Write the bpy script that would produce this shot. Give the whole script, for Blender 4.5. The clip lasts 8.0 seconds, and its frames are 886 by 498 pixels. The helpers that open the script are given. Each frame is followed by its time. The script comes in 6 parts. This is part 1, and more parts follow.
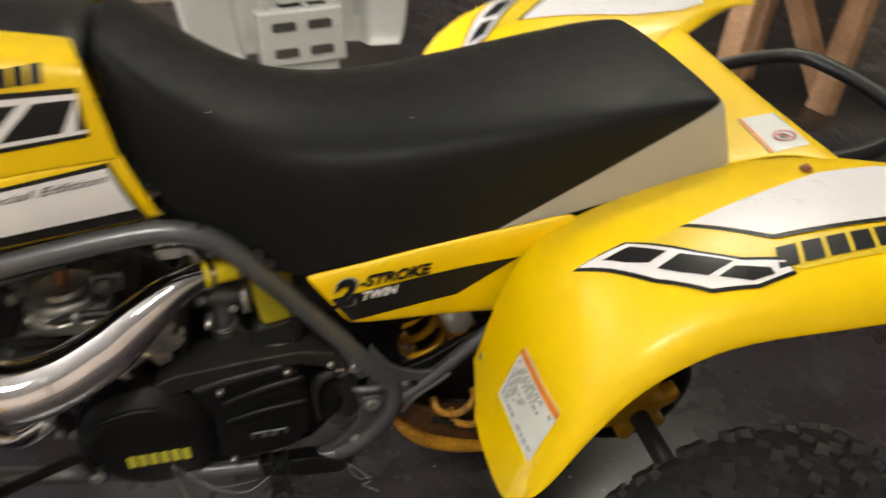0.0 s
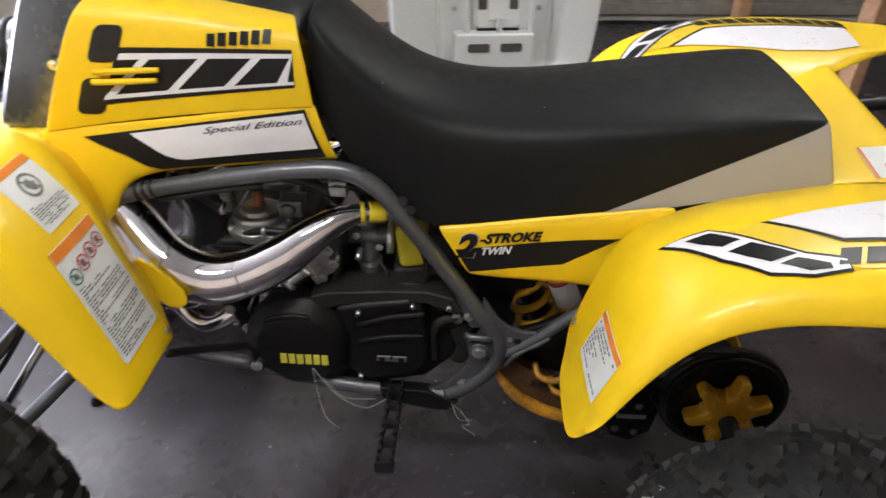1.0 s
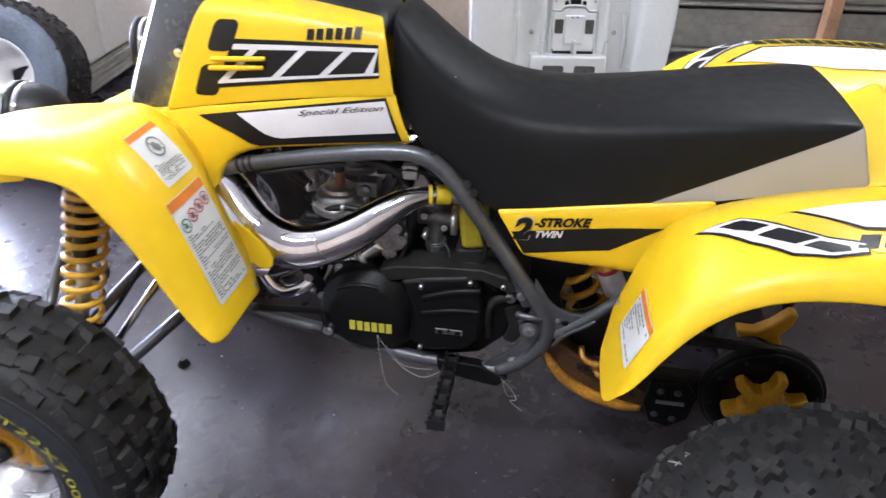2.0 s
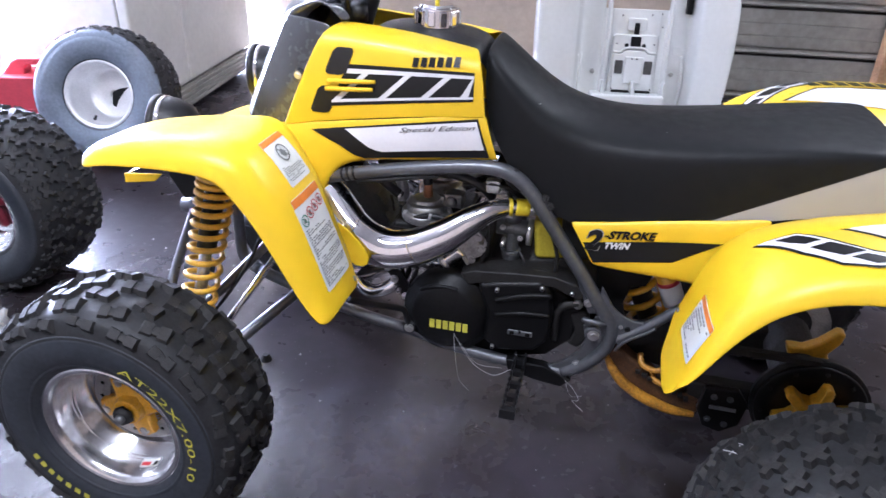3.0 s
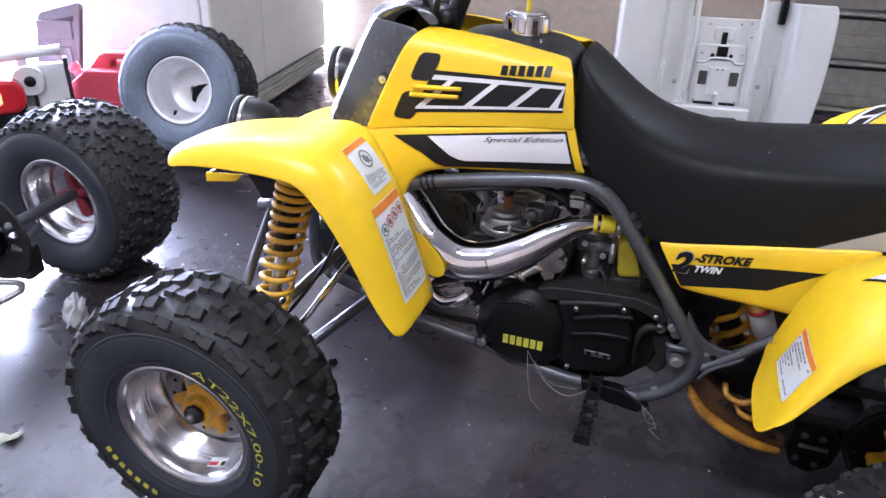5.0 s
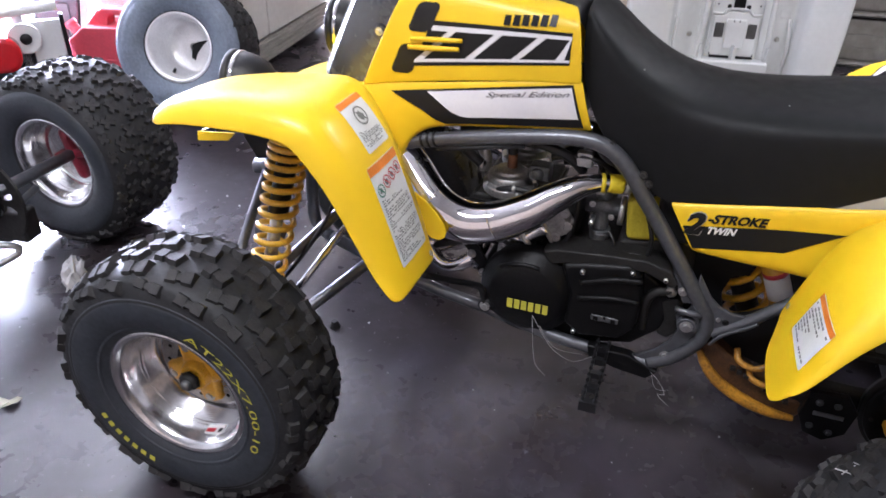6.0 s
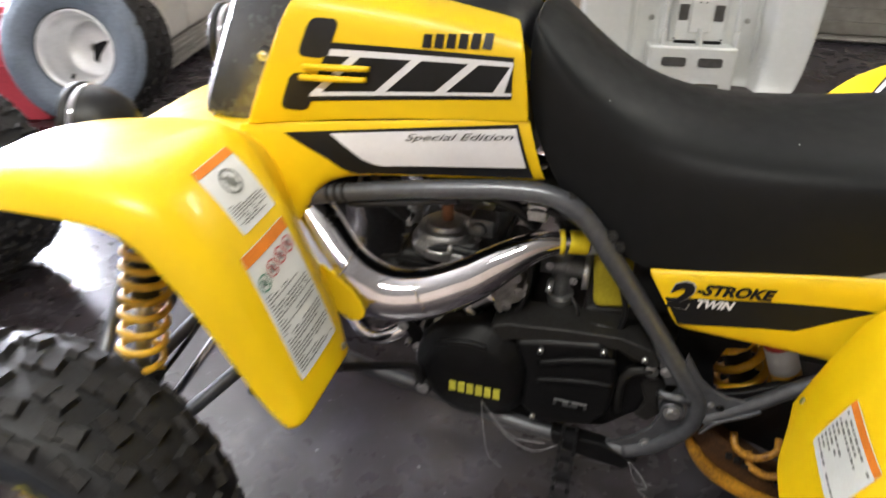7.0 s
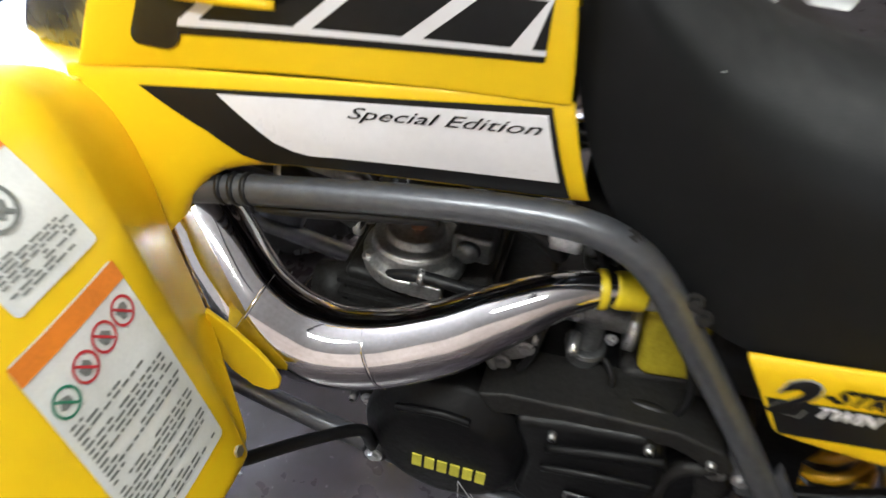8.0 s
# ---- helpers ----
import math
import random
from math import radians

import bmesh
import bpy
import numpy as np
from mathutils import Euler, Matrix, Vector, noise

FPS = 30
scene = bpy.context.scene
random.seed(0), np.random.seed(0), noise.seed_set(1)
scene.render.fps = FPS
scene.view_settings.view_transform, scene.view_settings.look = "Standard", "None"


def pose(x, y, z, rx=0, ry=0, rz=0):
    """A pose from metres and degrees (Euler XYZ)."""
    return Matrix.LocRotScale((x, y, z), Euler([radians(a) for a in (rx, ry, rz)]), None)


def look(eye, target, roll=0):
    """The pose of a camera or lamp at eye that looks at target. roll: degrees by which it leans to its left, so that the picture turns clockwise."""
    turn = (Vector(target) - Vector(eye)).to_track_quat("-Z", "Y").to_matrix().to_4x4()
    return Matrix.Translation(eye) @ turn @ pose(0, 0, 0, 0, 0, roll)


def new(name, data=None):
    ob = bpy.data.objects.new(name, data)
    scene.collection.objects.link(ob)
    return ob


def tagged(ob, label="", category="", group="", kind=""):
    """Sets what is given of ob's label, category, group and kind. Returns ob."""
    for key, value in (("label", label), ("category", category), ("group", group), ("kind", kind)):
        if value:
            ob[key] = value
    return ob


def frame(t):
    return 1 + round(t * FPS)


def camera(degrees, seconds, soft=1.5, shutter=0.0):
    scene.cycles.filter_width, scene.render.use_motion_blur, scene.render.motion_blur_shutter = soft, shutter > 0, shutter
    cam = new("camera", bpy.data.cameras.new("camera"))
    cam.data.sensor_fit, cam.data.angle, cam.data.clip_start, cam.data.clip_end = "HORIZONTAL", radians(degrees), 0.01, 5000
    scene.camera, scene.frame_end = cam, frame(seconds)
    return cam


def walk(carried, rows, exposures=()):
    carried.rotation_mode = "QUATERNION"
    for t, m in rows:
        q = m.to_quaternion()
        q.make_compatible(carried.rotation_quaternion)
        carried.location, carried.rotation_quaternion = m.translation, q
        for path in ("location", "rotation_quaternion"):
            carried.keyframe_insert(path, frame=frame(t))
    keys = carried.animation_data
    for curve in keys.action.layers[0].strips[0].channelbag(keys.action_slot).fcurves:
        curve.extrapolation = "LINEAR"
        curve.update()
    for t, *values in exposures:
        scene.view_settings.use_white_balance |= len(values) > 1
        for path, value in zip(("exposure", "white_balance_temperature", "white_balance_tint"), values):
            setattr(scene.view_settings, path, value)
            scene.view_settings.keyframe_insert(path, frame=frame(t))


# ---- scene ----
cam = camera(62.9, 8.0, shutter=0.5)
PATH = [
    (0, (0.714, -0.891, 1.176), (1.28, 0.62, -0.007), 1.7),
    (0.2, (0.684, -0.966, 1.166), (1.147, 0.624, 0.045), 2.3),
    (0.5, (0.688, -1.03, 1.191), (0.994, 0.591, 0.06), 1.1),
    (1, (0.753, -1.105, 1.191), (0.854, 0.559, 0.086), 1.2),
    (1.4, (0.795, -1.161, 1.194), (0.717, 0.513, 0.102), -0.3),
    (1.5, (0.777, -1.167, 1.19), (0.72, 0.506, 0.096), 0.5),
    (1.7, (0.782, -1.194, 1.186), (0.716, 0.493, 0.113), 0.8),
    (2.8, (0.71, -1.4, 1.205), (0.523, 0.338, 0.233), 1.7),
    (3, (0.708, -1.417, 1.21), (0.502, 0.33, 0.258), 2.0),
    (3.5, (0.684, -1.431, 1.216), (0.389, 0.305, 0.268), 2.0),
    (4, (0.674, -1.411, 1.215), (0.344, 0.319, 0.268), 2.2),
    (4.2, (0.673, -1.394, 1.212), (0.339, 0.335, 0.264), 2.2),
    (5.3, (0.657, -1.379, 1.207), (0.277, 0.334, 0.247), 2.6),
    (5.5, (0.655, -1.381, 1.209), (0.268, 0.318, 0.227), 2.8),
    (6, (0.67, -1.327, 1.184), (0.292, 0.333, 0.135), 1.6),
    (6.5, (0.712, -1.201, 1.179), (0.32, 0.405, 0.053), 0.8),
    (7, (0.663, -0.994, 1.164), (0.388, 0.647, 0.055), 0.8),
    (7.5, (0.617, -0.795, 1.134), (0.569, 0.817, -0.049), 4.3),
    (8, (0.599, -0.588, 1.053), (0.432, 0.868, -0.307), 5.2),
]
walk(cam, [(t, look(eye, target, roll)) for t, eye, target, roll in PATH],
     [(0.0, -0.23, 6700, 4), (1.0, -0.12, 5950, 9), (1.5, 0.11, 5700, 10), (3.0, 0.37, 5130, 16), (4.0, 0.35, 5180, 17), (5.5, 0.09, 5280, 17), (6.5, 0.14, 5850, 12), (7.5, 0.02, 6250, 4), (8.0, 0.27, 5800, 4)])

# ---------------------------------------------------------------- light
world = bpy.data.worlds.new("sky")
scene.world = world
world.use_nodes = True
wn = world.node_tree.nodes
sky = wn.new("ShaderNodeTexSky")
sky.sky_type = 'NISHITA'
sky.sun_disc = False
sky.sun_elevation = radians(60)
sky.sun_rotation = radians(195)
world.node_tree.links.new(sky.outputs[0], wn["Background"].inputs[0])
wn["Background"].inputs[1].default_value = 0.15

sun_data = bpy.data.lights.new("sun", 'SUN')
sun_data.energy, sun_data.angle, sun_data.color = 5.0, radians(0.6), (1.0, 0.96, 0.88)
sun = new("sun", sun_data)
sun.matrix_world = look((-1.5, -5.5, 10.0), (0.0, 0.0, 0.0))

# daylight that falls in through the open garage door
door_light = bpy.data.lights.new("doorway_daylight", 'AREA')
door_light.shape, door_light.size, door_light.size_y = 'RECTANGLE', 1.36, 1.50
door_light.energy, door_light.color = 1000, (0.93, 0.90, 1.0)
doorway_daylight = new("doorway_daylight", door_light)
doorway_daylight.matrix_world = look((-2.44, 2.30, 0.80), (0.5, 2.30, 0.80))
back_light = bpy.data.lights.new("back_door_daylight", 'AREA')
back_light.shape, back_light.size, back_light.size_y = 'RECTANGLE', 1.28, 1.70
back_light.energy, back_light.color = 880, (0.91, 0.91, 1.0)
back_door_daylight = new("back_door_daylight", back_light)
back_door_daylight.matrix_world = look((-1.82, 3.04, 0.92), (-1.82, 0.0, 0.92))

# ---------------------------------------------------------------- materials
def material(name, color, rough=0.5, metal=0.0, var=0.0, scale=8.0, bump=0.0, bscale=60.0, coat=0.0, dark=None, spec=0.5, coat_rough=0.06):
    """A surface with variation at two scales: broad stains and fine grain, and fine relief."""
    m = bpy.data.materials.new(name)
    m.use_nodes = True
    nt, n = m.node_tree, m.node_tree.nodes
    b = n["Principled BSDF"]
    b.inputs["Roughness"].default_value = rough
    b.inputs["Metallic"].default_value = metal
    b.inputs["Coat Weight"].default_value = coat
    b.inputs["Coat Roughness"].default_value = coat_rough
    b.inputs["Specular IOR Level"].default_value = spec
    b.inputs["Base Color"].default_value = (*color, 1)
    tc = n.new("ShaderNodeTexCoord")
    if var:
        big, fine, mix, ramp = n.new("ShaderNodeTexNoise"), n.new("ShaderNodeTexNoise"), n.new("ShaderNodeMath"), n.new("ShaderNodeMix")
        big.inputs["Scale"].default_value, big.inputs["Detail"].default_value = scale, 5
        fine.inputs["Scale"].default_value, fine.inputs["Detail"].default_value = scale * 11, 4
        for k in (big, fine):
            nt.links.new(tc.outputs["Object"], k.inputs["Vector"])
        mix.operation = 'MULTIPLY_ADD'
        mix.inputs[1].default_value = 0.45
        nt.links.new(fine.outputs[0], mix.inputs[0])
        half = n.new("ShaderNodeMath")
        half.operation = 'MULTIPLY'
        half.inputs[1].default_value = 0.55
        nt.links.new(big.outputs[0], half.inputs[0])
        nt.links.new(half.outputs[0], mix.inputs[2])
        stretch = n.new("ShaderNodeMapRange")
        stretch.inputs["From Min"].default_value, stretch.inputs["From Max"].default_value = 0.35, 0.65
        nt.links.new(mix.outputs[0], stretch.inputs["Value"])
        ramp.data_type = 'RGBA'
        low = dark if dark else tuple(c * (1 - var) for c in color)
        ramp.inputs[6].default_value = (*low, 1)
        ramp.inputs[7].default_value = (*[min(1, c * (1 + var * 0.4)) for c in color], 1)
        nt.links.new(stretch.outputs[0], ramp.inputs[0])
        nt.links.new(ramp.outputs[2], b.inputs["Base Color"])
        rr = n.new("ShaderNodeMapRange")
        rr.inputs["To Min"].default_value, rr.inputs["To Max"].default_value = min(1, rough * 1.2), rough * 0.85
        nt.links.new(stretch.outputs[0], rr.inputs["Value"])
        nt.links.new(rr.outputs[0], b.inputs["Roughness"])
    if bump:
        t, bu = n.new("ShaderNodeTexNoise"), n.new("ShaderNodeBump")
        t.inputs["Scale"].default_value, t.inputs["Detail"].default_value = bscale, 4
        nt.links.new(tc.outputs["Object"], t.inputs["Vector"])
        bu.inputs["Strength"].default_value, bu.inputs["Distance"].default_value = bump, 0.004
        nt.links.new(t.outputs[0], bu.inputs["Height"])
        nt.links.new(bu.outputs[0], b.inputs["Normal"])
    return m


def glow(name, color, strength):
    m = bpy.data.materials.new(name)
    m.use_nodes = True
    b = m.node_tree.nodes["Principled BSDF"]
    b.inputs["Base Color"].default_value = (*color, 1)
    b.inputs["Emission Color"].default_value = (*color, 1)
    b.inputs["Emission Strength"].default_value = strength
    return m


YELLOW = material("yellow_plastic", (0.87, 0.580, 0.002), 0.38, var=0.015, scale=4, coat=0.16, bump=0.008, bscale=18, coat_rough=0.08, spec=0.4)
GRAPHIC_BLACK = material("black_decal", (0.010, 0.010, 0.011), 0.34, var=0.2, scale=12, spec=0.3)
GRAPHIC_WHITE = material("white_decal", (0.78, 0.77, 0.80), 0.3, var=0.05, scale=12)
GRAPHIC_YELLOW = material("yellow_decal", (0.72, 0.52, 0.03), 0.3, var=0.05)
LABEL_WHITE = material("label_paper", (0.72, 0.73, 0.72), 0.4, var=0.08, scale=30)
LABEL_INK = material("label_ink", (0.20, 0.21, 0.20), 0.5, var=0.3, scale=80)
LABEL_ORANGE = material("label_orange", (0.75, 0.22, 0.02), 0.4, var=0.15, scale=30)
LABEL_RED = material("label_red", (0.5, 0.03, 0.04), 0.4, var=0.1)
LABEL_GREEN = material("label_green", (0.03, 0.2, 0.12), 0.4, var=0.1)
COWL = material("dark_grey_plastic", (0.048, 0.050, 0.060), 0.26, var=0.2, scale=7, coat=0.8, bump=0.02, coat_rough=0.04)
BLACK = material("black_plastic", (0.010, 0.010, 0.011), 0.42, var=0.3, scale=14, bump=0.1, bscale=120, spec=0.4)
CASE = material("black_engine_paint", (0.0045, 0.0045, 0.005), 0.42, var=0.5, scale=16, bump=0.16, bscale=150, spec=0.26)
GRIME = material("dusty_dark_metal", (0.022, 0.021, 0.020), 0.55, 0.3, var=0.5, scale=22, bump=0.25, bscale=90)
FRAME = material("grey_painted_steel", (0.135, 0.14, 0.153), 0.32, 0.55, var=0.25, scale=9, bump=0.06, bscale=140)
ALLOY = material("cast_aluminium", (0.50, 0.50, 0.49), 0.38, 0.85, var=0.4, scale=25, bump=0.2, bscale=110)
DULL = material("dull_zinc_alloy", (0.20, 0.205, 0.21), 0.42, 0.75, var=0.4, scale=30, bump=0.2, bscale=110)
RUSTY = material("rusty_brown_paint", (0.085, 0.038, 0.012), 0.55, 0.1, var=0.6, scale=26, bump=0.3, bscale=70, dark=(0.022, 0.012, 0.008))
POLISHED = material("polished_aluminium", (0.80, 0.80, 0.82), 0.16, 1.0, var=0.12, scale=14, bump=0.05, bscale=60)
CHROME = material("chrome", (0.76, 0.74, 0.76), 0.08, 1.0, var=0.16, scale=22, bump=0.06, bscale=28)
def ringed(m, scale):
    """Adds the fine turned rings that a lathe leaves on a rim."""
    nt, n = m.node_tree, m.node_tree.nodes
    tc, w, bu = n.new("ShaderNodeTexCoord"), n.new("ShaderNodeTexWave"), n.new("ShaderNodeBump")
    w.wave_type, w.rings_direction = 'RINGS', 'Y'
    w.inputs["Scale"].default_value, w.inputs["Distortion"].default_value, w.inputs["Detail"].default_value = scale, 0.6, 3
    nt.links.new(tc.outputs["Object"], w.inputs["Vector"])
    bu.inputs["Strength"].default_value, bu.inputs["Distance"].default_value = 0.25, 0.001
    nt.links.new(w.outputs["Fac"], bu.inputs["Height"])
    old = n["Principled BSDF"].inputs["Normal"].links
    if old:
        nt.links.new(old[0].from_socket, bu.inputs["Normal"])
    nt.links.new(bu.outputs[0], n["Principled BSDF"].inputs["Normal"])
    return m


RIM = ringed(material("turned_aluminium", (0.80, 0.80, 0.82), 0.17, 1.0, var=0.25, scale=14, bump=0.06, bscale=60), 55)
BOLT = material("zinc_bolt", (0.62, 0.62, 0.62), 0.3, 0.9, var=0.25, scale=60)
GOLD = material("gold_yellow_paint", (0.80, 0.42, 0.015), 0.3, 0.1, var=0.25, scale=16, coat=0.2)
OLD_GOLD = material("worn_yellow_paint", (0.50, 0.24, 0.02), 0.4, 0.1, var=0.6, scale=18, bump=0.15, bscale=50, dark=(0.10, 0.045, 0.012))
SPRING = material("yellow_spring_paint", (0.76, 0.44, 0.03), 0.34, var=0.3, scale=30, coat=0.2)
SILICONE = material("yellow_silicone", (0.72, 0.56, 0.01), 0.4, var=0.12, scale=20)
FILTER = material("yellow_foam_filter", (0.40, 0.33, 0.01), 0.7, var=0.25, scale=20, bump=0.4, bscale=200)
RUBBER = material("tyre_rubber", (0.015, 0.0155, 0.017), 0.6, var=0.45, scale=12, bump=0.25, bscale=80, dark=(0.012, 0.012, 0.013))
SIDEWALL = material("tyre_sidewall", (0.033, 0.038, 0.047), 0.45, var=0.3, scale=10, bump=0.08, bscale=60)
TREAD = material("tread_rubber", (0.020, 0.0185, 0.0185), 0.70, var=0.7, scale=30, bump=0.3, bscale=120, dark=(0.014, 0.014, 0.014))
OLD_RIM = material("satin_aluminium", (0.86, 0.86, 0.87), 0.42, 0.7, var=0.15, scale=14, bump=0.05, bscale=60)
OLD_SIDEWALL = material("old_tyre_sidewall", (0.16, 0.19, 0.24), 0.5, var=0.3, scale=9, bump=0.08, bscale=60)
TYRE_INK = material("yellow_tyre_paint", (0.62, 0.58, 0.06), 0.5, var=0.2, scale=40)
RED_HUB = material("dark_red_paint", (0.26, 0.02, 0.04), 0.4, 0.2, var=0.3, scale=20)
RED_CAN = material("red_polyethylene", (0.62, 0.07, 0.10), 0.4, var=0.15, scale=8, bump=0.1)
WHITE_PLASTIC = material("white_plastic", (0.72, 0.73, 0.72), 0.24, var=0.06, scale=5, bump=0.02, bscale=30, coat=0.15)
WHITE_ENAMEL = material("off_white_enamel", (0.78, 0.77, 0.74), 0.35, var=0.1, scale=3, bump=0.05, bscale=90)
GREY_TRIM = material("grey_trim", (0.42, 0.41, 0.38), 0.5, var=0.2, scale=12)
BEIGE = material("beige_wall_paint", (0.52, 0.43, 0.34), 0.75, var=0.15, scale=2.5, bump=0.25, bscale=70)
WHITE_WALL = material("white_wall_paint", (0.80, 0.80, 0.78), 0.7, var=0.08, scale=2.5, bump=0.2, bscale=70)
SIDING = material("weathered_metal_siding", (0.33, 0.31, 0.275), 0.42, 0.15, var=0.28, scale=2.2, bump=0.04, bscale=14)
SIDING_BACK = material("dark_wall", (0.09, 0.085, 0.08), 0.8, var=0.4, scale=3)
WOOD = material("pine_lumber", (0.56, 0.33, 0.18), 0.65, var=0.35, scale=6, bump=0.3, bscale=40)
CEILING = material("ceiling_board", (0.40, 0.38, 0.34), 0.8, var=0.1, scale=2, bump=0.1)
BIN = material("grey_storage_plastic", (0.14, 0.13, 0.15), 0.5, var=0.2, scale=8, bump=0.1)
RED_LENS = material("red_lens", (0.55, 0.01, 0.015), 0.12, var=0.1, coat=0.5)
LENS_LIT = glow("lit_lens", (1.0, 0.30, 0.12), 1.6)
TUBE_LIT = glow("fluorescent_tube_lit", (1.0, 0.95, 0.86), 16.0)
PAPER = material("crumpled_paper", (0.55, 0.55, 0.56), 0.7, var=0.2, scale=40)
LEAF = material("dry_leaf", (0.45, 0.43, 0.33), 0.7, var=0.3, scale=50)
WEB = material("pale_string", (0.5, 0.5, 0.52), 0.6)
DARK_FILM = material("black_plastic_sheet", (0.02, 0.021, 0.026), 0.3, var=0.3, scale=6, bump=0.6, bscale=9)
COPPER = material("rusty_fitting", (0.30, 0.13, 0.06), 0.6, 0.3, var=0.4, scale=50)
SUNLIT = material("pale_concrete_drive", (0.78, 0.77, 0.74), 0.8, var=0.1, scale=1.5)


def concrete():
    """Sealed grey concrete with brown stains, pale scuffs and dusty specks."""
    m = material("sealed_concrete", (0.038, 0.032, 0.038), 0.28, var=0.50, scale=1.7, bump=0.06, bscale=45, dark=(0.018, 0.0145, 0.015), spec=0.60)
    nt, n = m.node_tree, m.node_tree.nodes
    b = n["Principled BSDF"]
    before = b.inputs["Base Color"].links[0].from_socket
    tc = n.new("ShaderNodeTexCoord")
    for scale, lo, hi, color, amount in ((2.3, 0.52, 0.68, (0.021, 0.0155, 0.0135, 1), 0.8), (5.5, 0.54, 0.74, (0.075, 0.070, 0.082, 1), 0.75), (13.0, 0.58, 0.72, (0.050, 0.045, 0.053, 1), 0.6), (70.0, 0.66, 0.74, (0.22, 0.21, 0.23, 1), 0.6), (31.0, 0.68, 0.80, (0.032, 0.030, 0.032, 1), 0.5)):
        t, r, x = n.new("ShaderNodeTexNoise"), n.new("ShaderNodeMapRange"), n.new("ShaderNodeMix")
        t.inputs["Scale"].default_value, t.inputs["Detail"].default_value = scale, 5
        t.inputs["Distortion"].default_value = 0.6
        nt.links.new(tc.outputs["Object"], t.inputs["Vector"])
        r.inputs["From Min"].default_value, r.inputs["From Max"].default_value, r.inputs["To Max"].default_value = lo, hi, amount
        nt.links.new(t.outputs[0], r.inputs["Value"])
        x.data_type = 'RGBA'
        x.inputs[7].default_value = color
        nt.links.new(r.outputs[0], x.inputs[0])
        nt.links.new(before, x.inputs[6])
        before = x.outputs[2]
    nt.links.new(before, b.inputs["Base Color"])
    return m


CONCRETE = concrete()


def seat_vinyl():
    """Black vinyl with a grey vinyl gusset low down at the rear sides."""
    m = material("seat_vinyl", (0.0074, 0.0078, 0.0084), 0.50, var=0.10, scale=4, bump=0.06, bscale=420, spec=0.22)
    nt, n = m.node_tree, m.node_tree.nodes
    b = n["Principled BSDF"]
    before = b.inputs["Base Color"].links[0].from_socket
    tc, sep = n.new("ShaderNodeTexCoord"), n.new("ShaderNodeSeparateXYZ")
    nt.links.new(tc.outputs["Object"], sep.inputs[0])
    a = n.new("ShaderNodeMath")
    a.operation = 'MULTIPLY_ADD'
    a.inputs[1].default_value, a.inputs[2].default_value = 0.54, 0.648 - 1.04 * 0.54
    nt.links.new(sep.outputs[0], a.inputs[0])
    d = n.new("ShaderNodeMath")
    d.operation = 'SUBTRACT'
    nt.links.new(a.outputs[0], d.inputs[0])
    nt.links.new(sep.outputs[2], d.inputs[1])
    edge = n.new("ShaderNodeMapRange")
    edge.inputs["From Min"].default_value, edge.inputs["From Max"].default_value = -0.0008, 0.0008
    nt.links.new(d.outputs[0], edge.inputs["Value"])
    ay = n.new("ShaderNodeMath")
    ay.operation = 'ABSOLUTE'
    nt.links.new(sep.outputs[1], ay.inputs[0])
    side = n.new("ShaderNodeMath")
    side.operation = 'GREATER_THAN'
    side.inputs[1].default_value = 0.09
    nt.links.new(ay.outputs[0], side.inputs[0])
    both = n.new("ShaderNodeMath")
    both.operation = 'MULTIPLY'
    nt.links.new(edge.outputs[0], both.inputs[0])
    nt.links.new(side.outputs[0], both.inputs[1])
    mix = n.new("ShaderNodeMix")
    mix.data_type = 'RGBA'
    mix.inputs[7].default_value = (0.42, 0.41, 0.40, 1)
    nt.links.new(both.outputs[0], mix.inputs[0])
    nt.links.new(before, mix.inputs[6])
    nt.links.new(mix.outputs[2], b.inputs["Base Color"])
    return m


SEAT = seat_vinyl()

# ---------------------------------------------------------------- mesh helpers
def part(name, bm, mat, parent=None, label="", smooth=True, bevel=0.0, sub=0, solid=0.0, segs=2):
    """Links a bmesh as one mesh object under a thing or under a part."""
    me = bpy.data.meshes.new(name)
    bmesh.ops.recalc_face_normals(bm, faces=bm.faces)
    bm.to_mesh(me)
    bm.free()
    me.materials.append(mat)
    for p in me.polygons:
        p.use_smooth = smooth
    ob = new(name, me)
    if parent:
        ob.parent = parent
    if label:
        ob["label"] = label
    if solid:
        k = ob.modifiers.new("thickness", 'SOLIDIFY')
        k.thickness, k.offset = solid, -1.0
    if bevel:
        k = ob.modifiers.new("edges", 'BEVEL')
        k.width, k.segments, k.limit_method, k.angle_limit = bevel, segs, 'ANGLE', radians(35)
        k.harden_normals = True
    if sub:
        k = ob.modifiers.new("curve", 'SUBSURF')
        k.levels = k.render_levels = sub
    return ob


def thing(name, label, category, group="", m=None, kind=""):
    ob = new(name)
    if m is not None:
        ob.matrix_world = m
    return tagged(ob, label, category, group, kind)


def box(bm, x0, x1, y0, y1, z0, z1):
    v = [bm.verts.new((x, y, z)) for x in (x0, x1) for y in (y0, y1) for z in (z0, z1)]
    for f in ((0, 1, 3, 2), (4, 6, 7, 5), (0, 4, 5, 1), (2, 3, 7, 6), (0, 2, 6, 4), (1, 5, 7, 3)):
        bm.faces.new([v[i] for i in f])
    return bm


def boxes(*dims):
    bm = bmesh.new()
    for d in dims:
        box(bm, *d)
    return bm


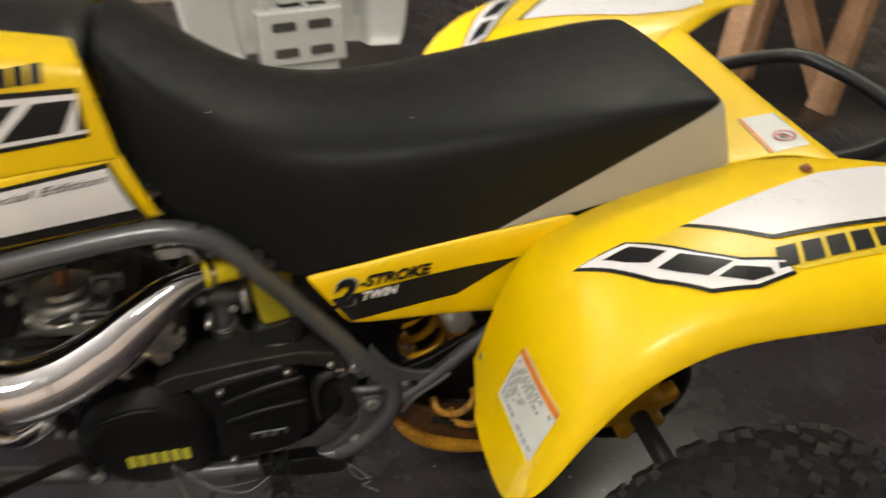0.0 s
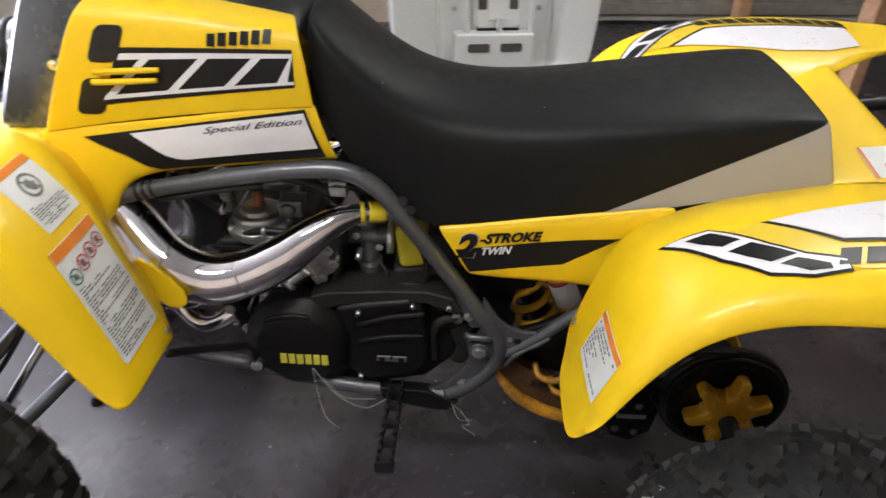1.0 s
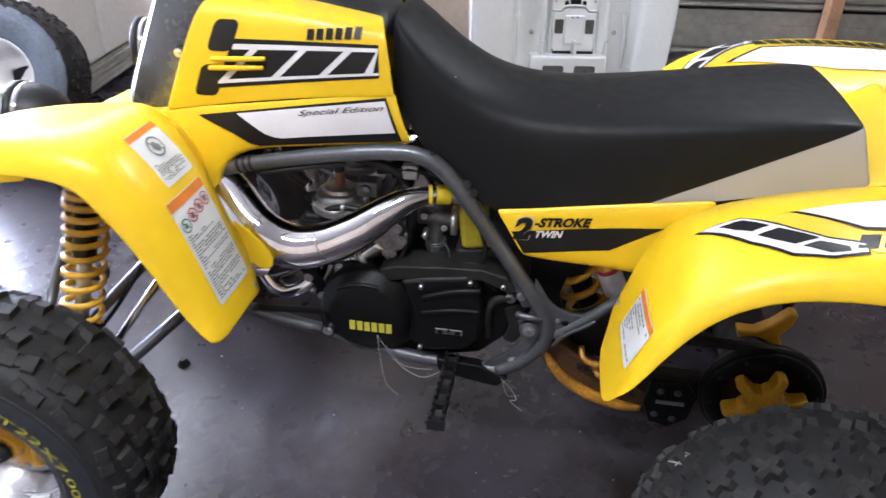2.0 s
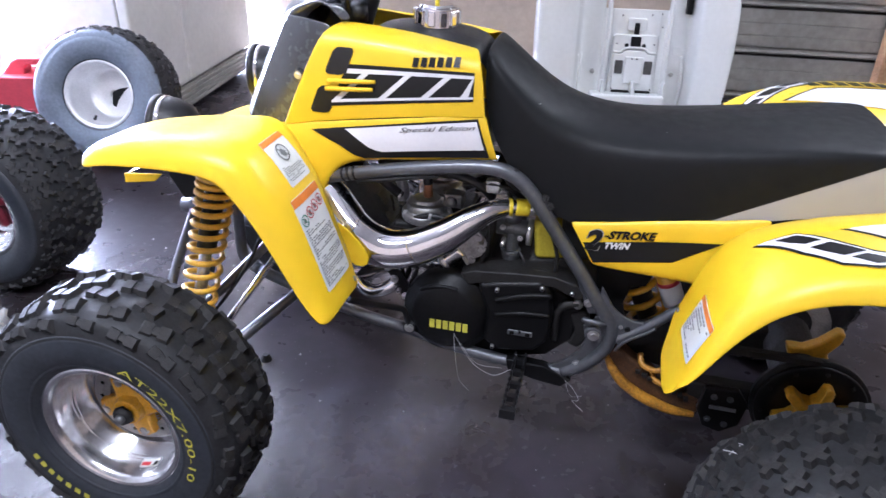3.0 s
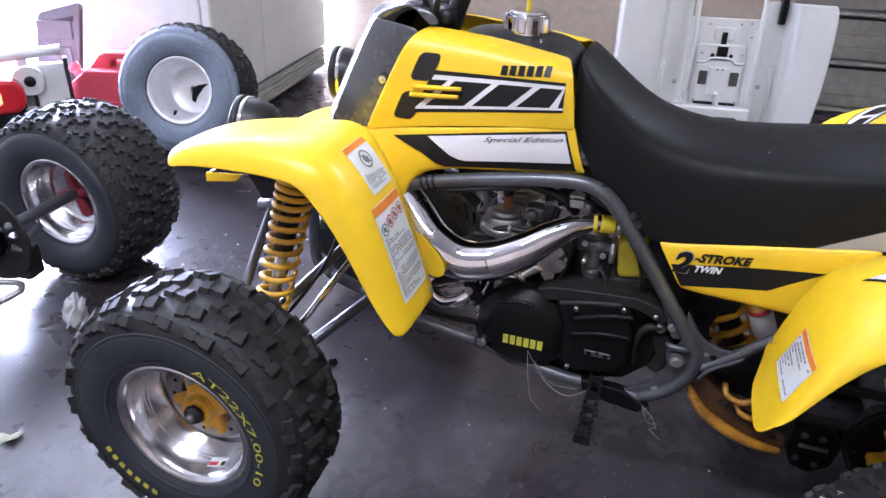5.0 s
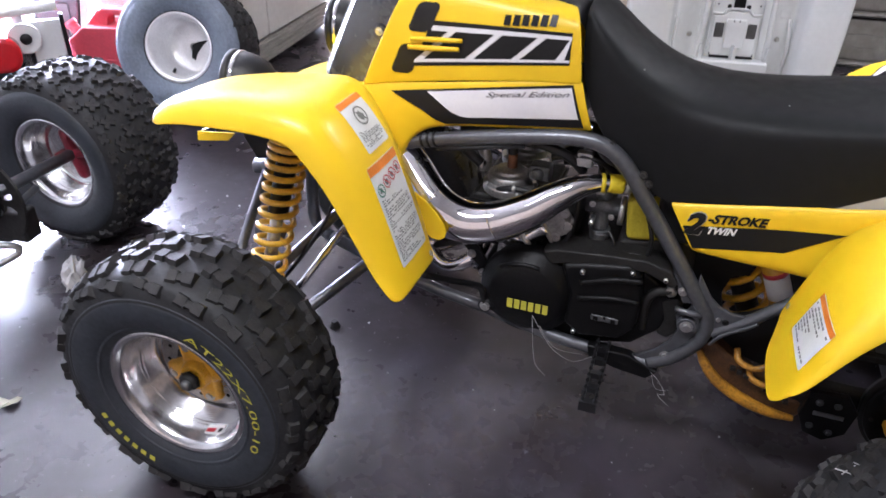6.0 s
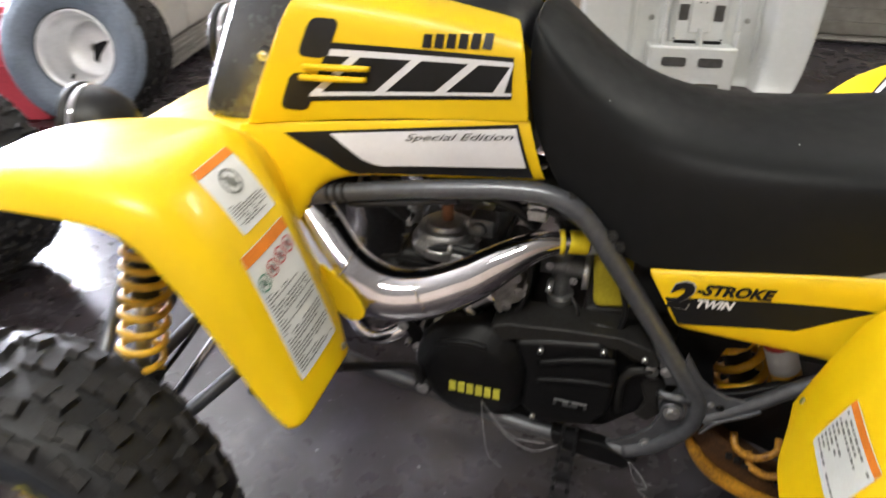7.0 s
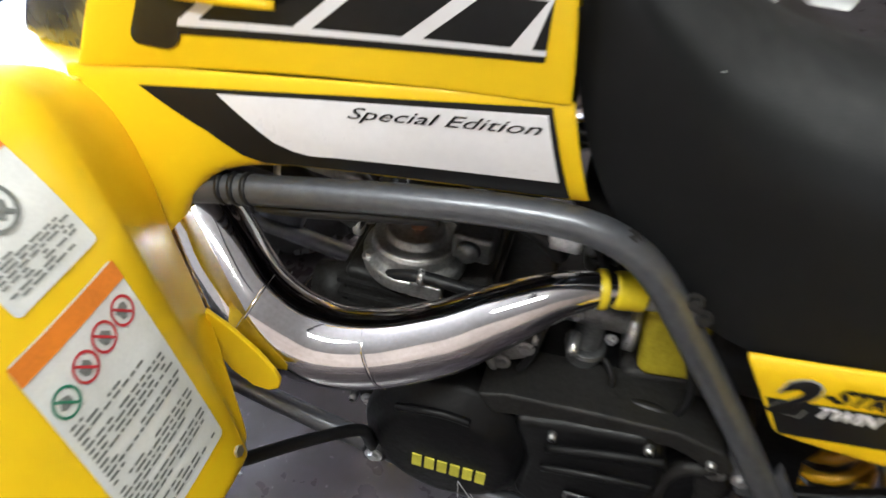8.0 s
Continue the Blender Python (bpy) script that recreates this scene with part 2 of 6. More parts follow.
def prism(outline, y0, y1, bm=None):
    """An outline in x and z, carried from y0 to y1."""
    bm = bm or bmesh.new()
    a = [bm.verts.new((x, y0, z)) for x, z in outline]
    b = [bm.verts.new((x, y1, z)) for x, z in outline]
    bm.faces.new(a)
    bm.faces.new(b[::-1])
    for i in range(len(a)):
        j = (i + 1) % len(a)
        bm.faces.new((a[i], b[i], b[j], a[j]))
    return bm


def smooth_path(points, steps=6):
    p = [Vector(q) for q in points]
    if len(p) < 3:
        return p
    out = []
    for i in range(len(p) - 1):
        a, b, c, d = p[max(i - 1, 0)], p[i], p[i + 1], p[min(i + 2, len(p) - 1)]
        for k in range(steps):
            t = k / steps
            out.append(0.5 * ((2 * b) + (c - a) * t + (2 * a - 5 * b + 4 * c - d) * t * t + (3 * b - a - 3 * c + d) * t ** 3))
    return out + [p[-1]]


def tube(points, radius, sides=12, steps=6, bm=None, closed=False):
    """A round tube along a smoothed path; radius: one number or one for each given point."""
    bm = bm or bmesh.new()
    path = smooth_path(points, steps) if steps > 1 else [Vector(q) for q in points]
    n = len(path)
    if isinstance(radius, (int, float)):
        rad = [radius] * n
    else:
        rad = [float(k) for k in np.interp(np.linspace(0, len(radius) - 1, n), range(len(radius)), radius)]
    rings, up = [], None
    for i, q in enumerate(path):
        t = (path[min(i + 1, n - 1)] - path[max(i - 1, 0)]).normalized()
        if up is None:
            up = t.orthogonal().normalized()
        up = (up - t * up.dot(t)).normalized()
        side = t.cross(up)
        rings.append([bm.verts.new(q + rad[i] * (math.cos(2 * math.pi * k / sides) * up + math.sin(2 * math.pi * k / sides) * side)) for k in range(sides)])
    for r, s in zip(rings, rings[1:]):
        for k in range(sides):
            bm.faces.new((r[k], r[(k + 1) % sides], s[(k + 1) % sides], s[k]))
    if not closed:
        bm.faces.new(rings[0][::-1])
        bm.faces.new(rings[-1])
    return bm


def lathe(profile, sides=40, m=None, bm=None, caps=False):
    """A profile of (radius, y) turned round the y axis, then placed by m."""
    bm = bm or bmesh.new()
    m = m or Matrix()
    rings = []
    for r, y in profile:
        rings.append([bm.verts.new(m @ Vector((r * math.cos(2 * math.pi * k / sides), y, r * math.sin(2 * math.pi * k / sides)))) for k in range(sides)])
    for r, s in zip(rings, rings[1:]):
        for k in range(sides):
            bm.faces.new((r[k], r[(k + 1) % sides], s[(k + 1) % sides], s[k]))
    if caps:
        bm.faces.new(rings[0][::-1])
        bm.faces.new(rings[-1])
    return bm


def disc(center, axis, r0, length, r1=None, sides=20, bm=None):
    """A capped cylinder or cone from center along axis."""
    a = Vector(axis).normalized()
    turn = Vector((0, 1, 0)).rotation_difference(a).to_matrix().to_4x4()
    return lathe([(r0, 0), (r1 if r1 is not None else r0, length)], sides, Matrix.Translation(center) @ turn, bm, True)


def grid(rows, bm=None, loop=False):
    """A sheet through rows of points of equal number."""
    bm = bm or bmesh.new()
    v = [[bm.verts.new(p) for p in r] for r in rows]
    for a, b in zip(v, v[1:]):
        for i in range(len(a) - (0 if loop else 1)):
            j = (i + 1) % len(a)
            bm.faces.new((a[i], a[j], b[j], b[i]))
    return bm


def bolt(parent, center, axis, r=0.006, mat=None, name="bolt", h=0.005):
    a = Vector(axis).normalized()
    bm = disc(center, a, r, h, r * 0.85, 6)
    disc(Vector(center) - a * 0.001, a, r * 1.5, 0.002, sides=14, bm=bm)
    return part(name, bm, mat or BOLT, parent, smooth=False)


def surface(ob):
    """The finished shape of an object, to lay decals on, in its parent's space."""
    from mathutils import bvhtree
    dg = bpy.context.evaluated_depsgraph_get()
    dg.update()
    return bvhtree.BVHTree.FromObject(ob, dg)


def lay(bm, tree, way, lift=0.0012):
    """Drops the vertices of bm along way on to a surface."""
    w = Vector(way).normalized()
    for v in bm.verts:
        hit, normal, _, _ = tree.ray_cast(v.co - w * 0.4, w)
        if hit is None:
            hit, normal, _, _ = tree.find_nearest(v.co)
        if normal.dot(w) > 0:
            normal = -normal
        v.co = hit + normal * lift
    return bm


def sheet(polygons, place, step=0.02):
    """Flat polygons in two coordinates, cut into a fine mesh; place turns (a, b) into a point."""
    bm = bmesh.new()
    for poly in polygons:
        bm.faces.new([bm.verts.new((a, b, 0)) for a, b in poly])
    for axis in (0, 1):
        lo, hi = min(v.co[axis] for v in bm.verts), max(v.co[axis] for v in bm.verts)
        k = lo + step
        while k < hi:
            n = Vector((0, 0, 0))
            n[axis] = 1
            c = Vector((0, 0, 0))
            c[axis] = k
            bmesh.ops.bisect_plane(bm, geom=bm.verts[:] + bm.edges[:] + bm.faces[:], plane_co=c, plane_no=n)
            k += step
    bmesh.ops.triangulate(bm, faces=bm.faces)
    for v in bm.verts:
        v.co = place(v.co.x, v.co.y)
    return bm


def letters(text, place, height, width, slant=0.0, bold=0.0):
    """Lettering in the built-in font as a flat mesh, fitted to a height and a width."""
    cu = bpy.data.curves.new("letters", 'FONT')
    cu.body = text
    cu.resolution_u = 3
    cu.offset = bold
    ob = bpy.data.objects.new("letters", cu)
    me = ob.to_mesh()
    bm = bmesh.new()
    bm.from_mesh(me)
    ob.to_mesh_clear()
    bpy.data.objects.remove(ob)
    bpy.data.curves.remove(cu)
    bmesh.ops.triangulate(bm, faces=bm.faces)
    xs, ys = [v.co.x for v in bm.verts], [v.co.y for v in bm.verts]
    for v in bm.verts:
        b = (v.co.y - min(ys)) / (max(ys) - min(ys))
        v.co = place((v.co.x - min(xs)) / (max(xs) - min(xs)) * width + slant * b * height, b * height)
    return bm


def rounded(x0, x1, z0, z1, r, n=4):
    out = []
    for cx, cz, a in ((x1 - r, z1 - r, 0), (x0 + r, z1 - r, 90), (x0 + r, z0 + r, 180), (x1 - r, z0 + r, 270)):
        out += [(cx + r * math.cos(radians(a + 90 * k / n)), cz + r * math.sin(radians(a + 90 * k / n))) for k in range(n + 1)]
    return out


# ---------------------------------------------------------------- the garage
floor = part("floor", boxes((-2.5, 5.2, -4.2, 3.0, -0.1, 0.0)), CONCRETE, smooth=False)
tagged(floor, "dark grey stained concrete garage floor", "floor", kind="structure")
ground = part("ground", boxes((-60, -2.5, -60, 60, -0.15, -0.02), (-2.5, 60, 3.12, 60, -0.15, -0.02)), SUNLIT, smooth=False)
tagged(ground, "pale sunlit concrete drive outside the garage", "ground", kind="structure")
wall_back = part("wall_back", boxes((-1.15, 1.62, 3.0, 3.12, 0, 2.6)), BEIGE, smooth=False)
tagged(wall_back, "plain beige painted garage back wall", "wall", kind="structure")
wall_siding = part("wall_siding", boxes((1.62, 5.2, 3.04, 3.12, 0, 2.6)), SIDING_BACK, smooth=False)
tagged(wall_siding, "garage wall clad in weathered horizontal metal siding", "wall", kind="structure")
SIDING_PROFILE = ((3.036, 0.0), (3.034, 0.006), (3.000, 0.010), (2.987, 0.016), (2.984, 0.023), (2.987, 0.030), (3.000, 0.036), (3.014, 0.039), (3.014, 0.048), (2.993, 0.052),
                  (2.990, 0.110), (2.994, 0.113), (2.990, 0.117), (2.990, 0.178), (2.994, 0.181), (2.990, 0.185), (2.992, 0.257))
for k in range(10):
    z = 0.26 * k
    part("siding_board", grid([[(1.62, y, z + up), (5.2, y, z + up)] for y, up in SIDING_PROFILE]), SIDING, wall_siding, smooth=False)
wall_front = part("wall_front", boxes((-2.5, 5.2, -4.32, -4.2, 0, 2.6)), BEIGE, smooth=False)
tagged(wall_front, "plain beige garage wall", "wall", kind="structure")
wall_end = part("wall_end", boxes((5.2, 5.32, -4.2, 3.12, 0, 2.6)), BEIGE, smooth=False)
tagged(wall_end, "plain beige garage end wall", "wall", kind="structure")
wall_door = part("wall_door", boxes((-2.62, -2.5, -4.32, 1.6, 0, 2.6), (-2.62, -2.5, 1.6, 3.12, 1.95, 2.6), (-2.5, -1.15, 3.0, 3.12, 1.95, 2.6)), WHITE_WALL, smooth=False)
tagged(wall_door, "white wall round the open garage doorway", "wall", kind="structure")
ceiling = part("ceiling", boxes((-2.62, 5.32, -4.32, 3.12, 2.6, 2.7)), CEILING, smooth=False)
tagged(ceiling, "off-white board garage ceiling", "ceiling", kind="structure")


def tube_light(x, y, energy, color=(1.0, 0.93, 0.82)):
    t = thing("ceiling_light", "lit twin-tube fluorescent ceiling light with white housing", "lamp", "ceiling lights", Matrix.Translation((x, y, 2.5)))
    part("housing", prism([(-0.64, 0.1), (0.64, 0.1), (0.64, 0.05), (-0.64, 0.05)], -0.1, 0.1), WHITE_ENAMEL, t, smooth=False)
    for s in (-0.05, 0.05):
        part("tube", tube([(-0.6, s, 0.02), (0.6, s, 0.02)], 0.016, 12, 1), TUBE_LIT, t, "lit fluorescent tube")
    la = bpy.data.lights.new("ceiling_light_glow", 'AREA')
    la.shape, la.size, la.size_y, la.energy, la.color = 'RECTANGLE', 1.2, 0.16, energy, color
    lo = new("ceiling_light_glow", la)
    lo.matrix_world = pose(x, y, 2.49)
    return t


tube_light(0.1, -1.3, 41)
tube_light(2.2, 0.9, 26)

# ---------------------------------------------------------------- wheels
def tyre(parent, R, w, r, rows, around, knob, height, seed, label, twist=0.3, joined=False, cross=False):
    """A knobbly tyre round the y axis: a casing, and tread blocks that share one mesh a row."""
    rnd = random.Random(seed)
    prof = [(r - 0.004, -w * 0.36), (r + 0.012, -w * 0.43), (r + (R - r) * 0.30, -w * 0.495), (r + (R - r) * 0.55, -w * 0.50), (R - 0.045, -w * 0.485),
            (R - 0.024, -w * 0.44), (R - 0.014, -w * 0.36), (R - height, -w * 0.2), (R - height, 0.0)]
    prof = prof + [(a, -b) for a, b in prof[-2::-1]]
    path = smooth_path([(a, b, 0) for a, b in prof], 3)
    body = part("tyre", lathe([(p.x, p.y) for p in path], 72), RUBBER, parent, label)
    tread, spare_me = bmesh.new(), bpy.data.meshes.new("block")
    for row, (y0, kw, tilt) in enumerate(rows):
        l, h = knob, height * (1.05 if abs(y0) < w * 0.3 else 0.9 if abs(y0) < w * 0.4 else 0.62)
        bm = bmesh.new()
        if cross:
            rim_ = []
            for k in range(4):
                c = math.pi / 4 + k * math.pi / 2
                rim_ += [(c - 0.30, 0.62 * l), (c + 0.30, 0.62 * l), (c + math.pi / 4, 0.30 * l)]
            hi = [bm.verts.new((h, q * math.cos(a) * 0.86 * kw / 0.03, q * math.sin(a) * 0.86)) for a, q in rim_]
            lo = [bm.verts.new((-0.008, q * math.cos(a) * 1.05 * kw / 0.03, q * math.sin(a) * 1.05)) for a, q in rim_]
            mid = bm.verts.new((h * 0.86, 0, 0))
            for i in range(12):
                j = (i + 1) % 12
                bm.faces.new((hi[i], hi[j], mid))
                bm.faces.new((lo[i], lo[j], hi[j], hi[i]))
        for z0, z1, yy, hh in () if cross else ((-l / 2, -l * 0.10, kw, h), (l * 0.10, l / 2, kw * 0.92, h), (-l * 0.12, l * 0.12, kw * 0.66, h * 0.86)):
            lo = [bm.verts.new((-0.008, s * yy / 2 * 1.18, z * 1.14)) for s, z in ((-1, z0), (1, z0), (1, z1), (-1, z1))]
            hi = [bm.verts.new((hh, s * yy / 2 * 0.84, z * 0.92 + (z0 + z1) / 2 * 0.08)) for s, z in ((-1, z0), (1, z0), (1, z1), (-1, z1))]
            bm.faces.new(hi)
            for i in range(4):
                bm.faces.new((lo[i], lo[(i + 1) % 4], hi[(i + 1) % 4], hi[i]))
        me = bpy.data.meshes.new("tread_block")
        bmesh.ops.recalc_face_normals(bm, faces=bm.faces)
        bm.to_mesh(me)
        bm.free()
        me.materials.append(TREAD)
        base = float(np.interp(abs(y0), [0, w * 0.2, w * 0.36, w * 0.44, w * 0.485], [R - height, R - height, R - 0.014, R - 0.024, R - 0.045]))
        for k in range(around):
            a = 2 * math.pi * (k + 0.5 * (row % 2)) / around + rnd.uniform(-0.03, 0.03)
            if joined:
                ob = None
            else:
                ob = new("tread_block", me)
                ob.parent = parent
            lean = tilt if y0 < 0 else -tilt
            place = Matrix.Rotation(-a, 4, 'Y') @ Matrix.Translation((base, y0 + rnd.uniform(-0.003, 0.003), 0)) @ Matrix.Rotation(-lean, 4, 'Z') @ Matrix.Rotation(rnd.uniform(-0.12, 0.12) + (twist if row % 2 else -twist), 4, 'X') @ Matrix.Diagonal((rnd.uniform(0.85, 1.1), rnd.uniform(0.9, 1.1), rnd.uniform(0.85, 1.1), 1))
            if ob:
                ob.matrix_basis = place
            else:
                one = bmesh.new()
                one.from_mesh(me)
                one.transform(place)
                one.to_mesh(spare_me)
                one.free()
                tread.from_mesh(spare_me)
    if joined:
        part("tread", tread, TREAD, parent, smooth=False)["kind"] = "stuff"
    else:
        tread.free()
    bpy.data.meshes.remove(spare_me)
    return body


def rim_mesh(r, w, depth, plate=0.05):
    """A polished dished rim: rolled lip, stepped barrel and a flat centre."""
    o = -w * 0.40
    prof = [(r - 0.010, o + 0.018), (r + 0.008, o + 0.010), (r + 0.013, o + 0.002), (r + 0.010, o - 0.005), (r + 0.002, o - 0.006), (r - 0.006, o + 0.002),
            (r - 0.011, o + 0.016), (r - 0.013, o + depth * 0.45), (r - 0.022, o + depth * 0.5), (r - 0.024, o + depth * 0.93), (r - 0.034, o + depth), (plate, o + depth + 0.004), (0.018, o + depth + 0.002)]
    bm = lathe(prof, 64)
    lathe([(r - 0.026, o + depth), (r - 0.024, w * 0.25), (r - 0.008, w * 0.33), (r + 0.012, w * 0.40), (r + 0.012, w * 0.42), (r - 0.012, w * 0.40), (r - 0.03, w * 0.28), (r - 0.032, o + depth)], 64, bm=bm)
    return bm


def star_mesh(arms, r0, r1, w0, w1, y0, y1, m=None):
    """A cast hub spider in one piece: raised centre and stout arms."""
    lo, hi = min(y0, y1), max(y0, y1)
    bm = bmesh.new()
    rings = []
    n = arms * 8
    for y, f, rr in ((hi, 1.0, 0.0), (lo + 0.010, 1.0, 0.0), (lo + 0.004, 0.90, 0.0), (lo, 0.66, 0.4)):
        ring = []
        for k in range(n):
            a = 2 * math.pi * k / n + 0.3
            q = k % 8
            reach = {0: r1, 1: r1 * 0.96, 7: r1 * 0.96, 2: r1 * 0.62, 6: r1 * 0.62, 3: r0 * 1.12, 5: r0 * 1.12, 4: r0}[q]
            sw = {1: w1 / r1, 7: -w1 / r1, 2: w1 * 1.15 / (r1 * 0.62), 6: -w1 * 1.15 / (r1 * 0.62)}.get(q)
            c = 2 * math.pi * round(k / 8) / arms + 0.3
            ang = c + sw if sw is not None else a
            rad = (reach * (1 - rr) + r0 * 0.9 * rr) * f
            ring.append(bm.verts.new((rad * math.cos(ang), y, rad * math.sin(ang))))
        rings.append(ring)
    for a, c in zip(rings, rings[1:]):
        for k in range(n):
            bm.faces.new((a[k], a[(k + 1) % n], c[(k + 1) % n], c[k]))
    bm.faces.new(rings[0][::-1])
    bm.faces.new(rings[-1])
    if m is not None:
        bm.transform(m)
    return bm


def arc_text(text, radius, y, start, size, length):
    """Lettering bent round the y axis, read from the -y side; start in degrees."""
    def place(a, b):
        ang = radians(start) - a / radius
        rr = radius + b
        return Vector((rr * math.cos(ang), y, rr * math.sin(ang)))
    bm = letters(text, place, size, length)
    return bm


quad = thing("quad_bike", "yellow sport quad bike with black seat, chrome exhaust and knobbly tyres", "quad bike", m=pose(0.00274, 0.05226, 0, 0, 0, -6))


def front_wheel(parent, m, near):
    w = new("front_wheel")
    w.parent = parent
    w.matrix_basis = m
    tyre(w, 0.263, 0.19, 0.130, [(-0.084, 0.020, 0.75), (-0.054, 0.028, 0.35), (-0.018, 0.028, 0.0), (0.018, 0.028, 0.0), (0.054, 0.028, 0.35), (0.084, 0.018, 0.75)], 20, 0.047, 0.0095, 3, "knobbly black front tyre", 0.12, not near)
    part("sidewall", lathe([(0.128, -0.0705), (0.142, -0.0835), (0.165, -0.0945), (0.186, -0.0965), (0.205, -0.0955), (0.216, -0.0930), (0.2165, -0.0905)], 72), SIDEWALL, w, "smooth black tyre sidewall")
    part("bead_ring", lathe([(0.150, -0.0890), (0.152, -0.0915), (0.155, -0.0915), (0.157, -0.0915)], 72), SIDEWALL, w)
    RIM_OB = part("rim", rim_mesh(0.130, 0.19, 0.100), RIM, w, "polished aluminium dished rim")
    part("hub", star_mesh(4, 0.038, 0.076, 0.026, 0.020, 0.010, -0.016), GOLD, w, "yellow painted cast hub", bevel=0.003)
    part("hub_barrel", disc((0, 0.005, 0), (0, -1, 0), 0.036, 0.036, 0.027, 28), GOLD, w, bevel=0.003)
    part("axle_nut", disc((0, -0.035, 0), (0, -1, 0), 0.021, 0.012, 0.018, 6), GRIME, w)
    part("axle_end", disc((0, -0.045, 0), (0, -1, 0), 0.010, 0.012, 0.008, 14), DULL, w)
    part("brake_disc", lathe([(0.058, 0.004), (0.089, 0.004), (0.089, 0.008), (0.058, 0.008)], 40), ALLOY, w, "drilled steel brake disc")
    for k in range(4):
        a = 2 * math.pi * k / 4 + 0.3
        bolt(w, (0.056 * math.cos(a), -0.012, 0.056 * math.sin(a)), (0, -1, 0), 0.008, name="wheel_nut")
    for k in range(14):
        a = 2 * math.pi * k / 14
        part("disc_hole", disc((0.074 * math.cos(a), 0.0035, 0.074 * math.sin(a)), (0, -1, 0), 0.004, 0.0006, sides=10), CASE, w)
    if near:
        part("size_marking", arc_text("AT22X7.00-10", 0.167, -0.0978, 70, 0.0145, 0.272), TYRE_INK, w, "yellow lettered tyre size", smooth=False)
        for k in range(7):
            a0 = radians(206 + k * 6.4)
            bars = bmesh.new()
            bars.faces.new([bars.verts.new((rr * math.cos(a), -0.0978, rr * math.sin(a))) for a, rr in ((a0, 0.178), (a0 + 0.066, 0.178), (a0 + 0.074, 0.191), (a0 + 0.010, 0.191))])
            part("maker_mark", bars, TYRE_INK, w, "yellow painted bar on the sidewall", smooth=False)
        barrel = surface(RIM_OB)
        for name, a0, a1, y0, y1, mat in (("sticker", -81, -59, -0.050, -0.030, LABEL_WHITE), ("sticker_mark", -80, -70, -0.046, -0.034, LABEL_RED), ("sticker_mark", -66, -61, -0.047, -0.033, GRAPHIC_BLACK)):
            patch = []
            for k in range(6):
                ang = radians(a0 + (a1 - a0) * k / 5)
                out = Vector((math.cos(ang), 0, math.sin(ang)))
                patch.append([barrel.ray_cast(Vector((0, y0 + (y1 - y0) * q, 0)), out)[0] - out * (0.0010 if mat is LABEL_WHITE else 0.0016) for q in (0, 0.5, 1)])
            part(name, grid(patch), mat, w, "small printed sticker in the rim" if mat is LABEL_WHITE else "")
    return w


front_wheel(quad, pose(0.047, -0.462, 0.264, 0, 0, 1), True)
front_wheel(quad, pose(0.060, 0.462, 0.264, 0, 0, 181), False)


def rear_tyre_rows(w):
    return [(-w * 0.44, 0.022, 0.8), (-w * 0.32, 0.030, 0.35), (-w * 0.16, 0.030, 0.1), (0.0, 0.030, 0.0), (w * 0.16, 0.030, 0.1), (w * 0.32, 0.030, 0.35), (w * 0.44, 0.022, 0.8)]


def rear_wheel(parent, m, name="rear_wheel", R=0.258, w=0.27, r=0.118, sidewall=SIDEWALL, seed=5, depth=0.10, hub=GOLD, rim=RIM, old=False, far=False):
    o = new(name)
    if parent:
        o.parent = parent
    o.matrix_basis = m
    if old:
        tyre(o, R, w, r, [(-w * 0.425, 0.016, 0.6), (-w * 0.32, 0.024, 0.3), (-w * 0.16, 0.026, 0.1), (0, 0.026, 0), (w * 0.16, 0.026, 0.1), (w * 0.32, 0.024, 0.3), (w * 0.425, 0.016, 0.6)], 30, 0.022, 0.008, seed, "knobbly black rear tyre")
        part("sidewall_edge", lathe([(R - 0.052, -w * 0.497), (R - 0.036, -w * 0.486), (R - 0.021, -w * 0.452), (R - 0.020, -w * 0.43)], 72), sidewall, o)
    else:
        tyre(o, R, w, r, rear_tyre_rows(w), 26, 0.039, 0.010, seed, "knobbly black rear tyre", 0.12, far, True)
    part("sidewall", lathe([(r - 0.002, -w * 0.372), (r + 0.016, -w * 0.445), (r + (R - r) * 0.30, -w * 0.5045), (r + (R - r) * 0.55, -w * 0.509), (R - 0.047, -w * 0.494), (R - 0.046, -w * 0.485)], 72), sidewall, o, "smooth tyre sidewall")
    part("rim", rim_mesh(r, w, depth, 0.045), rim, o, "polished aluminium dished rim")
    if hub:
        part("hub", star_mesh(4, 0.034, 0.075, 0.026, 0.016, -0.008, -0.04), hub, o, "painted cast hub")
    return o


rear_wheel(quad, pose(1.325, -0.515, 0.256, 0, 0, 0))
rear_wheel(quad, pose(1.325, 0.515, 0.256, 0, 0, 180), far=True)

# ---------------------------------------------------------------- quad bike: bodywork
def mirrored(bm):
    for v in bm.verts:
        v.co.y = -v.co.y
    bmesh.ops.reverse_faces(bm, faces=bm.faces)
    return bm


def crease_columns(bm, count, columns, rows, amount):
    """Sharpens chosen lines of a sheet with count points in a row."""
    lay_ = bm.edges.layers.float.new('crease_edge')
    bm.verts.index_update()
    for e in bm.edges:
        a, c = sorted((e.verts[0].index, e.verts[1].index))
        if c - a == count and a % count in columns and rows[0] <= a // count < rows[1]:
            e[lay_] = amount


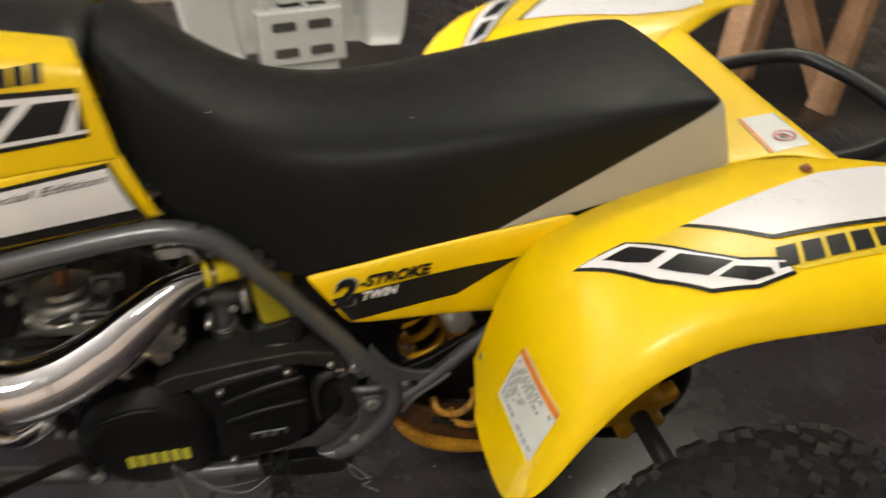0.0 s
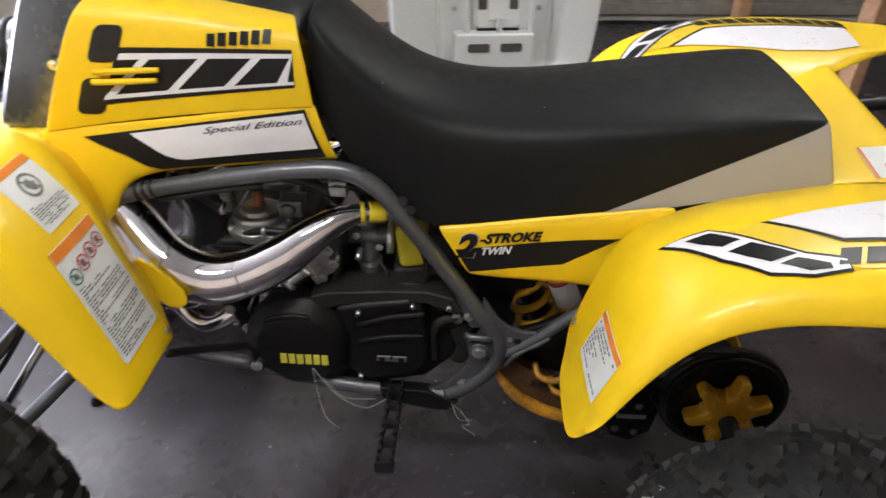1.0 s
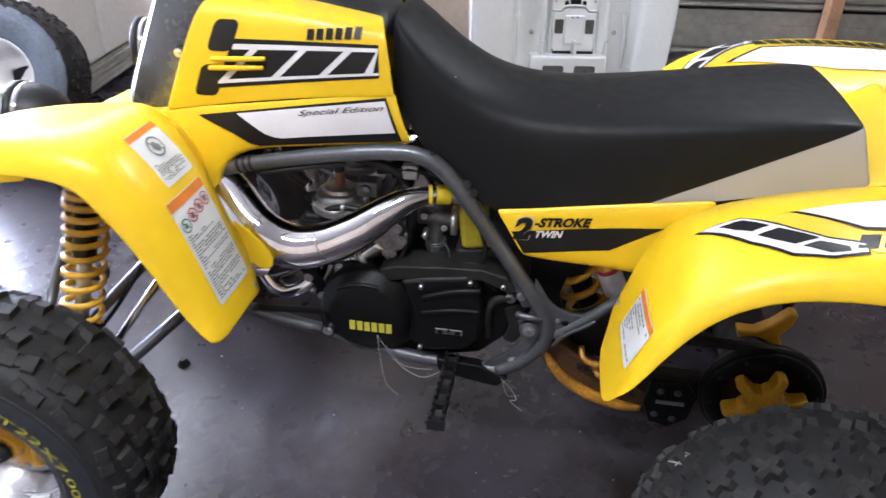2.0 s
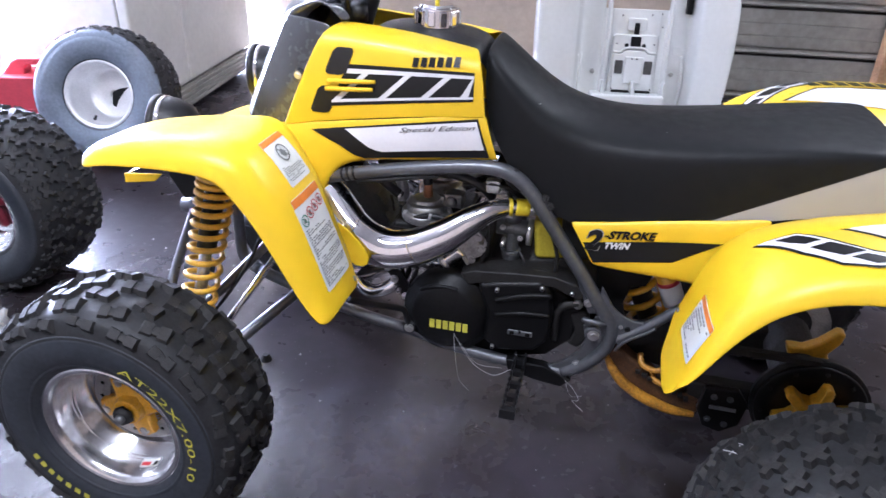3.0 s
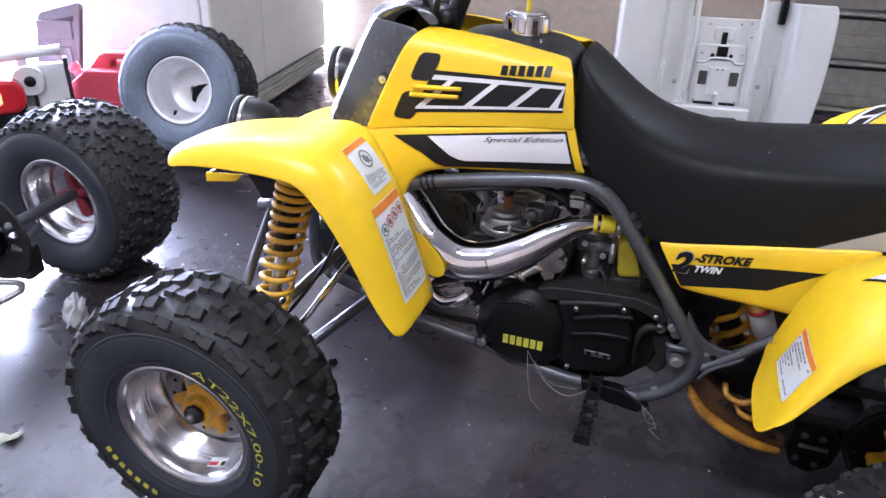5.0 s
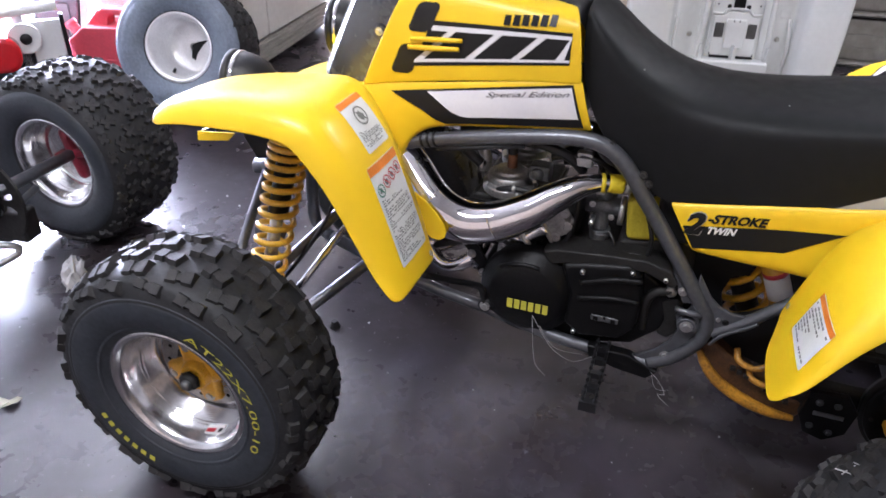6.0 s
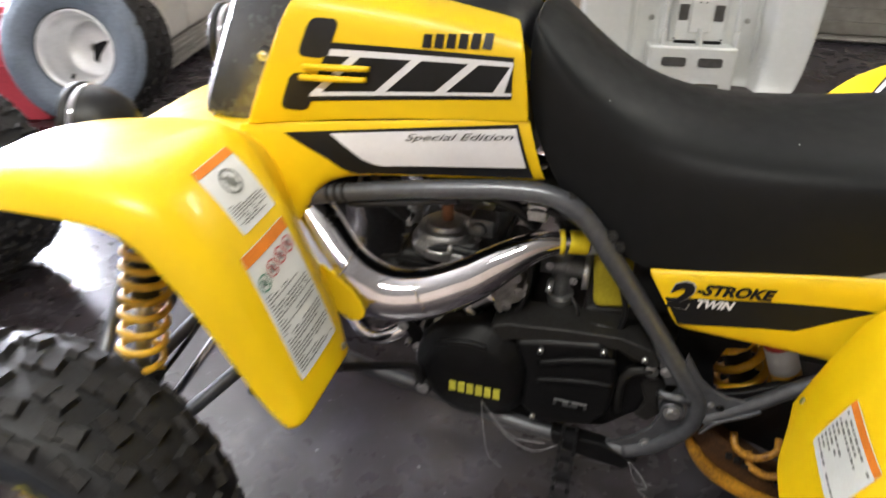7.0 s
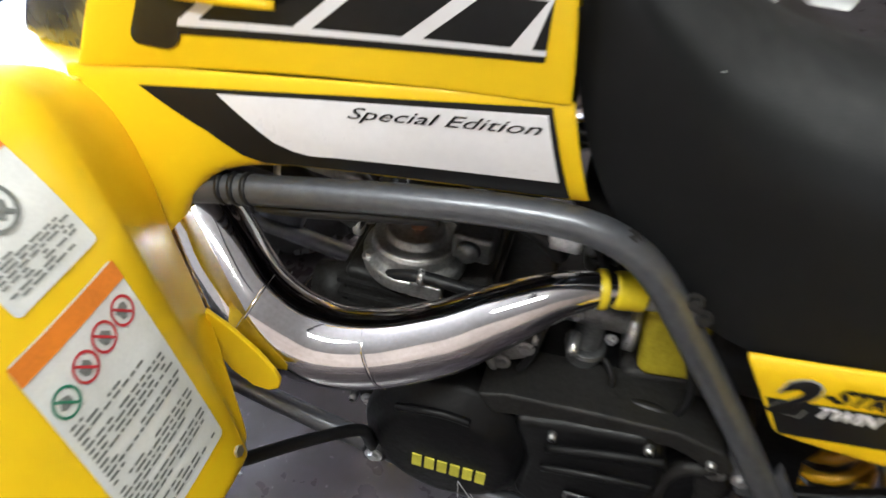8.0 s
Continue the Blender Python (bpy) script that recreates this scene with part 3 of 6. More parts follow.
def front_fender(side):
    rows = []
    spine = [(-0.010, 0.762), (0.045, 0.790), (0.140, 0.805), (0.240, 0.810), (0.300, 0.797), (0.336, 0.762), (0.372, 0.708), (0.404, 0.634), (0.434, 0.556), (0.447, 0.520)]
    inner = [(-0.055, -0.168, 0.640), (0.035, -0.158, 0.684), (0.125, -0.145, 0.720), (0.220, -0.138, 0.745), (0.285, -0.138, 0.715), (0.322, -0.172, 0.655), (0.345, -0.190, 0.604), (0.384, -0.220, 0.586), (0.422, -0.262, 0.548), (0.438, -0.276, 0.505)]
    lip = [0.020, 0.036, 0.046, 0.050, 0.052, 0.052, 0.046, 0.038, 0.028, 0.012]
    drop = [0.016, 0.018, 0.017, 0.013, 0.006, 0.004, 0.004, 0.004, 0.004, 0.004]
    for i, ((u, z), (iu, iv, iz)) in enumerate(zip(spine, inner)):
        a, c = spine[max(i - 1, 0)], spine[min(i + 1, 9)]
        t = Vector((c[0] - a[0], 0, c[1] - a[1])).normalized()
        n = Vector((t.z, 0, -t.x))
        push = 0.035 if i == 0 else 0.012 if i == 1 else 0.0
        p, I = Vector((u, 0, z)), Vector((iu, iv, iz))
        ridge = Vector((u, (-0.24, -0.235, -0.23, -0.23, -0.245, -0.262, -0.272, -0.282, -0.290, -0.296)[i], z - drop[i]))
        rows.append([I, I.lerp(ridge, 0.5) + n * 0.008, ridge, Vector((u + push * 0.2, -0.34, z + 0.006 - drop[i])), p + Vector((push * 0.6, -0.408, 0)) + n * lip[i] * 0.05,
                     p + Vector((push * 0.9, -0.441, 0)) + n * lip[i] * 0.32, p + Vector((push, -0.455, 0)) + n * lip[i]])
    last = rows[-1]
    rows.append([q + Vector((0.004, 0.0, -0.012)) if 0 < k < 6 else q + Vector((0.001, 0.006 if k == 6 else -0.006, -0.004)) for k, q in enumerate(last)])
    bm = grid(rows)
    crease_columns(bm, 7, (2,), (3, 10), 0.7)
    crease_columns(bm, 7, (4,), (1, 9), 0.45)
    if side > 0:
        mirrored(bm)
        for v in bm.verts:
            v.co.x = 0.45 - (0.45 - v.co.x) * 0.85
    return part("front_fender", bm, YELLOW, quad, "glossy yellow front fender", sub=2, solid=0.004)


LEAN_RISE = 0.110


def rear_fender(side):
    spine = [(1.012, 0.466), (1.026, 0.505), (1.050, 0.580), (1.086, 0.650), (1.138, 0.702), (1.220, 0.736), (1.330, 0.752), (1.460, 0.756), (1.590, 0.752), (1.680, 0.742)]
    inner = [(1.022, -0.195, 0.468), (1.030, -0.195, 0.500), (1.048, -0.190, 0.560), (1.078, -0.176, 0.630), (1.130, -0.160, 0.662), (1.220, -0.148, 0.686), (1.330, -0.146, 0.712), (1.455, -0.160, 0.738), (1.575, -0.255, 0.742), (1.650, -0.290, 0.738)]
    lip = [0.002, 0.012, 0.026, 0.036, 0.044, 0.050, 0.052, 0.052, 0.05, 0.03]
    rows = []
    for i, ((u, z), (iu, iv, iz)) in enumerate(zip(spine, inner)):
        a, b = spine[max(i - 1, 0)], spine[min(i + 1, 9)]
        t = Vector((b[0] - a[0], 0, b[1] - a[1])).normalized()
        n = Vector((t.z, 0, -t.x))
        p = Vector((u, 0, z))
        I = Vector((iu, iv, iz))
        wide = 0.0 if i < 6 else 0.02
        rows.append([I, I.lerp(p + Vector((0, -0.27, 0)), 0.5) + Vector((0, 0, 0.006)), p + Vector((0, -0.275, 0.0)), p + Vector((0, -0.345 - wide, 0)),
                     p + Vector((0, -0.398 - wide, 0)) + n * lip[i] * 0.12, p + Vector((0, -0.424 - wide, 0)) + n * lip[i] * 0.5, p + Vector((0, -0.432 - wide, 0)) + n * lip[i]])
    for k, (dx, dy, dz) in enumerate(((0.0, -0.004, 0.012), (-0.002, -0.026, -0.004), (-0.003, 0.0, -0.012), (-0.003, 0.0, -0.016), (-0.002, 0.0, -0.014), (0.002, 0.002, 0.002), (0.008, 0.006, 0.024))):
        rows[0][k] = rows[0][k] + Vector((dx, dy, dz))
    first = rows[0]
    rows.insert(0, [q + Vector((-0.004, 0.0, -0.008)) if 0 < k < 5 else q + Vector((0.006, 0.004 if k >= 5 else 0.0, 0.013 if k >= 5 else 0.008)) for k, q in enumerate(first)])
    bm = grid(rows)
    if side > 0:
        mirrored(bm)
        for v in bm.verts:
            v.co.z += LEAN_RISE * v.co.y
    return part("rear_fender", bm, YELLOW, quad, "glossy yellow rear fender", sub=2, solid=0.004)


FF, FF2 = front_fender(-1), front_fender(1)
RF, RF2 = rear_fender(-1), rear_fender(1)

# tail panel between the rear fenders
tail = grid([[(1.30, -0.15, 0.705), (1.30, -0.05, 0.72), (1.30, 0.05, 0.72), (1.30, 0.15, 0.705)],
             [(1.38, -0.17, 0.728), (1.38, -0.06, 0.734), (1.38, 0.06, 0.734), (1.38, 0.17, 0.728)],
             [(1.44, -0.18, 0.742), (1.45, -0.06, 0.744), (1.45, 0.06, 0.744), (1.44, 0.18, 0.742)],
             [(1.485, -0.24, 0.748), (1.49, -0.08, 0.748), (1.49, 0.08, 0.748), (1.485, 0.24, 0.748)],
             [(1.492, -0.24, 0.735), (1.497, -0.08, 0.735), (1.497, 0.08, 0.735), (1.492, 0.24, 0.735)]])
for v in tail.verts:
    v.co.z += LEAN_RISE * max(0.0, v.co.y)
TAIL = part("tail_panel", tail, YELLOW, quad, "yellow panel behind the seat", sub=2, solid=0.004)


front_deck = []
for u, z in ((-0.084, 0.614), (-0.082, 0.626), (-0.030, 0.650), (0.05, 0.681), (0.14, 0.716), (0.27, 0.738)):
    front_deck.append([(u, v, z + 0.006 * math.cos(v / 0.17 * 1.4)) for v in ((-0.215, -0.11, 0.0, 0.11, 0.215) if u < 0.0 else (-0.17, -0.09, 0.0, 0.09, 0.17))])
part("deck_flange", prism([(-0.070, 0.6125), (0.000, 0.624), (0.018, 0.642), (-0.068, 0.633)], -0.224, -0.2195), YELLOW, quad, bevel=0.0015)
part("front_deck", grid(front_deck), YELLOW, quad, "yellow deck between the front fenders", sub=2, solid=0.004)


def tank_side(side):
    """Upper side cover of the tank with its rolled shoulder."""
    v0 = [-0.144, -0.143, -0.140, -0.131, -0.108, -0.070]
    front = [(0.250, 0.746), (0.268, 0.790), (0.297, 0.855), (0.322, 0.912), (0.338, 0.931), (0.352, 0.936)]
    rear = [(0.643, 0.800), (0.640, 0.830), (0.634, 0.868), (0.628, 0.894), (0.621, 0.904), (0.612, 0.905)]
    rows = []
    for v, a, b in zip(v0, front, rear):
        rows.append([(a[0] + (b[0] - a[0]) * k, v + 0.005 * math.sin(math.pi * k), a[1] + (b[1] - a[1]) * k + 0.005 * math.sin(math.pi * k)) for k in (0, 0.03, 0.25, 0.5, 0.75, 0.97, 1)])
    rows.insert(0, [(x, y + 0.006, z - 0.002) for x, y, z in rows[0]])
    rows.insert(1, [(x, y, z - 0.001) for x, y, z in rows[1]])
    bm = grid(rows)
    if side > 0:
        mirrored(bm)
    return part("tank_cover", bm, YELLOW, quad, "glossy yellow tank side cover with vents", sub=2, solid=0.004)


def lower_panel(side):
    """Side panel under the tank cover."""
    top = [(0.232, 0.741), (0.245, 0.744), (0.300, 0.752), (0.380, 0.763), (0.500, 0.780), (0.632, 0.799), (0.645, 0.800)]
    low = [(0.322, 0.575), (0.334, 0.612), (0.352, 0.668), (0.396, 0.690), (0.520, 0.698), (0.660, 0.715), (0.672, 0.717)]
    rows = []
    for k in (0.0, 0.06, 0.35, 0.65, 0.94, 1.0):
        rows.append([(a[0] + (b[0] - a[0]) * k, -0.142 - 0.006 * math.sin(math.pi * k) - flare * k + (0.002 if k == 0.0 else 0.010 if k == 1.0 else 0), a[1] + (b[1] - a[1]) * k + (0.003 if k == 0.0 else 0)) for a, b, flare in zip(top, low, (0.044, 0.038, 0.024, 0.008, 0.0, 0.0, 0.0))])
    bm = grid(rows)
    if side > 0:
        mirrored(bm)
    return part("side_panel", bm, YELLOW, quad, "yellow side panel with graphic", sub=2, solid=0.004)


def seat_side_panel(side):
    """Side panel under the seat."""
    top = [(0.818, 0.622), (0.826, 0.622), (0.90, 0.632), (1.00, 0.650), (1.075, 0.664), (1.10, 0.670), (1.16, 0.684)]
    low = [(0.868, 0.540), (0.876, 0.536), (0.93, 0.532), (1.00, 0.530), (1.070, 0.529), (1.090, 0.533), (1.13, 0.57)]
    rows = []
    for k in (0.0, 0.08, 0.4, 0.7, 0.94, 1.0):
        rows.append([(a[0] + (b[0] - a[0]) * k, -0.158 - 0.004 * k - (0.018 * max(0, a[0] - 1.0) / 0.16) + (0.008 if k in (0.0, 1.0) else 0), a[1] + (b[1] - a[1]) * k) for a, b in zip(top, low)])
    bm = grid(rows)
    if side > 0:
        mirrored(bm)
    return part("seat_side_panel", bm, YELLOW, quad, "yellow panel under the seat", sub=2, solid=0.004)


TC, TC2 = tank_side(-1), tank_side(1)
LP, LP2 = lower_panel(-1), lower_panel(1)
SP, SP2 = seat_side_panel(-1), seat_side_panel(1)

# nose cowl
rows = []
for v, f, w in ((-0.108, 0.012, 0.0), (-0.100, 0.0, 0.004), (-0.05, -0.022, 0.010), (0.0, -0.03, 0.012), (0.05, -0.022, 0.010), (0.100, 0.0, 0.004), (0.108, 0.012, 0.0)):
    rows.append([(0.250, v, 0.720), (0.134 + f, v * 0.74, 0.716), (0.138 + f, v * 0.74, 0.732), (0.192 + f, v * 0.74, 0.850), (0.234 + f, v * 0.76, 0.930), (0.245 + f, v * 0.78, 0.946 + w), (0.285, v * 0.82, 0.962 + w), (0.318, v * 0.84, 0.972 + w), (0.352, v * 0.84, 0.938 + w)])
rows = [[(x + 0.03, y * 0.9, z - 0.002) for x, y, z in rows[0]]] + rows + [[(x + 0.03, y * 0.9, z - 0.002) for x, y, z in rows[-1]]]
part("nose_cowl", grid(rows), COWL, quad, "glossy dark grey nose cowl", sub=2, solid=0.004)
for side in (-1, 1):
    rows = []
    for a, b in (((0.140, 0.722), (0.256, 0.724)), ((0.168, 0.785), (0.279, 0.777)), ((0.197, 0.850), (0.306, 0.840)), ((0.225, 0.910), (0.332, 0.900)), ((0.244, 0.942), (0.348, 0.932))):
        rows.append([(a[0] + (b[0] - a[0]) * k, side * (0.082 + 0.026 * math.sin(math.pi / 2 * k)), a[1] + (b[1] - a[1]) * k + 0.012 * k * (1 - k)) for k in (0, 0.05, 0.35, 0.7, 1)])
    part("cowl_cheek", grid(rows), COWL, quad, "glossy dark grey cowl side", sub=2, solid=0.006)
part("cowl_grommet", disc((0.272, -0.103, 0.834), (-0.15, -1, 0), 0.013, 0.008, 0.009, 18), BLACK, quad)
bolt(quad, (0.270, -0.111, 0.834), (0, -1, 0), 0.005)

# tank top and cap
tank = [[(0.392, -0.075, 0.890), (0.392, -0.04, 0.905), (0.392, 0.04, 0.905), (0.392, 0.075, 0.890)],
        [(0.400, -0.085, 0.905), (0.400, -0.05, 0.924), (0.400, 0.05, 0.924), (0.400, 0.085, 0.905)],
        [(0.46, -0.088, 0.912), (0.46, -0.055, 0.934), (0.46, 0.055, 0.934), (0.46, 0.088, 0.912)],
        [(0.56, -0.088, 0.905), (0.56, -0.055, 0.930), (0.56, 0.055, 0.930), (0.56, 0.088, 0.905)],
        [(0.618, -0.085, 0.895), (0.622, -0.05, 0.912), (0.622, 0.05, 0.912), (0.618, 0.085, 0.895)],
        [(0.632, -0.08, 0.86), (0.632, -0.05, 0.862), (0.632, 0.05, 0.862), (0.632, 0.08, 0.86)]]
part("fuel_tank", grid(tank), BLACK, quad, "black plastic fuel tank top", sub=2)
capbm = disc((0.514, 0, 0.925), (0, 0, 1), 0.042, 0.036, 0.041, 40)
disc((0.514, 0, 0.961), (0, 0, 1), 0.036, 0.005, 0.030, 40, capbm)
CAP = part("fuel_cap", capbm, CHROME, quad, "polished billet fuel cap", bevel=0.002)
for k in range(12):
    a = 2 * math.pi * k / 12
    m = Matrix.Translation((0.514, 0, 0)) @ Matrix.Rotation(a, 4, 'Z')
    bm = boxes((0.0395, 0.0455, -0.007, 0.007, 0.930, 0.957))
    bm.transform(m)
    part("cap_lug", bm, CHROME, CAP, smooth=False, bevel=0.002)
part("vent_hose", tube([(0.514, 0, 0.96), (0.512, 0.002, 1.01), (0.49, 0.0, 1.07), (0.44, 0.0, 1.09), (0.41, 0.0, 1.05)], 0.0045, 10), SILICONE, quad, "yellow vent hose")

# seat
top = [(0.634, 0.915), (0.646, 0.912), (0.675, 0.893), (0.719, 0.857), (0.777, 0.821), (0.845, 0.803), (0.93, 0.798), (1.05, 0.807), (1.17, 0.816), (1.29, 0.823), (1.330, 0.820)]
low = [(0.632, 0.880), (0.634, 0.827), (0.655, 0.760), (0.700, 0.690), (0.770, 0.628), (0.830, 0.606), (0.925, 0.626), (1.05, 0.650), (1.164, 0.676), (1.308, 0.709), (1.362, 0.720)]
wide = [0.085, 0.102, 0.115, 0.124, 0.130, 0.135, 0.140, 0.146, 0.150, 0.152, 0.150]
rows = []
for (tu, tz), (lu, lz), w in zip(top, low, wide):
    def at(f, v):
        return (tu + (lu - tu) * f, v, tz + (lz - tz) * f)
    firm = min(1.0, max(0.0, (tu - 1.0) / 0.28))
    soft_edge = ((1.0, 1.06), (0.62, 1.04), (0.34, 1.0), (0.21, 0.95), (0.12, 0.78), (0.035, 0.42))
    firm_edge = ((1.0, 1.06), (0.60, 1.05), (0.26, 1.04), (0.13, 1.03), (0.07, 0.94), (0.015, 0.42))
    half = [at(a[0] + (b[0] - a[0]) * firm, -w * (a[1] + (b[1] - a[1]) * firm)) for a, b in zip(soft_edge, firm_edge)]
    rows.append(half + [at(0.0, 0)] + [(x, -y, z) for x, y, z in half[::-1]])
back = rows[-1]
cx, cz = 1.362, 0.770
rows.append([(x + 0.003, y * 0.995, z + (cz - z) * 0.02) for x, y, z in back])
rows.append([(x + 0.008, y * 0.96, z + (cz - z) * 0.10) for x, y, z in back])
rows.append([(x + 0.010, y * 0.6, z + (cz - z) * 0.5) for x, y, z in back])
rows.append([(x + 0.010, y * 0.05, cz) for x, y, z in back])
frontr = rows[0]
rows.insert(0, [(x - 0.004, y * 0.93, z - 0.004) for x, y, z in frontr])
rows.insert(0, [(x - 0.004, y * 0.2, z - 0.03) for x, y, z in frontr])
SEAT_OB = part("seat", grid(rows), SEAT, quad, "black vinyl seat with grey rear side gussets", sub=2)

seat_skin = surface(SEAT_OB)
for u, v in ((0.735, -0.10), (0.965, -0.085)):
    hit, normal, _, _ = seat_skin.ray_cast(Vector((u, v, 1.3)), Vector((0, 0, -1)))
    part("lint_fleck", disc(hit, normal, 0.0009, 0.0005, 0.0006, 6), LABEL_WHITE, SEAT_OB)

# ---------------------------------------------------------------- quad bike: graphics
tc, lp, sp, rf, ff, rf2, tl = surface(TC), surface(LP), surface(SP), surface(RF), surface(FF), surface(RF2), surface(TAIL)
SIDE = (0, 1, 0)


def side_at(y=-0.2):
    return lambda a, b: Vector((a, y, b))


def decal(name, polys, tree, mat, way=SIDE, place=None, lift=0.0012, step=0.02, label=""):
    return [part(name, lay(sheet([p], place or side_at(), step), tree, way, lift), mat, quad, label) for p in polys][0]


def slanted(fr, a0, a1, b0, b1):
    """A quadrilateral of the striped band: fr maps (along 0..1, up 0..1) to x, z."""
    return [fr(a0, b0), fr(a1, b0), fr(a1 + 0.13, b1), fr(a0 + 0.13, b1)]


def band(a, b):
    x0, z0 = 0.345 + a * (0.620 - 0.345), 0.790 + a * (0.826 - 0.790)
    x1, z1 = 0.381 + a * (0.619 - 0.381), 0.871 + a * (0.876 - 0.871)
    return (x0 + (x1 - x0) * b, z0 + (z1 - z0) * b)


decal("stripe_band", [[band(0, 0), band(1, 0), band(1, 1), band(0, 1)]], tc, GRAPHIC_BLACK, label="black graphic band")
whites = [[band(0.0, 0.09), band(1, 0.09), band(1, 0.17), band(0.0, 0.17)], [band(0.02, 0.79), band(1, 0.79), band(1, 0.90), band(0.02, 0.90)]]
for s in (0.0, 0.33, 0.63, 0.91):
    e = min(1.0, s + 0.20)
    whites.append([band(s, 0.15), band(min(1, s + 0.055), 0.15), band(min(1.0, s + 0.055 + 0.15), 0.82), band(min(0.99, s + 0.15), 0.82)])
decal("stripe", whites, tc, GRAPHIC_WHITE, lift=0.002, label="white stripes on the graphic band")
# the vents aren't cut: flat black decals paint the shade of their recesses
for z0, z1, x0 in ((0.850, 0.899, 0.335), (0.776, 0.828, 0.304)):
    s = 0.40
    o = [(x - 0.0 + (z - z0) * s, z) for x, z in rounded(x0, x0 + 0.040, z0, z1, 0.010)]
    decal("vent", [o], tc, BLACK, lift=0.0015, step=0.01, label="flat black decal in place of a shaded vent recess")
for z, x0 in ((0.8395, 0.345), (0.8245, 0.340)):
    bm = tube([(x0, -0.1465, z), (x0 + 0.045, -0.1475, z + 0.003), (x0 + 0.092, -0.1465, z + 0.006)], [0.0042, 0.0046, 0.0035], 10, 4)
    part("vent_finger", bm, YELLOW, quad)
wordmark = []
for k in range(6):
    x0 = 0.503 + k * 0.0152
    z0 = 0.887 + k * 0.0012
    wordmark.append([(x0, z0 - 0.011), (x0 + 0.0115, z0 - 0.011), (x0 + 0.0125, z0 + 0.005), (x0 + 0.002, z0 + 0.005)])
decal("maker_mark", wordmark, tc, GRAPHIC_BLACK, lift=0.002, label="black bars of a maker's mark")
decal("side_graphic", [[(0.308, 0.742), (0.631, 0.795), (0.656, 0.725), (0.414, 0.698), (0.396, 0.703), (0.368, 0.719)]], lp, GRAPHIC_BLACK, lift=0.0024, step=0.012, label="black side graphic")
decal("side_graphic_white", [[(0.377, 0.750), (0.629, 0.790), (0.646, 0.740), (0.452, 0.715), (0.440, 0.716), (0.424, 0.721), (0.405, 0.733)]], lp, GRAPHIC_WHITE, lift=0.0034, step=0.012, label="white field of the side graphic")
bm = letters("Special Edition", lambda a, b: Vector((0.482 + a, -0.2, 0.752 + a * 0.142 + b)), 0.0115, 0.140, 0.75, 0.0)
part("script", lay(bm, lp, SIDE, 0.0044), GRAPHIC_BLACK, quad, "black script lettering", smooth=False)
decal("panel_graphic", [[(0.845, 0.586), (1.088, 0.624), (1.008, 0.570), (0.868, 0.547)]], sp, GRAPHIC_BLACK, label="black panel graphic")
for text, x, z, h, w, mat in (("2", 0.8415, 0.5692, 0.0440, 0.0328, GREY_TRIM), ("2", 0.843, 0.571, 0.041, 0.030, GRAPHIC_BLACK), ("-STROKE", 0.881, 0.5985, 0.0165, 0.089, GRAPHIC_BLACK), ("TWIN", 0.882, 0.579, 0.0135, 0.045, GRAPHIC_WHITE)):
    bm = letters(text, lambda a, b: Vector((x + a, -0.2, z + a * 0.11 + b)), h, w, 0.3, 0.045)
    part("lettering", lay(bm, sp, SIDE, 0.0024 if mat is GREY_TRIM else 0.0032), mat, quad, "slanted panel lettering", smooth=False)

DOWN = (0, 0, -1)


def top_at(sgn=1):
    return lambda a, b: Vector((a, sgn * b, 1.0))


for sgn, tree in ((1, rf), (-1, rf2)):
    pl = top_at(sgn)
    decal("fender_white", [[(1.232, -0.290), (1.298, -0.343), (1.56, -0.352), (1.56, -0.272), (1.50, -0.248), (1.42, -0.246)]], tree, GRAPHIC_WHITE, DOWN, pl, 0.0022, label="white fender graphic")
    decal("fender_edge", [[(1.222, -0.290), (1.296, -0.349), (1.566, -0.358), (1.566, -0.352), (1.298, -0.343), (1.232, -0.290)]], tree, GRAPHIC_BLACK, DOWN, pl, 0.0018)
    decal("fender_tint", [[(1.13, -0.300), (1.225, -0.290), (1.296, -0.352), (1.56, -0.362), (1.56, -0.398), (1.30, -0.396)]], tree, GRAPHIC_YELLOW, DOWN, pl, 0.0012, label="pale yellow fender graphic")
    decal("chevron_edge", [[(1.112, -0.273), (1.167, -0.279), (1.190, -0.302), (1.222, -0.337), (1.252, -0.362), (1.290, -0.376), (1.290, -0.399), (1.250, -0.402), (1.206, -0.390), (1.164, -0.350), (1.136, -0.306)]], tree, GRAPHIC_BLACK, DOWN, pl, 0.0016, 0.01, "black chevron outline")
    decal("chevron", [[(1.118, -0.275), (1.167, -0.283), (1.189, -0.307), (1.219, -0.340), (1.250, -0.366), (1.288, -0.381), (1.288, -0.395), (1.250, -0.398), (1.208, -0.386), (1.168, -0.347), (1.140, -0.304)]], tree, GRAPHIC_WHITE, DOWN, pl, 0.0022, 0.01, "white chevron")
    decal("chevron_bar", [[(1.139, -0.288), (1.167, -0.290), (1.193, -0.320), (1.172, -0.325), (1.155, -0.310)], [(1.175, -0.337), (1.202, -0.330), (1.242, -0.364), (1.212, -0.371), (1.192, -0.355)], [(1.220, -0.376), (1.240, -0.370), (1.270, -0.385), (1.270, -0.393), (1.247, -0.393)]], tree, GRAPHIC_BLACK, DOWN, pl, 0.0030, 0.01)
    marks = []
    for k in range(10):
        x0 = 1.277 + k * 0.0285
        marks.append([(x0, -0.389), (x0 + 0.0225, -0.389), (x0 + 0.034, -0.362), (x0 + 0.0115, -0.362)])
    decal("model_mark", marks, tree, GRAPHIC_BLACK, DOWN, pl, 0.0024, label="black bars of a model mark")


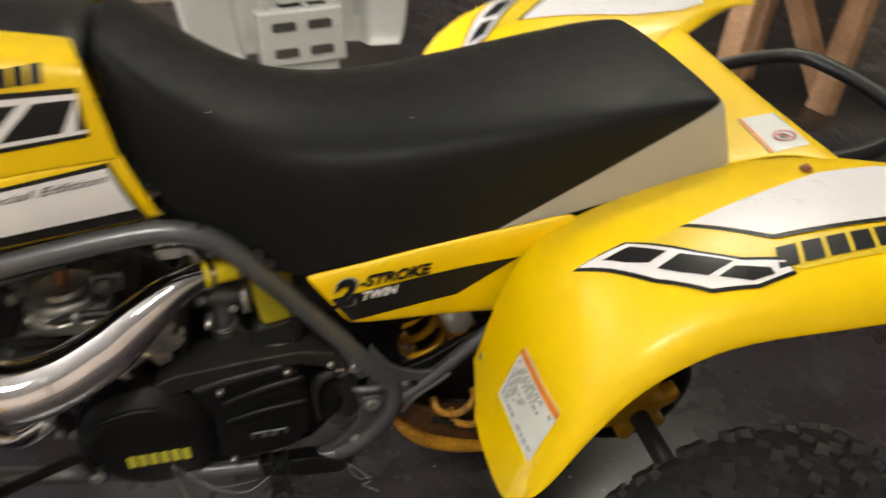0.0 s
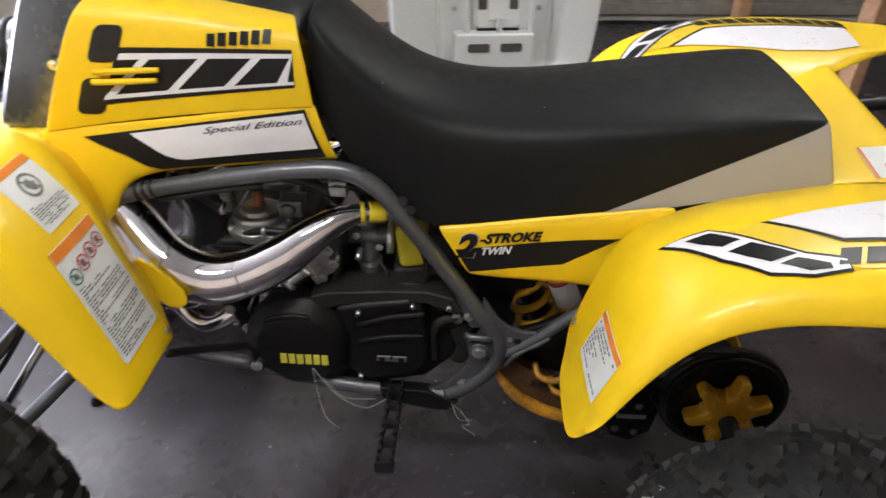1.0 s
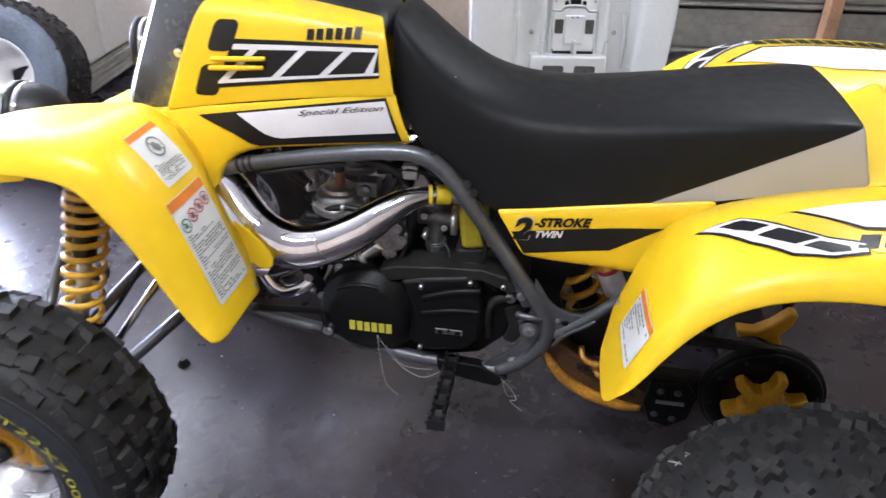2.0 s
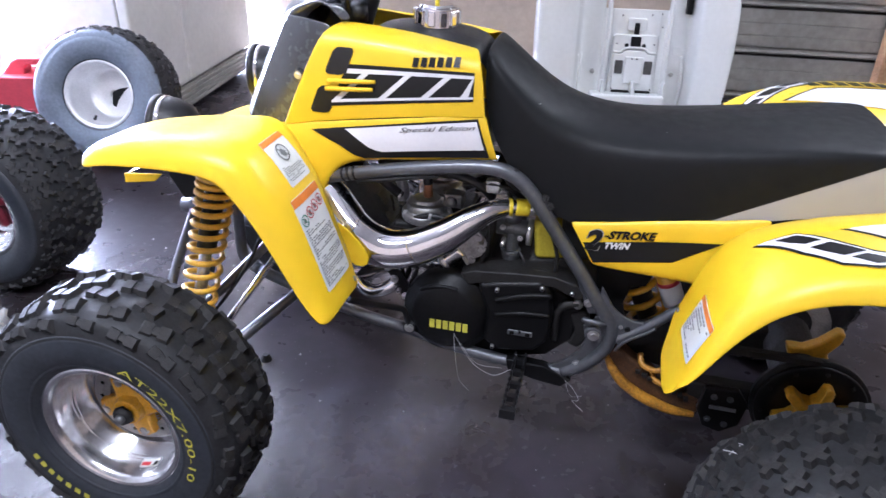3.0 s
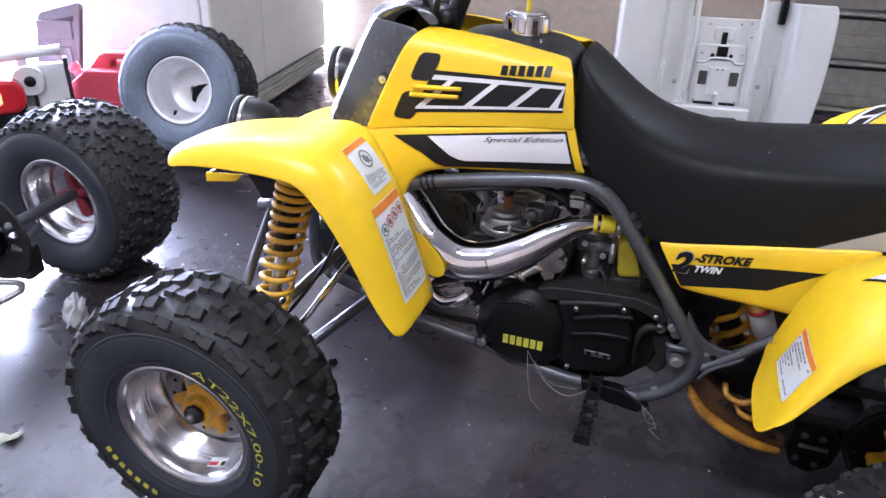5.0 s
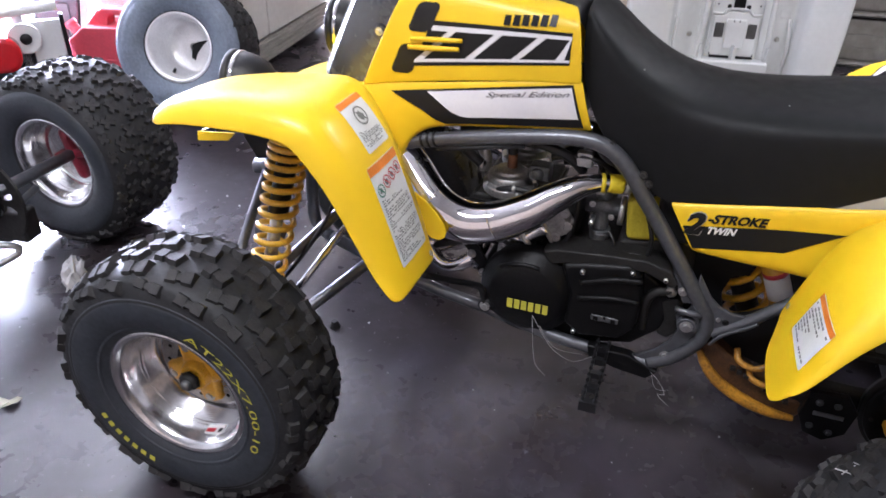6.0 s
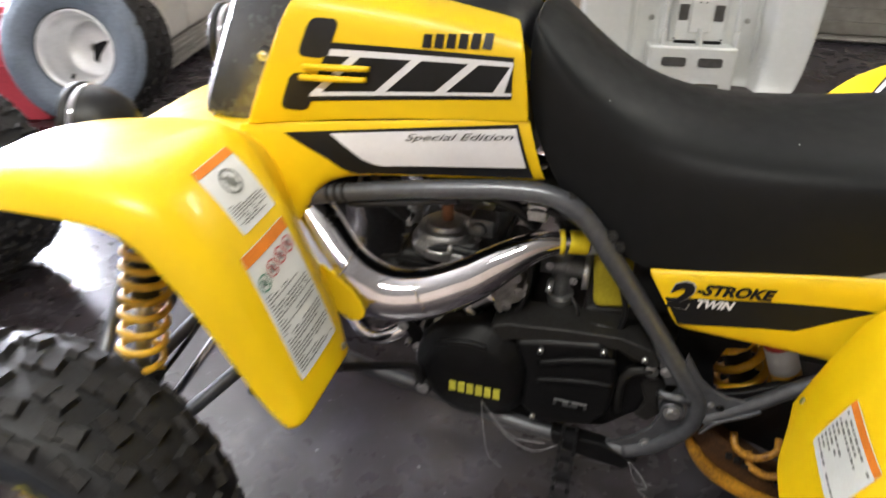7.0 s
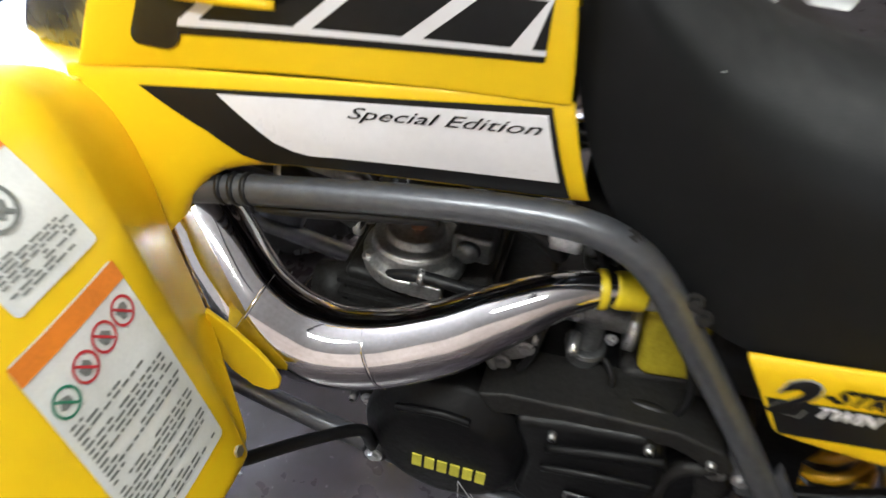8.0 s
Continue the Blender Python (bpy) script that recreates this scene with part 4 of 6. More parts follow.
def warning_label(origin, ex, ey, w, h, tree, way, icons, orange=0.12, lines=14, seed=1, flip=False):
    """A paper label with an orange head, round signs and rows of unreadable text."""
    o, ex, ey = Vector(origin), Vector(ex).normalized(), Vector(ey).normalized()
    pl = lambda a, b: o + ex * a + ey * b
    rnd = random.Random(seed)
    lab = part("warning_label", lay(sheet([rounded(0, w, -h, 0, 0.004)], pl, 0.015), tree, way, 0.0012), LABEL_WHITE, quad, "white warning label with orange heading")
    def put(name, polys, mat, lift):
        ob = part(name, lay(sheet(polys, pl, 0.03), tree, way, lift), mat, lab)
    put("heading", [[(0, -h * orange), (w, -h * orange), (w, -0.001), (0, -0.001)]], LABEL_ORANGE, 0.0020)
    y = -h * orange - 0.004
    for ring, color in icons:
        cx, cy, r = ring
        n = 20
        bm = bmesh.new()
        for k in range(n):
            a, b = 2 * math.pi * k / n, 2 * math.pi * (k + 1) / n
            q = [pl(cx + rr * math.cos(t), cy + rr * math.sin(t)) for rr, t in ((r, a), (r, b), (r * 0.82, b), (r * 0.82, a))]
            bm.faces.new([bm.verts.new(p) for p in q])
        q = [pl(cx + a * r, cy + b * r) for a, b in ((-0.62, 0.5), (-0.5, 0.62), (0.62, -0.5), (0.5, -0.62))]
        bm.faces.new([bm.verts.new(p) for p in q])
        part("sign_ring", lay(bm, tree, way, 0.0024), color, lab, smooth=False)
        bm = bmesh.new()
        pts = [pl(cx + r * 0.6 * math.cos(t) * rnd.uniform(0.5, 1), cy + r * 0.6 * math.sin(t) * rnd.uniform(0.5, 1)) for t in np.linspace(0, 2 * math.pi, 10)[:-1]]
        bm.faces.new([bm.verts.new(p) for p in pts])
        bmesh.ops.triangulate(bm, faces=bm.faces)
        part("sign_mark", lay(bm, tree, way, 0.0020), LABEL_INK, lab, smooth=False)
        y = min(y, cy - r - 0.004)
    text = []
    step = (h - 0.006 + y) / lines
    for k in range(lines):
        yy = y - k * step
        x = 0.006
        while x < w - 0.010:
            l = rnd.uniform(0.003, 0.011)
            e = min(x + l, w - 0.005)
            if rnd.random() > 0.1:
                text.append([(x, yy - step * 0.5), (e, yy - step * 0.5), (e, yy), (x, yy)])
            x = e + 0.0022
            if rnd.random() < 0.06:
                break
    put("small_print", text, LABEL_INK, 0.0020)
    lab.children[-1]["kind"] = "stuff"
    return lab


# labels on the rear flap of the front fender
warning_label((0.307, -0.365, 0.786), (0, 1, 0), (-0.056, 0.002, 0.068), 0.076, 0.089, ff, (-0.6, 0.25, -0.6), [((0.038, -0.034, 0.0165), LABEL_INK)], 0.13, 9, 2)
warning_label((0.370, -0.392, 0.704), (0, 1, 0), (-0.064, 0.012, 0.155), 0.098, 0.170, ff, (-0.9, 0.2, -0.3),
              [((0.015, -0.042, 0.0105), LABEL_GREEN), ((0.038, -0.036, 0.0105), LABEL_RED), ((0.060, -0.032, 0.0105), LABEL_RED), ((0.082, -0.030, 0.0105), LABEL_RED)], 0.09, 25, 3)
# label on the front flap of the rear fender, and one behind the seat
warning_label((1.058, -0.294, 0.588), (0.02, -1, 0), (0.026, 0, 0.073), 0.104, 0.078, rf, (0.95, 0.1, -0.3), [], 0.13, 9, 4)
warning_label((1.421, -0.079, 0.80), (-0.06, -1, 0), (-1, 0.06, 0), 0.088, 0.054, tl, DOWN, [((0.060, -0.034, 0.014), LABEL_RED)], 0.10, 4, 5)
bolt(quad, (1.415, -0.233, 0.752), (0, 0, 1), 0.0050, COPPER)
part("fender_tab", prism([(0.386, 0.594), (0.408, 0.578), (0.430, 0.556), (0.443, 0.537), (0.448, 0.524), (0.445, 0.511), (0.435, 0.504), (0.420, 0.505), (0.400, 0.520), (0.386, 0.548)], -0.232, -0.227), YELLOW, quad, bevel=0.0018)
for tree, p in ((ff, (0.440, -0.305, 0.520)), (rf, (1.036, -0.220, 0.504))):
    at, normal, _, _ = tree.find_nearest(Vector(p))
    if normal.x * (1 if p[0] < 0.7 else -1) < 0:
        normal = -normal
    bolt(quad, at, normal, 0.006, h=0.006)
    part("bolt_washer", disc(at, normal, 0.010, 0.0022, 0.009, 18), GRIME, quad)

scuffs = random.Random(8)
for k in range(9):
    u, v = 0.030 + 0.010 * (k % 3) + scuffs.uniform(0, 0.006), -0.405 + 0.011 * (k // 3) + scuffs.uniform(0, 0.006)
    l = scuffs.uniform(0.010, 0.022)
    decal("scuff", [[(u, v), (u + l, v + l * 0.55), (u + l, v + l * 0.55 + 0.0018), (u, v + 0.0010)]], ff, GRIME, DOWN, top_at(), 0.0006, 0.01, "dark scratch in the plastic")

# ---------------------------------------------------------------- quad bike: frame
def both(name, points, radius, mat, label="", sides=14):
    part(name, tube(points, radius, sides), mat, quad, label)
    part(name, tube([(x, -y, z) for x, y, z in points], radius, sides), mat, quad, label)


both("frame_rail", [(0.10, -0.11, 0.600), (0.30, -0.145, 0.640), (0.39, -0.15, 0.662), (0.52, -0.15, 0.689), (0.632, -0.15, 0.706), (0.690, -0.15, 0.703), (0.732, -0.15, 0.676), (0.780, -0.15, 0.612), (0.833, -0.15, 0.538), (0.895, -0.15, 0.446), (0.922, -0.15, 0.402), (0.918, -0.15, 0.352), (0.880, -0.148, 0.300), (0.838, -0.145, 0.272)], 0.0135, FRAME, "grey steel frame tube")
both("lower_rail", [(0.15, -0.115, 0.385), (0.37, -0.13, 0.328), (0.513, -0.14, 0.309), (0.64, -0.145, 0.284), (0.74, -0.145, 0.274), (0.845, -0.145, 0.270)], 0.0125, FRAME)
both("rear_strut", [(0.935, -0.148, 0.374), (0.958, -0.148, 0.390), (0.998, -0.150, 0.424), (1.056, -0.152, 0.480), (1.20, -0.152, 0.590), (1.34, -0.14, 0.670)], 0.0105, FRAME)
part("pivot_boss", disc((0.890, -0.140, 0.383), (0, -1, 0), 0.019, 0.021, 0.017, 24), FRAME, quad, bevel=0.002)
both("front_hoop", [(0.14, -0.11, 0.605), (0.10, -0.09, 0.560), (0.09, -0.08, 0.470), (0.10, -0.09, 0.400), (0.15, -0.115, 0.385)], 0.013, FRAME)
part("gusset", prism([(0.838, 0.524), (0.905, 0.440), (0.922, 0.400), (0.918, 0.350), (0.880, 0.302), (0.838, 0.274), (0.806, 0.280), (0.846, 0.308), (0.868, 0.335), (0.876, 0.364), (0.868, 0.395), (0.884, 0.405), (0.893, 0.428), (0.874, 0.425), (0.858, 0.462), (0.846, 0.490)], -0.150, -0.142), FRAME, quad, bevel=0.002)
for c, r in (((0.890, -0.161, 0.383), 0.008), ((0.940, -0.151, 0.408), 0.005), ((0.871, -0.150, 0.449), 0.006), ((0.866, -0.150, 0.300), 0.007)):
    bolt(quad, c, (0, -1, 0), r, BOLT)
part("stop_pin", tube([(0.868, -0.152, 0.412), (0.876, -0.158, 0.413), (0.912, -0.158, 0.411)], 0.006, 10, 2), FRAME, quad)
part("strut_plate", prism([(0.893, 0.492), (0.908, 0.468), (0.920, 0.449), (0.938, 0.434), (0.960, 0.425), (0.985, 0.424), (1.002, 0.428), (0.998, 0.414), (0.968, 0.392), (0.950, 0.379), (0.938, 0.368), (0.925, 0.350), (0.900, 0.372), (0.890, 0.44)], -0.153, -0.146), FRAME, quad, bevel=0.0025)
part("plate_hole", disc((0.953, -0.1535, 0.405), (0, -1, 0), 0.006, 0.0008, sides=16), CASE, quad)
part("strut_weld", tube([(1.004, -0.160, 0.420), (0.985, -0.159, 0.404), (0.966, -0.158, 0.390), (0.948, -0.157, 0.374), (0.936, -0.156, 0.352)], [0.003, 0.004, 0.0032, 0.0045, 0.003], 8), FRAME, quad)
# black filler plate, added to darken the gap between strut and swingarm brace
part("link_plate", prism([(0.925, 0.370), (0.990, 0.395), (1.075, 0.447), (1.150, 0.470), (1.150, 0.330), (1.055, 0.285), (1.000, 0.302), (0.955, 0.330), (0.925, 0.335)], -0.100, -0.085), CASE, quad, bevel=0.004)
for x, z in ((0.372, 0.659), (0.384, 0.6615), (0.396, 0.664)):
    part("cable_tie", tube([(x - 0.002, -0.150, z - 0.0006), (x + 0.002, -0.150, z + 0.0006)], 0.0152, 18, 1), BLACK, quad)
part("cable_wrap", tube([(0.40, -0.152, 0.648), (0.44, -0.154, 0.655), (0.50, -0.153, 0.668), (0.56, -0.150, 0.678)], 0.005, 8), BLACK, quad)
for x, z in ((0.706, 0.706), (0.765, 0.660), (0.776, 0.645)):
    bolt(quad, (x, -0.152, z), (0, -1, 0.3), 0.0055, GRIME)
# rear grab bar
part("grab_bar", tube([(1.43, 0.14, 0.70), (1.56, 0.15, 0.722), (1.65, 0.125, 0.738), (1.675, 0.06, 0.742), (1.675, -0.06, 0.742), (1.65, -0.13, 0.738), (1.56, -0.17, 0.722), (1.43, -0.15, 0.70)], 0.012, 14), BLACK, quad, "black tubular grab bar")

# ---------------------------------------------------------------- quad bike: front suspension
for s in (-1, 1):
    def S(p):
        return (p[0], p[1] if s < 0 else -p[1], p[2])
    bm = tube([S((0.005, -0.13, 0.375)), S((0.03, -0.27, 0.30)), S((0.055, -0.395, 0.225))], 0.012, 12)
    tube([S((0.265, -0.14, 0.375)), S((0.16, -0.27, 0.295)), S((0.06, -0.395, 0.225))], 0.012, 12, bm=bm)
    part("lower_arm", bm, FRAME, quad, "grey tubular lower suspension arm")
    bm = tube([S((0.020, -0.13, 0.530)), S((0.04, -0.27, 0.44)), S((0.06, -0.385, 0.345))], 0.010, 12)
    tube([S((0.215, -0.14, 0.500)), S((0.14, -0.27, 0.42)), S((0.065, -0.385, 0.345))], 0.010, 12, bm=bm)
    part("upper_arm", bm, FRAME, quad, "grey tubular upper suspension arm")
    for c in ((0.005, -0.125, 0.375), (0.265, -0.135, 0.375), (0.02, -0.125, 0.53), (0.215, -0.135, 0.50)):
        part("pivot_bush", tube([S((c[0] - 0.03, c[1], c[2])), S((c[0] + 0.03, c[1], c[2]))], 0.017, 14, 1), FRAME, quad)
    part("knuckle", tube([S((0.058, -0.39, 0.215)), S((0.058, -0.392, 0.28)), S((0.062, -0.385, 0.355))], [0.017, 0.026, 0.016], 14), GRIME, quad)
    part("spindle", tube([S((0.055, -0.38, 0.275)), S((0.045, -0.46, 0.270))], 0.016, 14, 1), GRIME, quad)
    part("tie_rod", tube([S((0.240, -0.08, 0.500)), S((0.115, -0.375, 0.285))], 0.0075, 12, 1), POLISHED, quad, "silver steering tie rod")
    part("brake_hose", tube([S((0.20, -0.16, 0.62)), S((0.205, -0.20, 0.52)), S((0.16, -0.26, 0.42)), S((0.10, -0.36, 0.34))], 0.004, 8), BLACK, quad)
    top, bot = Vector(S((0.176, -0.265, 0.715))), Vector(S((0.112, -0.335, 0.355)))
    ax = (bot - top).normalized()
    e1 = ax.orthogonal().normalized()
    e2 = ax.cross(e1)
    sh = part("shock_absorber", tube([top, top.lerp(bot, 0.5)], 0.019, 14, 1), GRIME, quad, "front shock absorber with yellow spring")
    part("damper_rod", tube([top.lerp(bot, 0.4), bot], 0.012, 12, 1), ALLOY, sh)
    part("spring_seat", tube([top.lerp(bot, 0.03), top.lerp(bot, 0.075)], 0.036, 24, 1), ALLOY, sh)
    part("preload_collar", tube([top.lerp(bot, 0.0), top.lerp(bot, 0.03)], 0.026, 24, 1), GRIME, sh)
    part("spring_seat", tube([top.lerp(bot, 0.86), top.lerp(bot, 0.89)], 0.033, 24, 1), BLACK, sh)
    pts = []
    turns, L = 12.5, (bot - top).length
    for k in range(int(turns * 14) + 1):
        f = k / (turns * 14)
        d = 0.09 + 0.77 * (f ** 1.7 * 0.65 + f * 0.35)
        a = 2 * math.pi * turns * f
        r = 0.0335 - 0.003 * f
        pts.append(top + ax * (L * d) + r * (math.cos(a) * e1 + math.sin(a) * e2))
    part("spring", tube(pts, 0.0058, 8, 1), SPRING, sh, "yellow coil spring")
    part("shock_eye", tube([bot - Vector((0.018, 0, 0)), bot + Vector((0.018, 0, 0))], 0.014, 12, 1), GRIME, sh)
    part("shock_eye", tube([top - Vector((0.018, 0, 0)), top + Vector((0.018, 0, 0))], 0.014, 12, 1), ALLOY, sh)
    lampc = Vector(S((0.016 if s < 0 else 0.062, -0.165, 0.722 if s < 0 else 0.755)))
    hl = part("headlight", lathe([(0.001, 0.062), (0.022, 0.058), (0.042, 0.042), (0.054, 0.018), (0.058, 0.0), (0.058, -0.014), (0.061, -0.015), (0.061, -0.026), (0.055, -0.030)], 36, Matrix.Translation(lampc) @ Matrix.Rotation(radians(-80), 4, 'Z')), BLACK, quad, "round black headlight shell")
    part("bezel", lathe([(0.0585, -0.004), (0.0600, -0.006), (0.0600, -0.011), (0.0585, -0.013)], 36, Matrix.Translation(lampc) @ Matrix.Rotation(radians(-80), 4, 'Z')), CHROME, hl, "chrome headlight ring")
    part("lens", lathe([(0.055, -0.029), (0.035, -0.036), (0.002, -0.039)], 36, Matrix.Translation(lampc) @ Matrix.Rotation(radians(-80), 4, 'Z')), GRAPHIC_WHITE, hl)
    part("headlight_stay", tube([lampc + Vector((0.02, 0, -0.05)), S((0.08, -0.10, 0.66)), S((0.08, -0.11, 0.60))], 0.008, 10), BLACK, quad)
# perforated bracket plate in front, its holes drawn as discs
brk = prism([(-0.03, 0.60), (-0.01, 0.66), (0.06, 0.67), (0.12, 0.63), (0.08, 0.57), (0.0, 0.55)], -0.135, -0.130)
part("lamp_bracket", brk, BLACK, quad, bevel=0.001)
# white discs paint the brightness that would show through the holes
for x, z in ((0.0, 0.645), (0.02, 0.63), (0.04, 0.65), (0.075, 0.62)):
    part("bracket_hole", disc((x, -0.1355, z), (0, -1, 0), 0.007, 0.0006, sides=14), WHITE_PLASTIC, quad)

# ---------------------------------------------------------------- quad bike: handlebar
part("steering_stem", tube([(0.26, 0, 0.55), (0.37, 0, 0.93), (0.40, 0, 1.02)], 0.018, 12, 1), BLACK, quad)
part("bar_clamp", boxes((0.375, 0.425, -0.05, 0.05, 0.985, 1.025)), BLACK, quad, bevel=0.006)
part("handlebar", tube([(0.60, -0.40, 1.10), (0.52, -0.22, 1.105), (0.44, -0.11, 1.05), (0.405, -0.04, 1.012), (0.405, 0.04, 1.012), (0.44, 0.11, 1.05), (0.52, 0.22, 1.105), (0.60, 0.40, 1.10)], 0.011, 12), BLACK, quad, "black handlebar")
for s in (-1, 1):
    part("grip", tube([(0.60, s * 0.40, 1.10), (0.545, s * 0.28, 1.104)], 0.017, 14, 1), BLACK, quad, "black rubber grip")
part("ignition_switch", disc((0.372, -0.045, 0.935), (0.2, -0.3, 1), 0.019, 0.03, 0.016, 16), BLACK, quad)
part("cable_bundle", tube([(0.42, -0.06, 1.04), (0.365, -0.075, 0.985), (0.36, -0.05, 0.93), (0.38, -0.02, 0.86)], 0.006, 8), BLACK, quad)
part("cable_bundle", tube([(0.45, -0.10, 1.05), (0.34, -0.07, 1.01), (0.335, -0.04, 0.95), (0.36, 0.0, 0.86)], 0.005, 8), BLACK, quad)
part("clutch_cable", tube([(0.43, 0.03, 1.03), (0.35, 0.05, 0.99), (0.345, 0.03, 0.93), (0.37, 0.0, 0.86)], 0.004, 8), GRIME, quad)

# ---------------------------------------------------------------- quad bike: engine
eng = part("engine", prism([(0.492, 0.360), (0.498, 0.425), (0.552, 0.440), (0.626, 0.452), (0.700, 0.480), (0.789, 0.470), (0.862, 0.414), (0.850, 0.340), (0.800, 0.290), (0.700, 0.264), (0.604, 0.268), (0.525, 0.315)], -0.125, 0.125), CASE, quad, "black painted twin-cylinder engine", bevel=0.008)
cov = lathe([(0.096, 0.0), (0.096, -0.022), (0.092, -0.030), (0.079, -0.036), (0.074, -0.045), (0.064, -0.049), (0.001, -0.050)], 48, Matrix.Translation((0.590, -0.12, 0.374)))
part("generator_cover", cov, CASE, eng, "black round generator cover")
part("cover_skirt", prism([(0.494, 0.372), (0.504, 0.420), (0.545, 0.452), (0.600, 0.468), (0.655, 0.462), (0.682, 0.430), (0.684, 0.340), (0.655, 0.300), (0.604, 0.286), (0.540, 0.302), (0.505, 0.335)], -0.120, -0.140), CASE, eng, bevel=0.006, segs=3)
part("cover_rib", tube([(0.535, -0.160, 0.428), (0.556, -0.166, 0.441), (0.585, -0.167, 0.447), (0.612, -0.166, 0.443)], 0.0045, 8), CASE, eng)
part("sprocket_cover", prism([(0.650, 0.460), (0.700, 0.472), (0.775, 0.484), (0.796, 0.470), (0.806, 0.410), (0.802, 0.350), (0.775, 0.318), (0.700, 0.306), (0.668, 0.330), (0.672, 0.40)], -0.125, -0.160), CASE, eng, bevel=0.010, segs=3)
part("cover_ledge", prism([(0.612, 0.476), (0.640, 0.486), (0.725, 0.494), (0.800, 0.498), (0.845, 0.486), (0.862, 0.462), (0.852, 0.452), (0.800, 0.474), (0.700, 0.470), (0.630, 0.452)], -0.09, -0.154), GRIME, eng, bevel=0.004)
part("cover_rib", tube([(0.690, -0.160, 0.430), (0.75, -0.163, 0.452), (0.800, -0.158, 0.456)], 0.006, 8), CASE, eng)
part("cover_rib", tube([(0.690, -0.160, 0.395), (0.745, -0.163, 0.410), (0.800, -0.158, 0.410)], 0.005, 8), CASE, eng)
part("clutch_lever", tube([(0.815, -0.128, 0.335), (0.812, -0.135, 0.395), (0.824, -0.135, 0.425), (0.850, -0.135, 0.436), (0.868, -0.13, 0.446)], [0.007, 0.008, 0.009, 0.008, 0.006], 12), GRIME, eng, "dull metal clutch lever")
part("lever_pin", disc((0.852, -0.128, 0.436), (0, -1, 0), 0.011, 0.014, 0.010, 16), ALLOY, eng)
for x, z, r in ((0.826, 0.356, 0.010), (0.846, 0.348, 0.008), (0.836, 0.385, 0.007)):
    part("case_lug", disc((x, -0.10, z), (0, -1, 0), r, 0.022, r * 0.8, 12), GRIME, eng)
part("cover_badge", boxes((0.719, 0.770, -0.1655, -0.1620, 0.356, 0.368)), DULL, eng, "small alloy badge", smooth=False, bevel=0.002)
part("badge_bar", boxes((0.724, 0.733, -0.1665, -0.1653, 0.358, 0.366), (0.756, 0.765, -0.1665, -0.1653, 0.358, 0.366), (0.742, 0.747, -0.1665, -0.1653, 0.363, 0.369)), CASE, eng, smooth=False)
for x, z, y in ((0.528, 0.401, -0.150), (0.509, 0.316, -0.145), (0.640, 0.432, -0.146), (0.692, 0.456, -0.159), (0.780, 0.473, -0.157), (0.838, 0.468, -0.150), (0.655, 0.318, -0.135), (0.690, 0.318, -0.158), (0.484, 0.412, -0.148)):
    part("case_bolt", disc((x, y, z), (0, -1, 0), 0.0046, 0.009, 0.0042, 14), BOLT, eng, "small socket-head bolt")
    part("bolt_socket", disc((x, y - 0.0092, z), (0, -1, 0), 0.0023, 0.0005, sides=8), CASE, eng)
for k in range(6):
    x0 = 0.557 + k * 0.0140
    part("maker_mark", boxes((x0, x0 + 0.0105, -0.1715, -0.1695, 0.347, 0.367)), TYRE_INK, eng, "yellow bar of a maker's mark", smooth=False)
# cylinders
cylb = boxes((0.455, 0.600, -0.10, 0.10, 0.435, 0.545))
part("cylinder_block", cylb, GRIME, eng, bevel=0.008)
for k in range(5):
    part("cylinder_joint", boxes((0.450, 0.605, -0.105, 0.105, 0.452 + k * 0.019, 0.458 + k * 0.019)), GRIME, eng, smooth=False)
for y in (-0.068, 0.068):
    h = lathe([(0.050, 0.545), (0.052, 0.549), (0.052, 0.562), (0.047, 0.564), (0.043, 0.566), (0.043, 0.578), (0.040, 0.581), (0.030, 0.582), (0.028, 0.590), (0.014, 0.592)], 36, Matrix.Translation((0.520, y, 0.004)) @ Matrix.Rotation(radians(90), 4, 'X'), None, True)
    part("cylinder_head", h, ALLOY, eng, "billet alloy cylinder head", bevel=0.003)
    part("spark_plug", disc((0.522, y, 0.594), (0, 0, 1), 0.010, 0.030, 0.009, 6), COPPER, eng)
    part("plug_cap", tube([(0.522, y, 0.624), (0.520, y, 0.648), (0.53, y, 0.66), (0.57, y * 0.6, 0.665)], [0.010, 0.010, 0.006, 0.004], 10), BLACK, eng)
    for k in range(5):
        a = 2 * math.pi * k / 5
        bolt(eng, (0.520 + 0.0475 * math.cos(a), y + 0.0475 * math.sin(a), 0.566), (0, 0, 1), 0.005, h=0.006)
part("coolant_neck", tube([(0.465, -0.05, 0.575), (0.465, -0.055, 0.605), (0.45, -0.06, 0.63), (0.40, -0.06, 0.64)], 0.011, 12), ALLOY, eng)
part("ignition_coil", boxes((0.560, 0.600, -0.095, -0.06, 0.588, 0.618)), DULL, eng, bevel=0.005)
part("coil_face", disc((0.577, -0.096, 0.603), (0, -1, 0), 0.012, 0.006, 0.010, 20), DULL, eng)
part("exhaust_flange", tube([(0.452, -0.068, 0.485), (0.415, -0.07, 0.480)], 0.027, 18, 1), GRIME, eng)
part("rear_case", prism([(0.80, 0.31), (0.895, 0.33), (0.905, 0.40), (0.87, 0.47), (0.82, 0.52), (0.74, 0.50), (0.74, 0.33)], -0.10, 0.10), GRIME, eng, bevel=0.01)
part("pivot_bracket", prism([(0.838, 0.405), (0.868, 0.418), (0.880, 0.40), (0.872, 0.372), (0.880, 0.345), (0.862, 0.322), (0.840, 0.330), (0.852, 0.362)], -0.128, -0.10), GRIME, eng, bevel=0.006)
